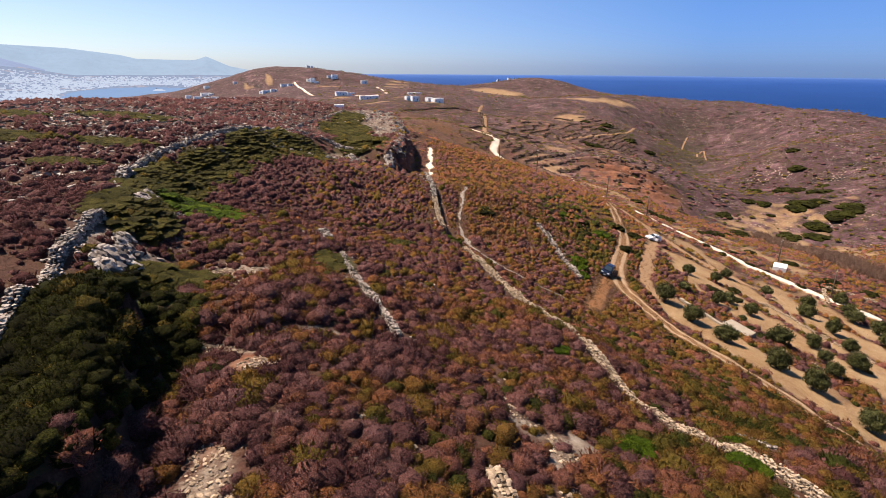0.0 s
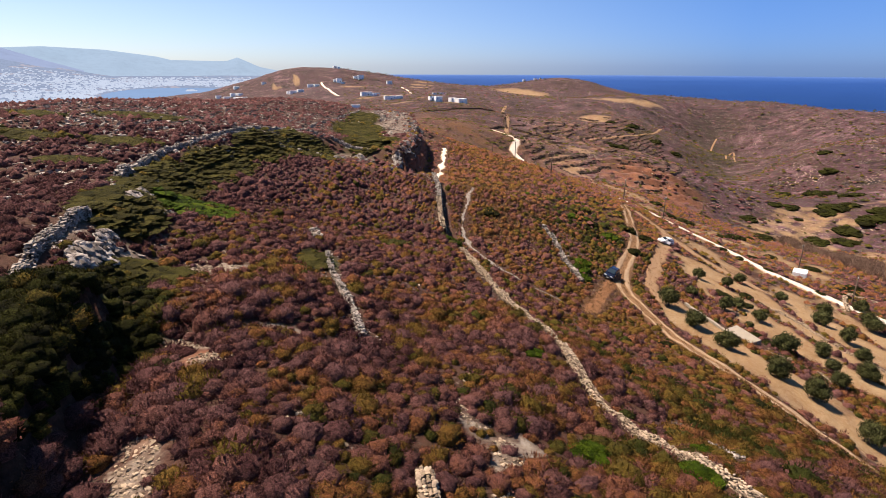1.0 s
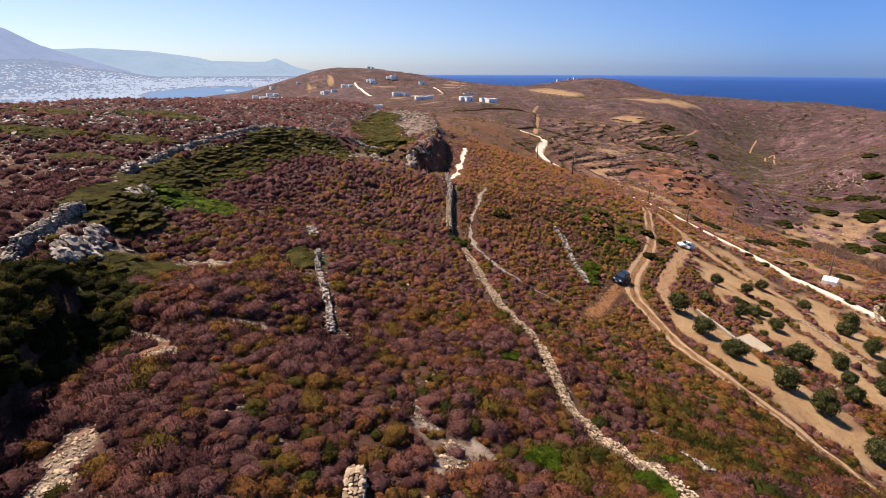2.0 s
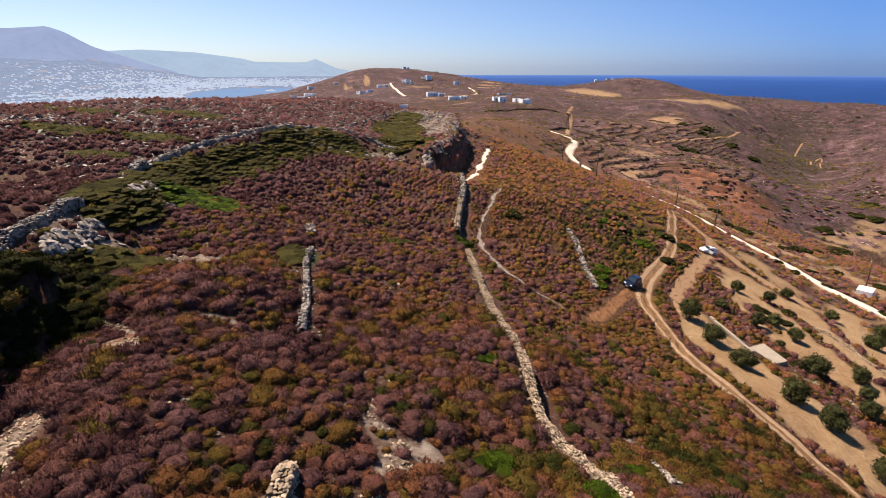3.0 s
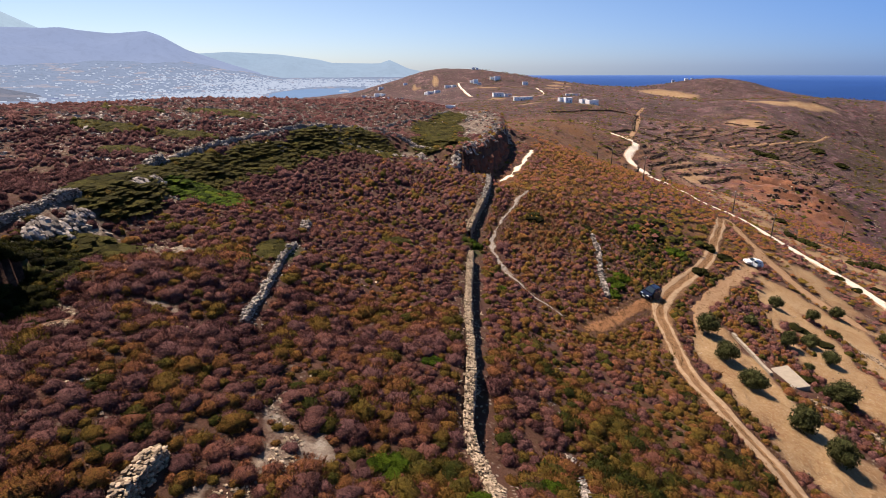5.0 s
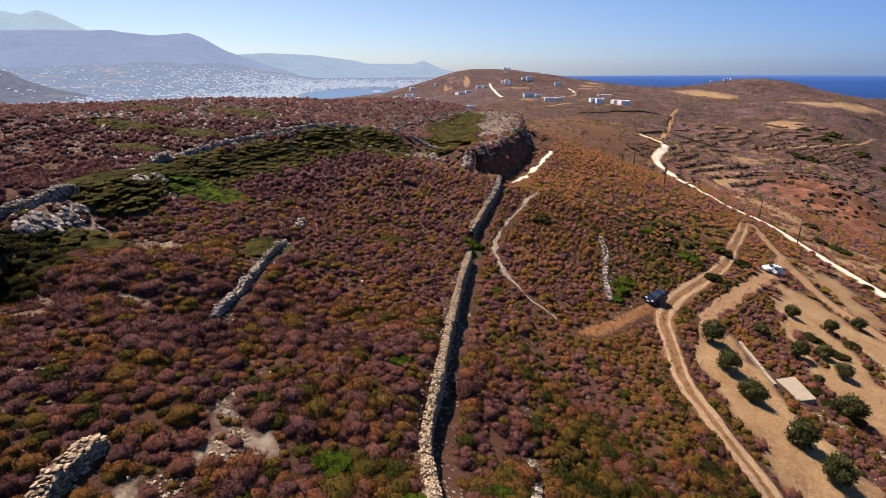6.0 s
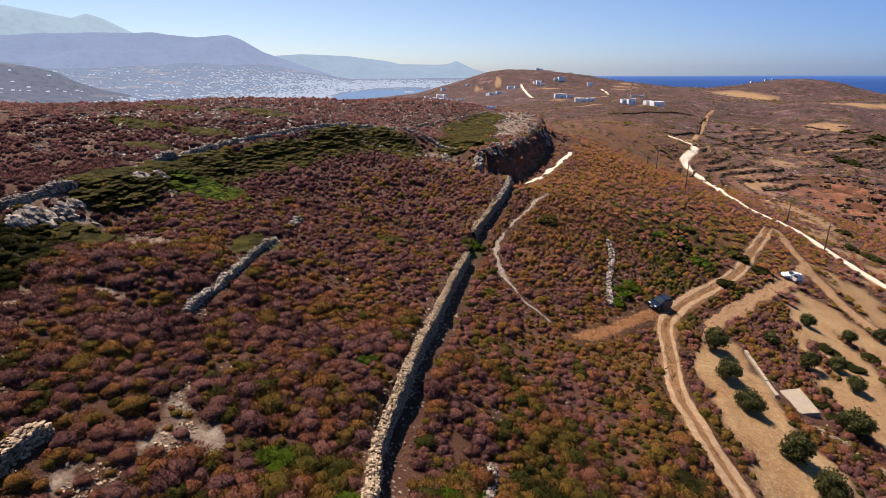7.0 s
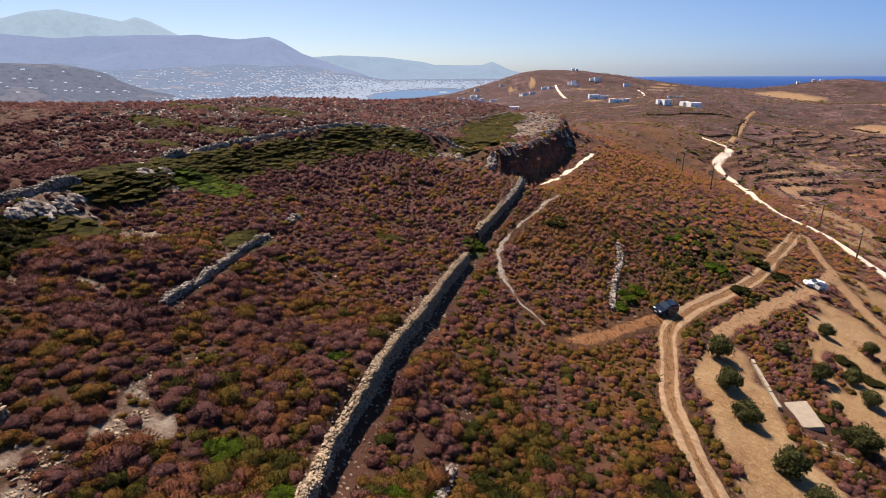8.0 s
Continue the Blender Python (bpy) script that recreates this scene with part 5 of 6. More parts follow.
ok = (np.arctan2(y - CENTRE[1], x - CENTRE[0]) < radians(112)) & (waves(x, y, 60, 76) + 0.5 * waves(x, y, 18, 77) > -0.75)
x, y, cover = x[ok], y[ok], {k: v[ok] for k, v in cover.items()}
size = 0.45 + 1.3 * g.uniform(0, 1, x.shape) ** 3
tint = np.where(g.uniform(0, 1, x.shape) < 0.6 + 0.4 * cover["maquis"], g.uniform(0.88, 1.0, x.shape), g.uniform(0.0, 0.22, x.shape))
shrub_mass("undergrowth", x, y, size, tint, [dome(1, 150 + k, 0, 0.5, -0.2) for k in range(5)], "scattered low scrub on the far slopes", 69, M_SHRUB)


x, y, cover = shrub_spots(70, 700, 1350, 8.0, 0.7)
ok = (np.arctan2(y - CENTRE[1], x - CENTRE[0]) < radians(104)) & (waves(x, y, 90, 78) > -0.5) & (height(x, y) > -72)
x, y, cover = x[ok], y[ok], {k: v[ok] for k, v in cover.items()}
size = 0.9 + 2.0 * g.uniform(0, 1, x.shape) ** 2
shrub_mass("undergrowth", x, y, size, np.where(g.uniform(0, 1, x.shape) < 0.6, g.uniform(0.9, 1.0, x.shape), g.uniform(0.0, 0.2, x.shape)), [dome(1, 150 + k, 0, 0.5, -0.2) for k in range(3)], "dark scrub dotted over the far headland", 71, M_SHRUB)


# ---- dry grass along the tracks ----
def grass_tufts(spots, tall, label, seed):
    """Dry grass too thick to count: sprays of blades at each place."""
    g = np.random.default_rng(seed)
    p = np.repeat(np.array(spots), 7, axis=0)
    n = len(p)
    a, t = g.uniform(0, 6.283, n), tall * g.uniform(0.5, 1.3, n)
    px, py = p[:, 0] + g.normal(0, 0.12, n), p[:, 1] + g.normal(0, 0.12, n)
    pz = height(px, py)
    w = t * 0.16
    lean = g.normal(0, 0.45, (n, 2)) * t[:, None]
    v = np.stack([np.stack([px - np.cos(a) * w, py - np.sin(a) * w, pz], 1), np.stack([px + np.cos(a) * w, py + np.sin(a) * w, pz], 1), np.stack([px + lean[:, 0], py + lean[:, 1], pz + t], 1)], 1)
    tagged(new("dry_grass", mesh_from("dry_grass", v.reshape(-1, 3), np.arange(n * 3).reshape(-1, 3), M_STRAW)), label, "grass", kind="stuff")


def verge_spots(line, offsets, every, seed):
    g = np.random.default_rng(seed)
    out = []
    for shift, spread in offsets:
        x, y, h, s = along(line, every)
        k = shift + g.normal(0, spread, len(x))
        out += list(zip(x + np.sin(h) * k, y - np.cos(h) * k))
    return out


M_STRAW = leaf_material("straw_grass", (0.200, 0.100, 0.042), (0.340, 0.195, 0.090), (0.480, 0.320, 0.165))
grass_tufts(verge_spots(TRACK, [(0.0, 0.22), (-1.9, 0.3), (1.9, 0.3), (-1.7, 0.4), (1.7, 0.4)], 0.22, 31), 0.20, "dry straw grass along the dirt track", 32)
grass_tufts(verge_spots(LOWER, [(-1.7, 0.5), (1.7, 0.5), (0.0, 0.5)], 0.35, 33) + verge_spots(LOWER_2, [(-2.4, 0.6), (2.4, 0.6)], 0.35, 34) + verge_spots(WHITE_1[:14], [(-2.7, 0.4), (2.7, 0.4)], 0.4, 37), 0.22, "dry straw grass along the earth lanes", 35)
grass_tufts(verge_spots(SPUR, [(0.0, 0.9), (-1.2, 0.8), (1.2, 0.8)], 0.12, 38) + verge_spots(FOOTPATH, [(-0.6, 0.25), (0.6, 0.25)], 0.3, 39), 0.24, "orange dry grass in the clearing and along the footpath", 40)
g = np.random.default_rng(41)
knoll = np.stack([g.normal(8, 12, 7000), g.uniform(88, 200, 7000)], 1)
knoll = knoll[off_lines(knoll[:, 0], knoll[:, 1], CLEAR) & (knoll[:, 0] > 0 - (knoll[:, 1] - 90) * 0.04)]
grass_tufts(knoll, 0.5, "dry orange grass between shrubs on the knoll", 42)


# ---- green bushes ----
LEAFY = [dome(1, 160 + k, 150, 0.12) for k in range(6)]
LEAFY_FAR = [dome(2, 180 + k, 40, 0.2) for k in range(5)]
LEAFY_LOW = [dome(1, 190 + k, 26, 0.10, -0.2) for k in range(5)]


def green_mats():
    g = np.random.default_rng(81)
    px, py, ps = [], [], []
    for cx, cy, rx, ry, turn in GREEN_PATCHES:
        count = int(rx * ry * 3.1416 / (0.32 if cy < 33 else 0.20 if cy < 75 else 0.28))
        u, t = np.sqrt(g.uniform(0, 1, count)), g.uniform(0, 6.283, count)
        c, s = math.cos(radians(turn)), math.sin(radians(turn))
        ex, ey = rx * u * np.cos(t), ry * u * np.sin(t)
        px.append(cx + ex * c - ey * s)
        py.append(cy + ex * s + ey * c)
        ps.append(g.uniform(0.4, 0.95, count) * (1.15 - 0.5 * u) * (1.35 if cy >= 33 else 0.8))
    x, y, size = np.concatenate(px), np.concatenate(py), np.concatenate(ps)
    ok = off_lines(x, y, CLEAR)
    x, y, size = x[ok], y[ok], size[ok]
    near = y < 33
    one = np.zeros(len(x))
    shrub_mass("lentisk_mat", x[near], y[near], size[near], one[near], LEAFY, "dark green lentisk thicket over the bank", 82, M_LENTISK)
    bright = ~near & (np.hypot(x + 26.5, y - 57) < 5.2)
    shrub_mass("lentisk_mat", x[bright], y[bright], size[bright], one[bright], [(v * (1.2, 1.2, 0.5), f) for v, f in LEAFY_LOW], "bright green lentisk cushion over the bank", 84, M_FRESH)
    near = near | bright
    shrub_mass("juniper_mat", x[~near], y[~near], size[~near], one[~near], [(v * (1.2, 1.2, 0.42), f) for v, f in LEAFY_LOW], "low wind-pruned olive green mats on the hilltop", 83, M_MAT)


green_mats()


def bush(x, y, r, h, material, label, seed, lumps=9, shapes=None):
    """A leafy bush of several lobes."""
    g = np.random.default_rng(seed)
    vs, fs, base = [], [], 0
    for k in range(lumps):
        v, f = (shapes or LEAFY)[k % 5]
        a, d = g.uniform(0, 6.283), r * 0.62 * math.sqrt(g.uniform(0, 1))
        s = r * g.uniform(0.38, 0.62)
        cx, cy = d * math.cos(a), d * math.sin(a)
        z = ground_z(x + cx, y + cy) - ground_z(x, y)
        vs.append(turn_z(v, g.uniform(0, 6)) * np.array([s, s, s * h / r * 1.1]) + np.array([cx, cy, z + 0.25 * h * (1 - d / r)]))
        fs.append(f + base)
        base += len(v)
    ob = new("bush", mesh_from("bush", np.concatenate(vs), np.concatenate(fs), material))
    ob.location = (x, y, ground_z(x, y))
    return tagged(ob, label, "bush", "green bushes on the slope")


for n, (x, y, r, h, m, text) in enumerate([
    (11.0, 25.7, 1.35, 0.9, M_FRESH, "dark green leafy bush among dry scrub"), (16.6, 24.0, 1.3, 0.8, M_FRESH, "broad green bush above the stone wall"),
    (19.6, 29.6, 1.2, 0.8, M_FRESH, "yellow green bush below the stone wall"), (1.5, 81.5, 1.4, 1.5, M_FRESH, "bright green bush in the wall gap"), (1.0, 78.4, 1.3, 1.1, M_FRESH, "bright green bush in the wall gap"),
    (23.4, 86.5, 1.7, 1.7, M_FRESH, "tall bright green bush beside a thin wall"), (24.4, 90.2, 1.6, 1.6, M_FRESH, "tall bright green bush beside a thin wall"), (23.2, 83.0, 1.3, 1.2, M_FRESH, "bright green bush beside a thin wall"),
    (9.3, 37.9, 0.8, 0.5, M_FRESH, "small green bush by the stone wall"), (-12.3, 72.2, 1.5, 0.8, M_LENTISK, "dark green bush in the brown field"), (7.6, 101, 2.2, 1.1, M_LENTISK, "large dark green bush on the knoll"),
    (33.4, 46.0, 1.8, 0.7, M_LENTISK, "dark green bush beside the dirt track"), (29.0, 60.5, 1.2, 0.8, M_LENTISK, "dark green bush beside the dirt track"), (31.0, 56.8, 1.1, 0.8, M_LENTISK, "dark green bush beside the dirt track"),
    (34.6, 111.9, 2.4, 1.3, M_FRESH, "green bush on the slope above the track"), (31.0, 116, 2.2, 1.2, M_LENTISK, "dark green bush on the slope above the track"), (38.5, 107.5, 1.8, 1.6, M_LENTISK, "dark bush at the track edge"), (42.0, 124, 1.7, 1.6, M_LENTISK, "dark bush at the track edge"), (45.6, 121, 2.0, 1.7, M_LENTISK, "dark bush between track and lane"),
    (17.6, 105, 1.7, 0.9, M_LENTISK, "dark green bush at the wall end"), (-10.6, 19.8, 1.1, 0.7, M_LENTISK, "olive green bush in the stony gully"), (-12.4, 24.6, 1.2, 0.7, M_LENTISK, "olive green bush at the gully edge"),
    (9.0, 66.5, 1.0, 0.6, M_FRESH, "low green bush beside the footpath"), (20.5, 32.0, 0.9, 0.6, M_FRESH, "green bush beside a thin wall"), (25, 41, 1.2, 0.7, M_FRESH, "yellow green bush on the slope"), (14.6, 27.2, 0.8, 0.5, M_LENTISK, "dark bush above the wall"),
    (48.4, 77.0, 1.6, 0.8, M_LENTISK, "dark green bushes beside the concrete slab"), (49.6, 73.8, 1.6, 0.8, M_LENTISK, "dark green bushes beside the concrete slab"), (45.8, 80.3, 1.3, 0.6, M_LENTISK, "dark green bushes above the concrete slab"),
    (53.3, 97.5, 1.8, 0.8, M_LENTISK, "low dark bush on a grove terrace"), (55.5, 94.0, 1.7, 0.8, M_LENTISK, "low dark bush on a grove terrace"), (59.6, 101.0, 1.6, 0.9, M_LENTISK, "low dark bush on a grove terrace"),
]):
    bush(x, y, r, h, m, text, 200 + n)


g = np.random.default_rng(260)
for n in range(22):
    x, y = 32 + 7 * g.normal(), 113 + 13 * g.normal()
    if np.abs(line_distance(np.array([x]), np.array([y]), TRACK)[0][0]) < 3.4 or np.abs(line_distance(np.array([x]), np.array([y]), LOWER)[0][0]) < 3:
        continue
    bush(x, y, g.uniform(0.8, 1.7), g.uniform(0.6, 1.0), M_FRESH if n % 3 == 0 else M_LENTISK, "low green bush on the slope above the track", 261 + n, 6, LEAFY_FAR)


# ---- olive trees ----
def tapered(bm, points, radii, sides=7):
    rings = []
    for p, r in zip(points, radii):
        rings.append([bm.verts.new(Vector(p) + Vector((r * math.cos(6.283 * k / sides), r * math.sin(6.283 * k / sides), 0))) for k in range(sides)])
    for a, b in zip(rings, rings[1:]):
        for k in range(sides):
            bm.faces.new((a[k], a[(k + 1) % sides], b[(k + 1) % sides], b[k]))
    bm.faces.new(rings[-1])


def olive_tree(seed):
    """An olive about 3 m high: short forked trunk, limbs and an uneven crown of small leaf sprays."""
    g = np.random.default_rng(seed)
    tree = anchor("olive_tree", Matrix.Identity(4), "grey-green olive tree with a rounded crown on sandy soil", "tree", "olive trees of the grove")
    bm = bmesh.new()
    lean = g.normal(0, 0.15, 2)
    tapered(bm, [(0, 0, -0.2), (0.02, 0, 0.25), (lean[0] * 0.6, lean[1] * 0.6, 0.5), (lean[0], lean[1], 0.75)], [0.30, 0.20, 0.16, 0.13])
    part("trunk", bm, M_BARK, tree, "gnarled grey trunk", True)
    lobes = []
    for k in range(5):
        a = k * 1.2566 + g.uniform(-0.4, 0.4)
        r, z = g.uniform(0.6, 1.0), g.uniform(1.05, 1.55)
        tip = np.array([lean[0] + r * math.cos(a), lean[1] + r * math.sin(a), z])
        bm = bmesh.new()
        mid = np.array([lean[0], lean[1], 0.7]) * 0.5 + tip * 0.5 + np.array([0, 0, -0.08])
        tapered(bm, [(lean[0], lean[1], 0.65), tuple(mid), tuple(tip)], [0.085, 0.055, 0.02], 5)
        part("limb", bm, M_BARK, tree, "", True)
        lobes.append((tip, g.uniform(0.65, 0.95)))
    lobes.append((np.array([lean[0], lean[1], 1.75]), 0.95))
    vs, count = [], 0
    for tip, r in lobes:
        n = int(330 * r / 0.7)
        d = g.normal(0, 1, (n, 3))
        d /= np.linalg.norm(d, axis=1)[:, None]
        c = tip + d * (r * g.uniform(0.45, 1.08, n) ** 0.7)[:, None] * np.array([1.1, 1.1, 0.78])
        side = np.cross(d, g.normal(0, 1, (n, 3)))
        side /= np.linalg.norm(side, axis=1)[:, None]
        up = np.cross(side, d) + d * g.uniform(-0.3, 0.9, n)[:, None]
        s = g.uniform(0.10, 0.19, n)[:, None]
        vs.append(np.stack([c - side * s * 0.5, c + up * s * 0.25 + side * s * 0.5, c + up * s * 1.15, c + up * s * 0.5 - side * s * 0.45], 1).reshape(-1, 3))
        count += n
    crown = new("crown", mesh_from("crown", np.concatenate(vs), np.arange(count * 4).reshape(-1, 4), M_OLIVE))
    crown.parent = tree
    tagged(crown, "dense grey-green leaf sprays")
    inner = bmesh.new()
    for tip, r in lobes:
        made = bmesh.ops.create_icosphere(inner, subdivisions=2, radius=r * 0.72)["verts"]
        for v in made:
            v.co = Vector(tip) + v.co * (1 + 0.35 * noise.noise(v.co * 3 + Vector((seed, 0, 0)))) * 1.0
            v.co.z = tip[2] + (v.co.z - tip[2]) * 0.75
    part("inner_foliage", inner, M_OLIVE, tree, "shaded inner leaves")
    return tree


OLIVES = [
    (36.4, 80.6, 1.15), (37.5, 72.9, 1.05), (39.6, 67.0, 1.1), (43.4, 60.8, 1.1), (45.2, 56.6, 1.1), (47.0, 49.2, 1.1), (44.4, 91.2, 0.75), (51.2, 104.6, 0.8), (48.6, 87.0, 1.0),
    (53.0, 91.0, 0.95), (54.0, 85.6, 0.9), (57.0, 104.2, 0.8), (51.0, 72.6, 1.15), (58.1, 74.8, 1.05), (60.9, 69.4, 1.1), (53.0, 63.4, 0.8), (69.5, 106.2, 0.95), (71.4, 95.6, 1.1),
    (70.4, 87.0, 1.1), (92.0, 113.5, 1.2), (84.9, 100.2, 1.25), (85.9, 94.6, 1.2), (63.5, 112, 0.8), (77.5, 104, 1.1), (66.5, 78, 1.0), (55.8, 69.0, 0.7), (80, 86, 1.1), (49.6, 80.4, 0.45), (88, 106, 1.1),
]
first_trees = [olive_tree(300 + k) for k in range(5)]
for n, (x, y, s) in enumerate(OLIVES):
    m = Matrix.LocRotScale((x, y, ground_z(x, y) - 0.35 * s), Euler((0, 0, n * 1.9)), Vector((s * (0.92 + 0.12 * math.sin(n * 2.3)), s * 0.95, s * (1.2 + 0.12 * math.cos(n * 1.7)))))
    if n < len(first_trees):
        first_trees[n].matrix_world = m
    else:
        t = copy_thing(first_trees[n % 5], m)
        t.matrix_world = m

# ---- valley bushes and reeds ----
for n, (x, y, r) in enumerate([
    (143, 264, 4.0), (162, 241, 5.5), (173, 238, 5.0), (181, 249, 5.5), (215, 299, 6.5), (190, 275, 7.5), (183, 271, 5.0), (198, 277, 5.0), (194, 254, 6.0), (202, 256, 5.0), (214, 332, 5.0), (164, 282, 3.6), (171, 279, 4.0), (168, 266, 2.2),
    (81, 188, 3.4), (76, 191, 2.6), (79, 213, 3.0), (100, 189, 3.2), (110, 241, 3.2), (216, 324, 6.0), (204, 262, 6.0), (202, 342, 5.0), (138, 240, 4.2), (152, 231, 4.0), (126, 222, 3.0), (118, 205, 2.5), (108, 195, 2.2), (95, 183, 2.4), (90, 178, 2.2),
    (96, 158, 2.0), (103, 150, 2.2), (99, 128, 2.2), (95, 124, 2.0), (104, 133, 2.4), (109, 126, 2.4), (236, 356, 5.0), (228, 318, 4.0), (246, 380, 4.5),
    (93, 140, 1.8), (84.5, 148, 1.6), (78, 156, 1.6), (82, 134.5, 1.5), (77, 140, 1.5), (88, 122, 1.6), (75, 145.5, 1.6), (141, 498, 7.0), (131, 498, 6.0), (182, 610, 8.0), (193, 564, 7.0), (159, 619, 6.0), (170, 585, 6.0), (205, 540, 6.0),
]):
    bush(x, y, r, r * (0.42 if r > 3 else 0.6), M_LENTISK, "dark lentisk bush in the dry valley", 400 + n, 12 if r > 3 else 8, LEAFY_FAR)


def reed_bed(line, wide, count, tall, seed):
    g = np.random.default_rng(seed)
    x, y, h, s = along(line, 0.5)
    q = g.integers(len(x), size=count)
    off = g.normal(0, wide / 2, count)
    px, py = x[q] + np.sin(h[q]) * off, y[q] - np.cos(h[q]) * off
    pz = height(px, py)
    a, t = g.uniform(0, 6.283, count), tall * g.uniform(0.6, 1.2, count)
    w = g.uniform(0.03, 0.08, count)
    lean = g.normal(0, 0.45, (count, 2))
    v = np.stack([np.stack([px - np.cos(a) * w, py - np.sin(a) * w, pz], 1), np.stack([px + np.cos(a) * w, py + np.sin(a) * w, pz], 1), np.stack([px + lean[:, 0] + np.cos(a) * w, py + lean[:, 1] + np.sin(a) * w, pz + t * 0.8], 1), np.stack([px + lean[:, 0] * 1.5, py + lean[:, 1] * 1.5, pz + t], 1)], 1)
    tagged(new("reeds", mesh_from("reeds", v.reshape(-1, 3), np.arange(count * 4).reshape(-1, 4), M_REED)), "stand of dry brown reeds along the stream bed", "reeds", kind="stuff")


reed_bed([(146, 240), (150, 234), (150, 222), (140, 190), (130, 165), (126, 140)], 6, 16000, 1.9, 91)

# ---- slab, kerb wall, low grove walls ----
z = ground_z(45, 74) - 0.08
slab = anchor("concrete_slab", pose(45, 74, z + 0.15), "flat pale concrete slab set in the grove terrace", "slab")
bm = bmesh.new()
ring = [(43.0, 75.6), (46.1, 77.6), (47.5, 72.8), (44.2, 70.9)]
top = [bm.verts.new((a - 45, b - 74, 0.03)) for a, b in ring]
low = [bm.verts.new((a - 45, b - 74, -1.2)) for a, b in ring]
bm.faces.new(top[::-1])
for k in range(4):
    bm.faces.new((top[k], top[(k + 1) % 4], low[(k + 1) % 4], low[k]))
bmesh.ops.bevel(bm, geom=[e for e in bm.edges if all(v in top for v in e.verts)], offset=0.03, segments=2, affect="EDGES")
part("top", bm, M_CONC, slab)
x, y, h, s = along(CURB, 1.0)
kerb = anchor("kerb_wall", pose(x[5], y[5], ground_z(x[5], y[5])), "low straight plastered kerb wall along the terrace", "low wall")
for i in range(len(x) - 1):
    bm = boxed(-0.52, -0.2, -0.6, 0.52, 0.2, 0.42 - 0.02 * (i % 3), bevel=0.03)
    ob = part("kerb_section", bm, M_CONC, kerb)
    xm, ym = (x[i] + x[i + 1]) / 2, (y[i] + y[i + 1]) / 2
    ob.matrix_basis = Matrix.Translation((xm - x[5], ym - y[5], ground_z(xm, ym) - ground_z(x[5], y[5]))) @ pose(0, 0, 0, 0, 0, math.degrees(h[i]))
dry_stone_wall([(44.6, 70.2), (50.1, 68.0), (54.5, 63.0)], 0.35, 0.12, M_STONE, "low pale terrace wall in the olive grove", 0, 16, 0.2)
dry_stone_wall([(60.6, 99), (64.6, 92.3), (65.2, 84), (68, 74)], 0.35, 0.12, M_STONE, "low pale terrace wall in the olive grove", 0, 17, 0.2)
dry_stone_wall([(88, 112), (97, 125), (106, 119)], 0.5, 0.6, M_STONE, "low stone wall in the valley", 0, 18, 0.34)


# ---- vehicles ----
M_NAVY = plain_material("navy_car_paint", (0.012, 0.018, 0.040), 0.25, 0.3, 0.5, 0.05)
M_CARWHITE = plain_material("white_car_paint", (0.75, 0.75, 0.74), 0.35, 0.0, 0.5, 0.03)
M_GLASS = plain_material("car_glass", (0.02, 0.03, 0.04), 0.05, 0.0, 0.8, 0.02)
M_TYRE = plain_material("tyre_rubber", (0.02, 0.02, 0.02), 0.85)
M_RIM = plain_material("wheel_rim", (0.45, 0.46, 0.48), 0.35, 0.8)
M_LAMP = plain_material("headlamp_glass", (0.75, 0.78, 0.80), 0.1, 0.0, 0.8)
M_TAIL = plain_material("tail_lamp", (0.35, 0.02, 0.02), 0.2)
M_TRIM = plain_material("black_trim", (0.03, 0.03, 0.03), 0.6)


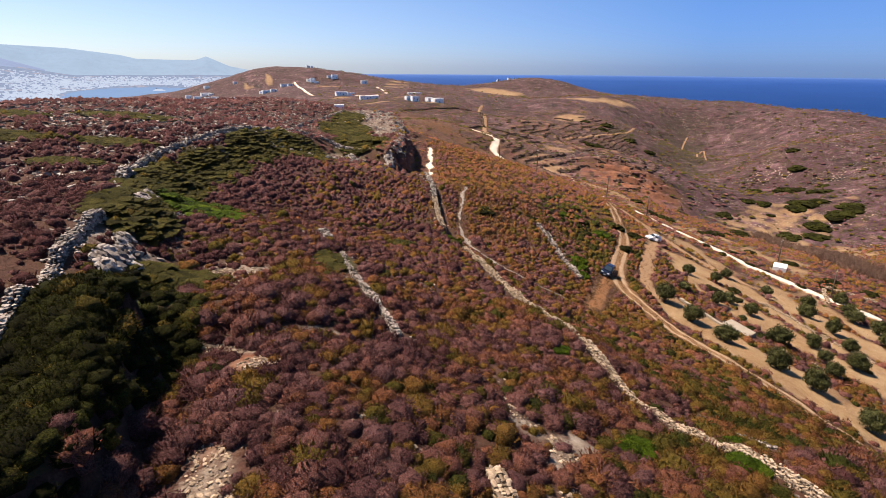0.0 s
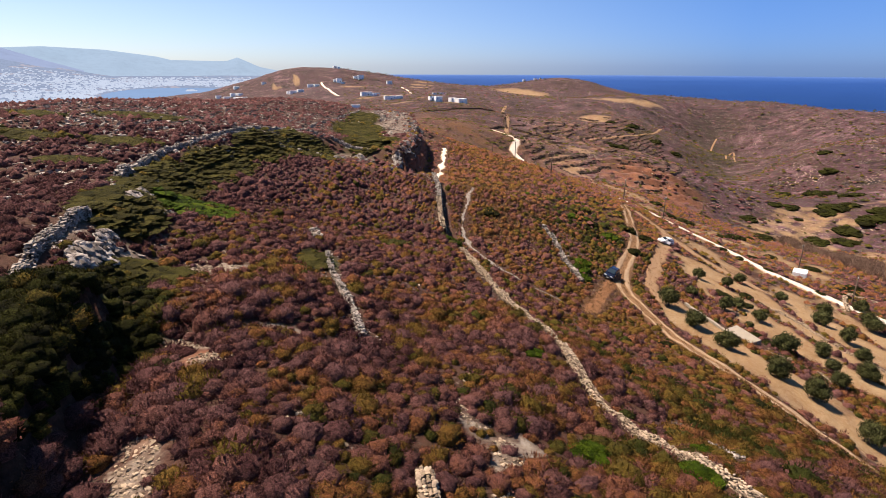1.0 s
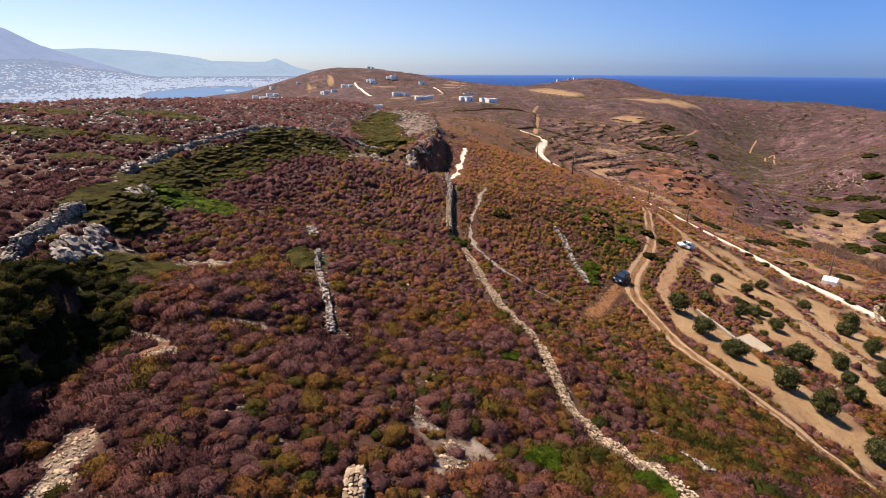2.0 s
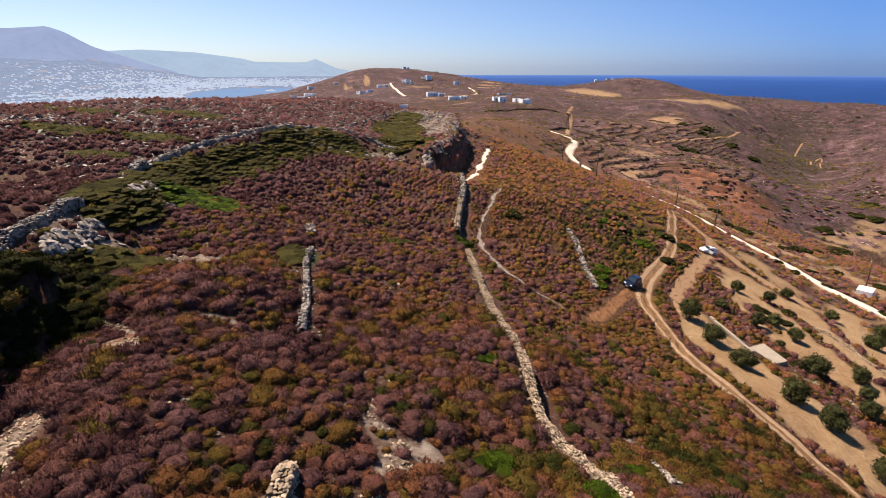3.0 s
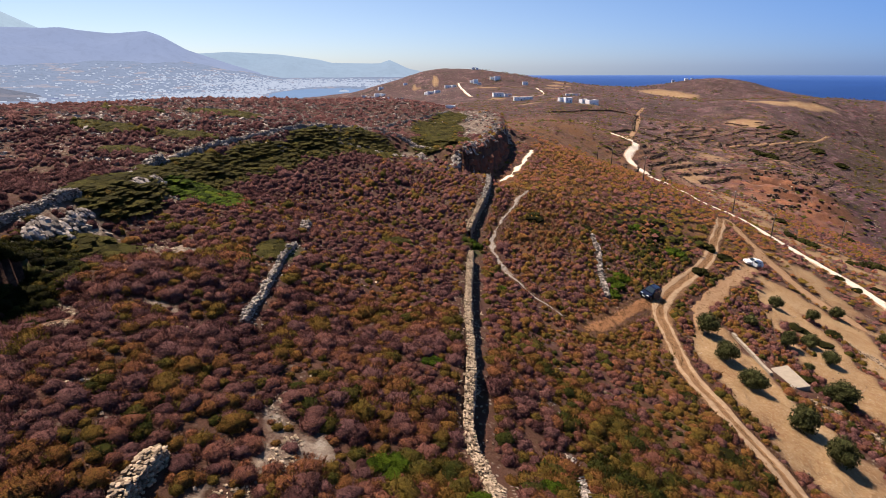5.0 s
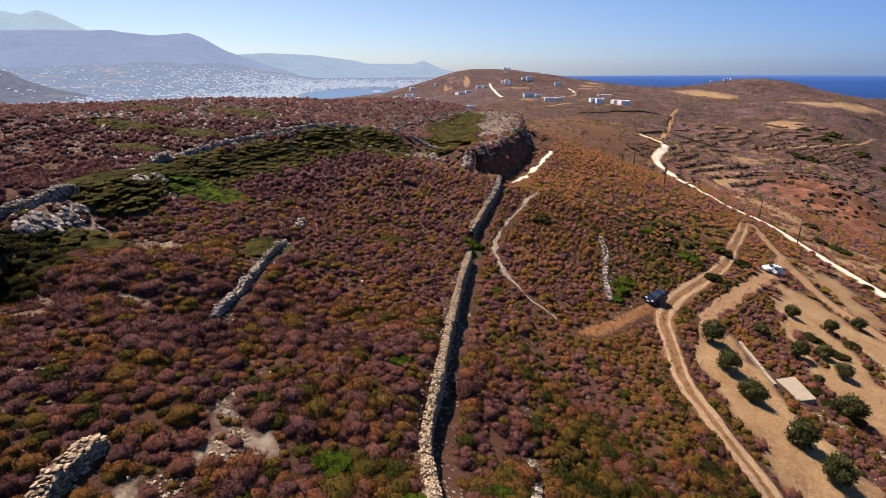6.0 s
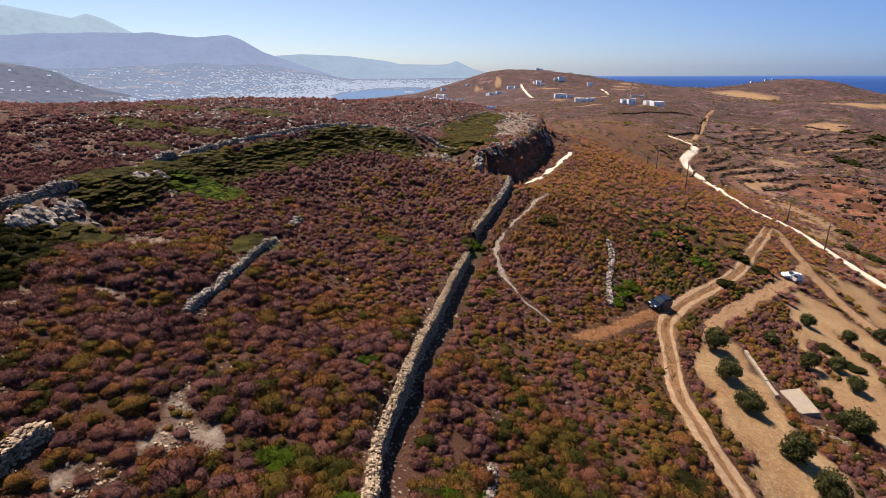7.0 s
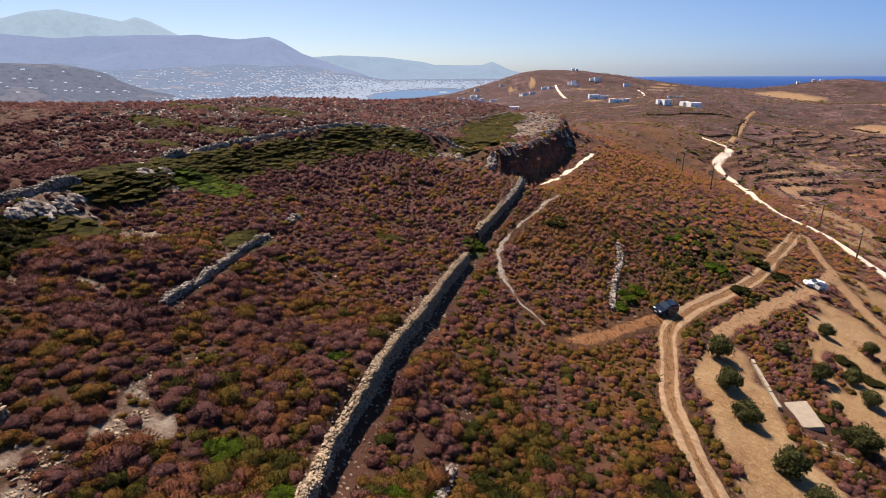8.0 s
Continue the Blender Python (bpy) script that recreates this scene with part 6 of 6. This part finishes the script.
def car(name, m, paint, label, low, long, wide, tall, open_door):
    """A five-door car facing +x, built of shaped panels, glass, wheels and lamps."""
    thing = anchor(name, m, label, "car")
    L, W, H = long / 2, wide / 2, tall

    def loft(sections):
        bm = bmesh.new()
        rings = []
        for x, z0, z1, w0, w1 in sections:
            rings.append([bm.verts.new(p) for p in ((x, -w0, z0), (x, w0, z0), (x, w0 * 1.02, (z0 + z1) / 2), (x, w1, z1), (x, -w1, z1), (x, -w0 * 1.02, (z0 + z1) / 2))])
        for a, b in zip(rings, rings[1:]):
            for k in range(6):
                bm.faces.new((a[k], a[(k + 1) % 6], b[(k + 1) % 6], b[k]))
        bm.faces.new(rings[0])
        bm.faces.new(rings[-1][::-1])
        bmesh.ops.recalc_face_normals(bm, faces=bm.faces)
        bmesh.ops.bevel(bm, geom=list(bm.edges), offset=0.035, segments=2, affect="EDGES")
        return bm

    belt = H * 0.60
    body = part("body", loft([(-L, 0.42, belt * 0.92, W * 0.86, W * 0.80), (-L + 0.12, 0.26, belt, W * 0.97, W * 0.90), (-L * 0.4, 0.22, belt + 0.02, W, W * 0.93), (L * 0.35, 0.22, belt - 0.01, W, W * 0.93), (L * 0.80, 0.24, belt * 0.86, W * 0.97, W * 0.88), (L, 0.34, belt * 0.70, W * 0.82, W * 0.76)]), paint, thing)
    part("cabin", loft([(-L * 0.92, belt - 0.02, belt + 0.12, W * 0.86, W * 0.80), (-L * 0.74, belt - 0.02, H * 0.97, W * 0.86, W * 0.66), (-L * 0.1, belt - 0.02, H, W * 0.87, W * 0.68), (L * 0.12, belt - 0.02, H * 0.97, W * 0.87, W * 0.66), (L * 0.50, belt - 0.05, belt + 0.03, W * 0.84, W * 0.80)]), paint, thing)

    def pane(label_name, pts):
        bm = bmesh.new()
        f = bm.faces.new([bm.verts.new(p) for p in pts])
        made = bmesh.ops.extrude_face_region(bm, geom=[f])["geom"]
        n = f.normal if f.normal.length else Vector((0, 0, 1))
        f.normal_update()
        for v in made:
            if isinstance(v, bmesh.types.BMVert):
                v.co -= f.normal * 0.02
        return part(label_name, bm, M_GLASS, thing, "dark tinted glass")

    g1, g2 = belt + 0.05, H * 0.93
    pane("windscreen", [(L * 0.475, -W * 0.72, g1 + 0.02), (L * 0.475, W * 0.72, g1 + 0.02), (L * 0.15, W * 0.60, g2 + 0.035), (L * 0.15, -W * 0.60, g2 + 0.035)])
    pane("rear_window", [(-L * 0.925, W * 0.70, g1 + 0.08), (-L * 0.925, -W * 0.70, g1 + 0.08), (-L * 0.775, -W * 0.58, g2), (-L * 0.775, W * 0.58, g2)])
    for side in (-1, 1):
        for x0, x1, x2, x3 in ((-L * 0.70, -L * 0.32, -L * 0.32, -L * 0.64), (-L * 0.27, L * 0.08, L * 0.05, -L * 0.27), (L * 0.11, L * 0.38, L * 0.14, L * 0.09)):
            a = [(x0, side * W * 0.885, g1), (x1, side * W * 0.885, g1), (x2, side * W * 0.715, g2), (x3, side * W * 0.715, g2)]
            pane("side_window", a if side < 0 else a[::-1])
        bm = boxed(-0.09, -0.06, -0.06, 0.09, 0.06, 0.06, bevel=0.03)
        mirror = part("wing_mirror", bm, paint, thing)
        mirror.location = (L * 0.33, side * (W + 0.07), belt + 0.08)
        for x in (-L * 0.62, L * 0.62):
            bm = bmesh.new()
            bmesh.ops.create_cone(bm, cap_ends=True, segments=20, radius1=0.34, radius2=0.34, depth=0.22, matrix=pose(0, 0, 0, 90))
            bmesh.ops.bevel(bm, geom=[e for e in bm.edges if len(e.link_faces) == 2 and e.calc_face_angle(0) > 1], offset=0.04, segments=2, affect="EDGES")
            tyre = part("tyre", bm, M_TYRE, thing, "black tyre", True)
            tyre.location = (x, side * (W - 0.10), 0.34)
            bm = bmesh.new()
            bmesh.ops.create_cone(bm, cap_ends=True, segments=12, radius1=0.21, radius2=0.19, depth=0.24, matrix=pose(0, 0, 0, 90))
            rim = part("rim", bm, M_RIM, tyre, "grey wheel rim")
        lampbm = boxed(-0.10, -0.19, -0.075, 0.06, 0.19, 0.075, bevel=0.03)
        head = part("headlight", lampbm, M_LAMP, thing, "clear headlight")
        head.location = (L - 0.09, side * W * 0.60, belt * 0.72)
        tail = part("tail_light", boxed(-0.05, -0.11, -0.14, 0.06, 0.11, 0.14, bevel=0.03), M_TAIL, thing, "red tail light")
        tail.location = (-L + 0.05, side * W * 0.72, belt * 0.82)
    part("grille", boxed(L - 0.09, -W * 0.38, 0.46, L + 0.015, W * 0.38, belt * 0.66, bevel=0.02), M_TRIM, thing, "black grille")
    part("front_bumper", boxed(L - 0.12, -W * 0.80, 0.28, L + 0.045, W * 0.80, 0.45, bevel=0.04), paint, thing)
    part("number_plate", boxed(L + 0.03, -0.25, 0.36, L + 0.06, 0.25, 0.46, bevel=0.005), M_CARWHITE, thing, "white number plate")
    part("rear_bumper", boxed(-L - 0.04, -W * 0.80, 0.30, -L + 0.12, W * 0.80, 0.52, bevel=0.04), paint, thing)
    for side in (-1, 1):
        part("roof_rail", boxed(-L * 0.66, side * W * 0.62 - 0.02, H + 0.0, L * 0.05, side * W * 0.62 + 0.02, H + 0.05, bevel=0.01), M_TRIM, thing)
    if open_door:
        door = part("open_door", boxed(-0.95, -0.04, -0.36, 0.0, 0.04, belt - 0.58, bevel=0.03), paint, thing, "front door standing open")
        door.matrix_basis = Matrix.Translation((L * 0.34, open_door * (W + 0.03), 0.66)) @ pose(0, 0, 0, 0, 0, -58 * open_door)
        glass = part("door_glass", boxed(-0.85, -0.015, belt - 0.56, -0.12, 0.015, belt - 0.18, bevel=0.01), M_GLASS, door, "dark tinted glass")
    return thing


def ground_tilt(x, y, heading):
    """A pose resting on the ground with +x along heading (degrees from +x)."""
    h = radians(heading)
    f = Vector((math.cos(h), math.sin(h), 0))
    s = Vector((-math.sin(h), math.cos(h), 0))
    z = lambda v, k: ground_z(x + v.x * k, y + v.y * k)
    fx = (f * 2.6 + Vector((0, 0, z(f, 1.3) - z(f, -1.3)))).normalized()
    sy = (s * 1.4 + Vector((0, 0, z(s, 0.7) - z(s, -0.7)))).normalized()
    up = fx.cross(sy).normalized()
    sy = up.cross(fx)
    m = Matrix((fx, sy, up)).transposed().to_4x4()
    m.translation = (x, y, ground_z(x, y) + 0.10)
    return m


car("suv", ground_tilt(28.6, 87.6, 239), M_NAVY, "dark navy blue car parked beside the dirt track", 0, 4.15, 1.80, 1.66, 1)
car("hatchback", ground_tilt(51.4, 125.6, 205), M_CARWHITE, "white car with an open door parked on bare earth", 0, 4.1, 1.70, 1.50, 1)


# ---- poles ----
def utility_pole(tall):
    thing = anchor("utility_pole", Matrix.Identity(4), "dark wooden utility pole with a short crossarm", "utility pole", "utility poles along the valley road")
    bm = bmesh.new()
    tapered(bm, [(0, 0, -0.6), (0, 0, tall * 0.5), (0, 0, tall)], [0.17, 0.145, 0.115], 10)
    part("pole", bm, M_WOOD, thing, "", True)
    part("crossarm", boxed(-0.8, -0.06, tall - 0.55, 0.8, 0.06, tall - 0.42, bevel=0.01), M_WOOD, thing)
    for x in (-0.7, 0.0, 0.7):
        bm = bmesh.new()
        tapered(bm, [(x, 0, tall - 0.42), (x, 0, tall - 0.30), (x, 0, tall - 0.2)], [0.03, 0.06, 0.035], 8)
        part("insulator", bm, M_LAMP, thing, "pale insulator")
    return thing


first_pole = utility_pole(7.6)
for n, (x, y, a) in enumerate([(59.0, 190.0, 60), (97.0, 146.0, 40), (104, 228, 20), (92.5, 117.5, 50), (20.4, 199, 80), (30.1, 173, 70), (64, 163.5, 50), (14, 250, 80)]):
    m = pose(x, y, ground_z(x, y), 0, 0, a)
    if n == 0:
        first_pole.matrix_world = m
    else:
        copy_thing(first_pole, m)


# ---- houses ----
def white_house(x, y, w, d, h, turn, windows, label, sink=1.5, name="house"):
    z = min(ground_z(x + a * math.cos(radians(turn)) - b * math.sin(radians(turn)), y + a * math.sin(radians(turn)) + b * math.cos(radians(turn))) for a in (-w / 2, w / 2) for b in (-d / 2, d / 2)) + 0.25 * h
    thing = anchor(name, pose(x, y, z, 0, 0, turn), label, "house", "white flat-roofed houses on the hill")
    part("wall", boxed(-w / 2, -d / 2, -sink, w / 2, d / 2, h, bevel=0.05), M_LIME, thing)
    for x0, y0, x1, y1 in ((-w / 2, -d / 2, w / 2, -d / 2 + 0.25), (-w / 2, d / 2 - 0.25, w / 2, d / 2), (-w / 2, -d / 2 + 0.26, -w / 2 + 0.25, d / 2 - 0.26), (w / 2 - 0.25, -d / 2 + 0.26, w / 2, d / 2 - 0.26)):
        part("parapet", boxed(x0, y0, h - 0.02, x1, y1, h + 0.35, bevel=0.03), M_LIME, thing)
    for k in range(windows):
        cx = -w / 2 + w * (k + 0.5) / windows
        if k == windows // 2:
            part("door", boxed(cx - 0.5, -d / 2 - 0.05, 0.0, cx + 0.5, -d / 2 + 0.1, min(2.1, h * 0.8), bevel=0.02), M_SHADE, thing, "dark blue door")
        else:
            win = part("window", boxed(cx - 0.4, -d / 2 - 0.04, h * 0.42, cx + 0.4, -d / 2 + 0.1, h * 0.42 + 0.9, bevel=0.02), M_SHADE, thing, "dark window")
            part("sill", boxed(cx - 0.5, -d / 2 - 0.14, h * 0.42 - 0.10, cx + 0.5, -d / 2 + 0.02, h * 0.42, bevel=0.02), M_LIME, win)
    return thing


white_house(92.3, 137.6, 3.2, 4.0, 1.35, -35, 0, "small white flat-roofed hut beside the valley road", 1.0, "hut")
white_house(-37.6, 196.5, 3.4, 2.2, 1.15, 12, 0, "small pale concrete field hut on the hilltop", 1.0, "hut")
HOUSES = [
    (-8.5, 631, 12.0, 8.5, 4.6, 38, 3), (-18.0, 634, 7.0, 6.0, 3.6, 38, 2), (-34.0, 627, 8.0, 6.5, 4.4, 30, 2), (-41.5, 629, 6.0, 5.0, 3.6, 30, 1), (-42.5, 794, 20.0, 4.0, 2.2, 20, 4),
    (-97, 681, 14.0, 7.0, 3.6, 20, 4), (-86, 684, 8.0, 6.0, 2.8, 20, 2), (-146, 785, 16.0, 8.0, 4.4, 27, 4), (-133, 787, 10.0, 6.0, 3.0, 27, 2), (-150, 1037, 10.0, 6.0, 4.6, 24, 2),
    (-211, 1074, 11.0, 8.0, 6.5, 27, 2), (-221, 1074, 8.0, 7.0, 4.2, 27, 2), (-244, 1034, 9.0, 6.0, 6.2, 29, 2), (-252, 1036, 6.0, 5.0, 4.0, 32, 1), (-236, 1030, 8.0, 4.0, 2.4, 29, 2), (-280, 1156, 7.0, 5.0, 3.4, 30, 2), (-272, 1154, 5.0, 4.0, 2.6, 30, 1),
    (-296, 921, 12.0, 7.0, 4.6, 33, 3), (-284, 924, 10.0, 6.0, 3.6, 33, 2), (-305, 930, 9.0, 6.0, 3.4, 36, 2), (-288, 999, 11.0, 7.0, 4.2, 32, 3), (-277, 1001, 8.0, 6.0, 3.2, 32, 2),
    (-436, 1012, 16.0, 8.0, 5.0, 38, 4), (-424, 1008, 9.0, 6.0, 3.6, 38, 2), (-453, 1062, 10.0, 7.0, 4.6, 40, 2), (-397, 1060, 8.0, 5.0, 3.4, 36, 2), (-350, 860, 13.0, 7.0, 3.8, 38, 3), (-334, 872, 12.0, 7.0, 4.2, 37, 3),
    (-407, 967, 22.0, 9.0, 3.8, 41, 5), (-440, 985, 12.0, 7.0, 4.5, 40, 3), (-428, 952, 12.0, 6.0, 3.2, 41, 3), (-462, 1000, 9.0, 6.0, 4.2, 40, 2), (-385, 940, 10.0, 6.0, 3.2, 40, 2), (132, 1385, 6.0, 5.0, 4.2, 11, 1), (160, 1390, 8.0, 5.0, 4.0, 10, 2), (172, 1392, 5.0, 5.0, 3.0, 10, 1),
]
for x, y, w, d, h, turn, n in HOUSES:
    white_house(x, y, w, d, h, turn, n, "white flat-roofed house on the brown hillside", 4.0)


# ---- field walls and terraces beyond the road ----
for n, line in enumerate([[(-41.5, 531), (-24, 550), (-7, 567), (12, 580), (29, 590)], [(37, 590), (38, 560), (35, 528), (34, 495), (33, 462)], [(-8, 413), (2, 422), (12, 431), (24, 446), (32, 460)], [(40, 455), (52, 440), (70, 432)]]):
    dry_stone_wall(line, 1.0, 0.9, M_DARKROCK, "dark field wall beside the farm lane", 0, 510 + n, 0.9, 0.04, True)


def terrace_rubble(count, seed):
    """Tumbled stones along the risers of the old terraces."""
    g = np.random.default_rng(seed)
    x, y = g.uniform(20, 200, count), g.uniform(240, 640, count)
    fr = terrace_step(x, y, open_height(x, y))
    ok = (terrace_area(x, y) > 0.35) & (fr > 0.87) & (fr < 0.97) & (waves(x, y, 50, 8) > -0.35)
    x, y = x[ok], y[ok]
    k = len(x)
    v = CUBE_V[None] * 0.5 * (1 + g.uniform(-0.4, 0.2, (k, 8, 3))) * np.stack([g.uniform(0.7, 2.0, k), g.uniform(0.6, 1.4, k), g.uniform(0.5, 1.2, k)], 1)[:, None]
    t = g.uniform(0, 3.14, k)
    c, s = np.cos(t)[:, None], np.sin(t)[:, None]
    v = np.stack([v[..., 0] * c - v[..., 1] * s + x[:, None], v[..., 0] * s + v[..., 1] * c + y[:, None], v[..., 2] + height(x, y)[:, None]], -1)
    f = CUBE_F[None] + 8 * np.arange(k)[:, None, None]
    tagged(new("terrace_stones", mesh_from("terrace_stones", v.reshape(-1, 3), f.reshape(-1, 3), M_DARKROCK)), "tumbled dark stones along old field terraces", "stones", kind="stuff")


terrace_rubble(130000, 530)

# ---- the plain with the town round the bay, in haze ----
# glowing colours with the haze painted in, for plain, bay and town
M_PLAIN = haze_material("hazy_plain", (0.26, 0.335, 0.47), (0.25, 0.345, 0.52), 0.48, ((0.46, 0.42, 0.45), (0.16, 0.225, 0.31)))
M_BAY = haze_material("hazy_bay_glow", (0.20, 0.34, 0.56), (0.20, 0.34, 0.56), 0.50)
M_TOWN = haze_material("hazy_white_glow", (0.56, 0.66, 0.80), (0.46, 0.56, 0.72), 0.48)


def plain_z(x, y):
    d = np.hypot(x - 34, y - 9)
    bay = inside(x, y, -740, 1400, 440, 175, 121)
    return np.where(bay > 0.3, -47.0, -38.0 + np.clip(d - 1900, 0, None) * 0.02 + np.clip((np.degrees(np.arctan2(34 - x, y - 9)) - 34) / 10, 0, 1) * 95 * (np.clip(d - 1750, 0, None) / 1250) ** 1.7 + 1.2 * waves(x, y, 300, 31))


az, rr = np.meshgrid(np.radians(np.linspace(21, 84, 220)), np.geomspace(800, 3000, 110))
px, py = 34 - rr * np.sin(az), 9 + rr * np.cos(az)
v = np.stack([px.ravel(), py.ravel(), plain_z(px, py).ravel()], 1)
n = az.shape[1]
i, j = np.meshgrid(np.arange(az.shape[0] - 1), np.arange(n - 1), indexing="ij")
f = np.stack([i * n + j, (i + 1) * n + j, (i + 1) * n + j + 1, i * n + j + 1], -1).reshape(-1, 4)
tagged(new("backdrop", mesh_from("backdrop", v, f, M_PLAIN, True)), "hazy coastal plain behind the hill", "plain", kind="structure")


def town(count, seed):
    g = np.random.default_rng(seed)
    a = np.radians(g.uniform(22, 80, count * 6))
    d = 900 + 1900 * g.uniform(0, 1, count * 6) ** 0.8
    x, y = 34 - d * np.sin(a), 9 + d * np.cos(a)
    dense = np.exp(-(((x + 1150) / 420) ** 2) - ((y - 1900) / 380) ** 2) + 0.8 * np.exp(-(((x + 950) / 200) ** 2) - ((y - 1250) / 200) ** 2) + 0.22 * (waves(x, y, 200, 33) > 0.1) * (waves(x, y, 70, 34) > -0.1) + 0.02
    ok = (g.uniform(0, 1, len(x)) < dense) & (inside(x, y, -740, 1400, 440, 175, 121) < 0.2)
    x, y = x[ok][:count], y[ok][:count]
    z = plain_z(x, y)
    slope = NEAR_SLOPE[g.choice(len(NEAR_SLOPE), 70, replace=False)] + g.normal(0, 6, (70, 3)) * (1, 1, 0)
    x, y, z = np.r_[x, slope[:, 0]], np.r_[y, slope[:, 1]], np.r_[z, slope[:, 2]]
    k = len(x)
    size = np.stack([g.uniform(2, 9, k), g.uniform(2, 7, k), g.uniform(1.5, 4.0, k)], 1)[:, None]
    v = CUBE_V[None] * 0.5 * size
    t = g.uniform(0, 3.14, k)
    c, s = np.cos(t)[:, None], np.sin(t)[:, None]
    v = np.stack([v[..., 0] * c - v[..., 1] * s + x[:, None], v[..., 0] * s + v[..., 1] * c + y[:, None], v[..., 2] + z[:, None] + 1.5], -1)
    f = CUBE_F[None] + 8 * np.arange(k)[:, None, None]
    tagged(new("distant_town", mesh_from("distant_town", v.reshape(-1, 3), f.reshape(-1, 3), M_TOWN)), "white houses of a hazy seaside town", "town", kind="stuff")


town(3600, 600)

# ---- ferry in the bay ----
bay = (-800, 1560)
ferry = anchor("ferry", pose(bay[0], bay[1], SEA_Z, 0, 0, 20), "white ferry lying in the hazy bay", "ship")
bm = bmesh.new()
box(bm, -15, -3, -1, 15, 3, 3.2, 0.6)
# hull and superstructure take the town's glowing haze colour
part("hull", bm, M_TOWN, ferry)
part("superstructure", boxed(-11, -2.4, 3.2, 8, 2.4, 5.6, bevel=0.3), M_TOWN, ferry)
part("funnel", boxed(-7, -0.9, 5.6, -4.6, 0.9, 7.6, bevel=0.2), M_SHADE, ferry, "dark funnel")

# sheet laid over the bay, its haze painted as an even pale glow
bm = bmesh.new()
bm.faces.new([bm.verts.new(p) for p in [(-740 + 460 * math.cos(t) * math.cos(2.112) - 190 * math.sin(t) * math.sin(2.112), 1400 + 460 * math.cos(t) * math.sin(2.112) + 190 * math.sin(t) * math.cos(2.112), SEA_Z + 0.4) for t in np.linspace(0, 6.2832, 49)[:-1]]])
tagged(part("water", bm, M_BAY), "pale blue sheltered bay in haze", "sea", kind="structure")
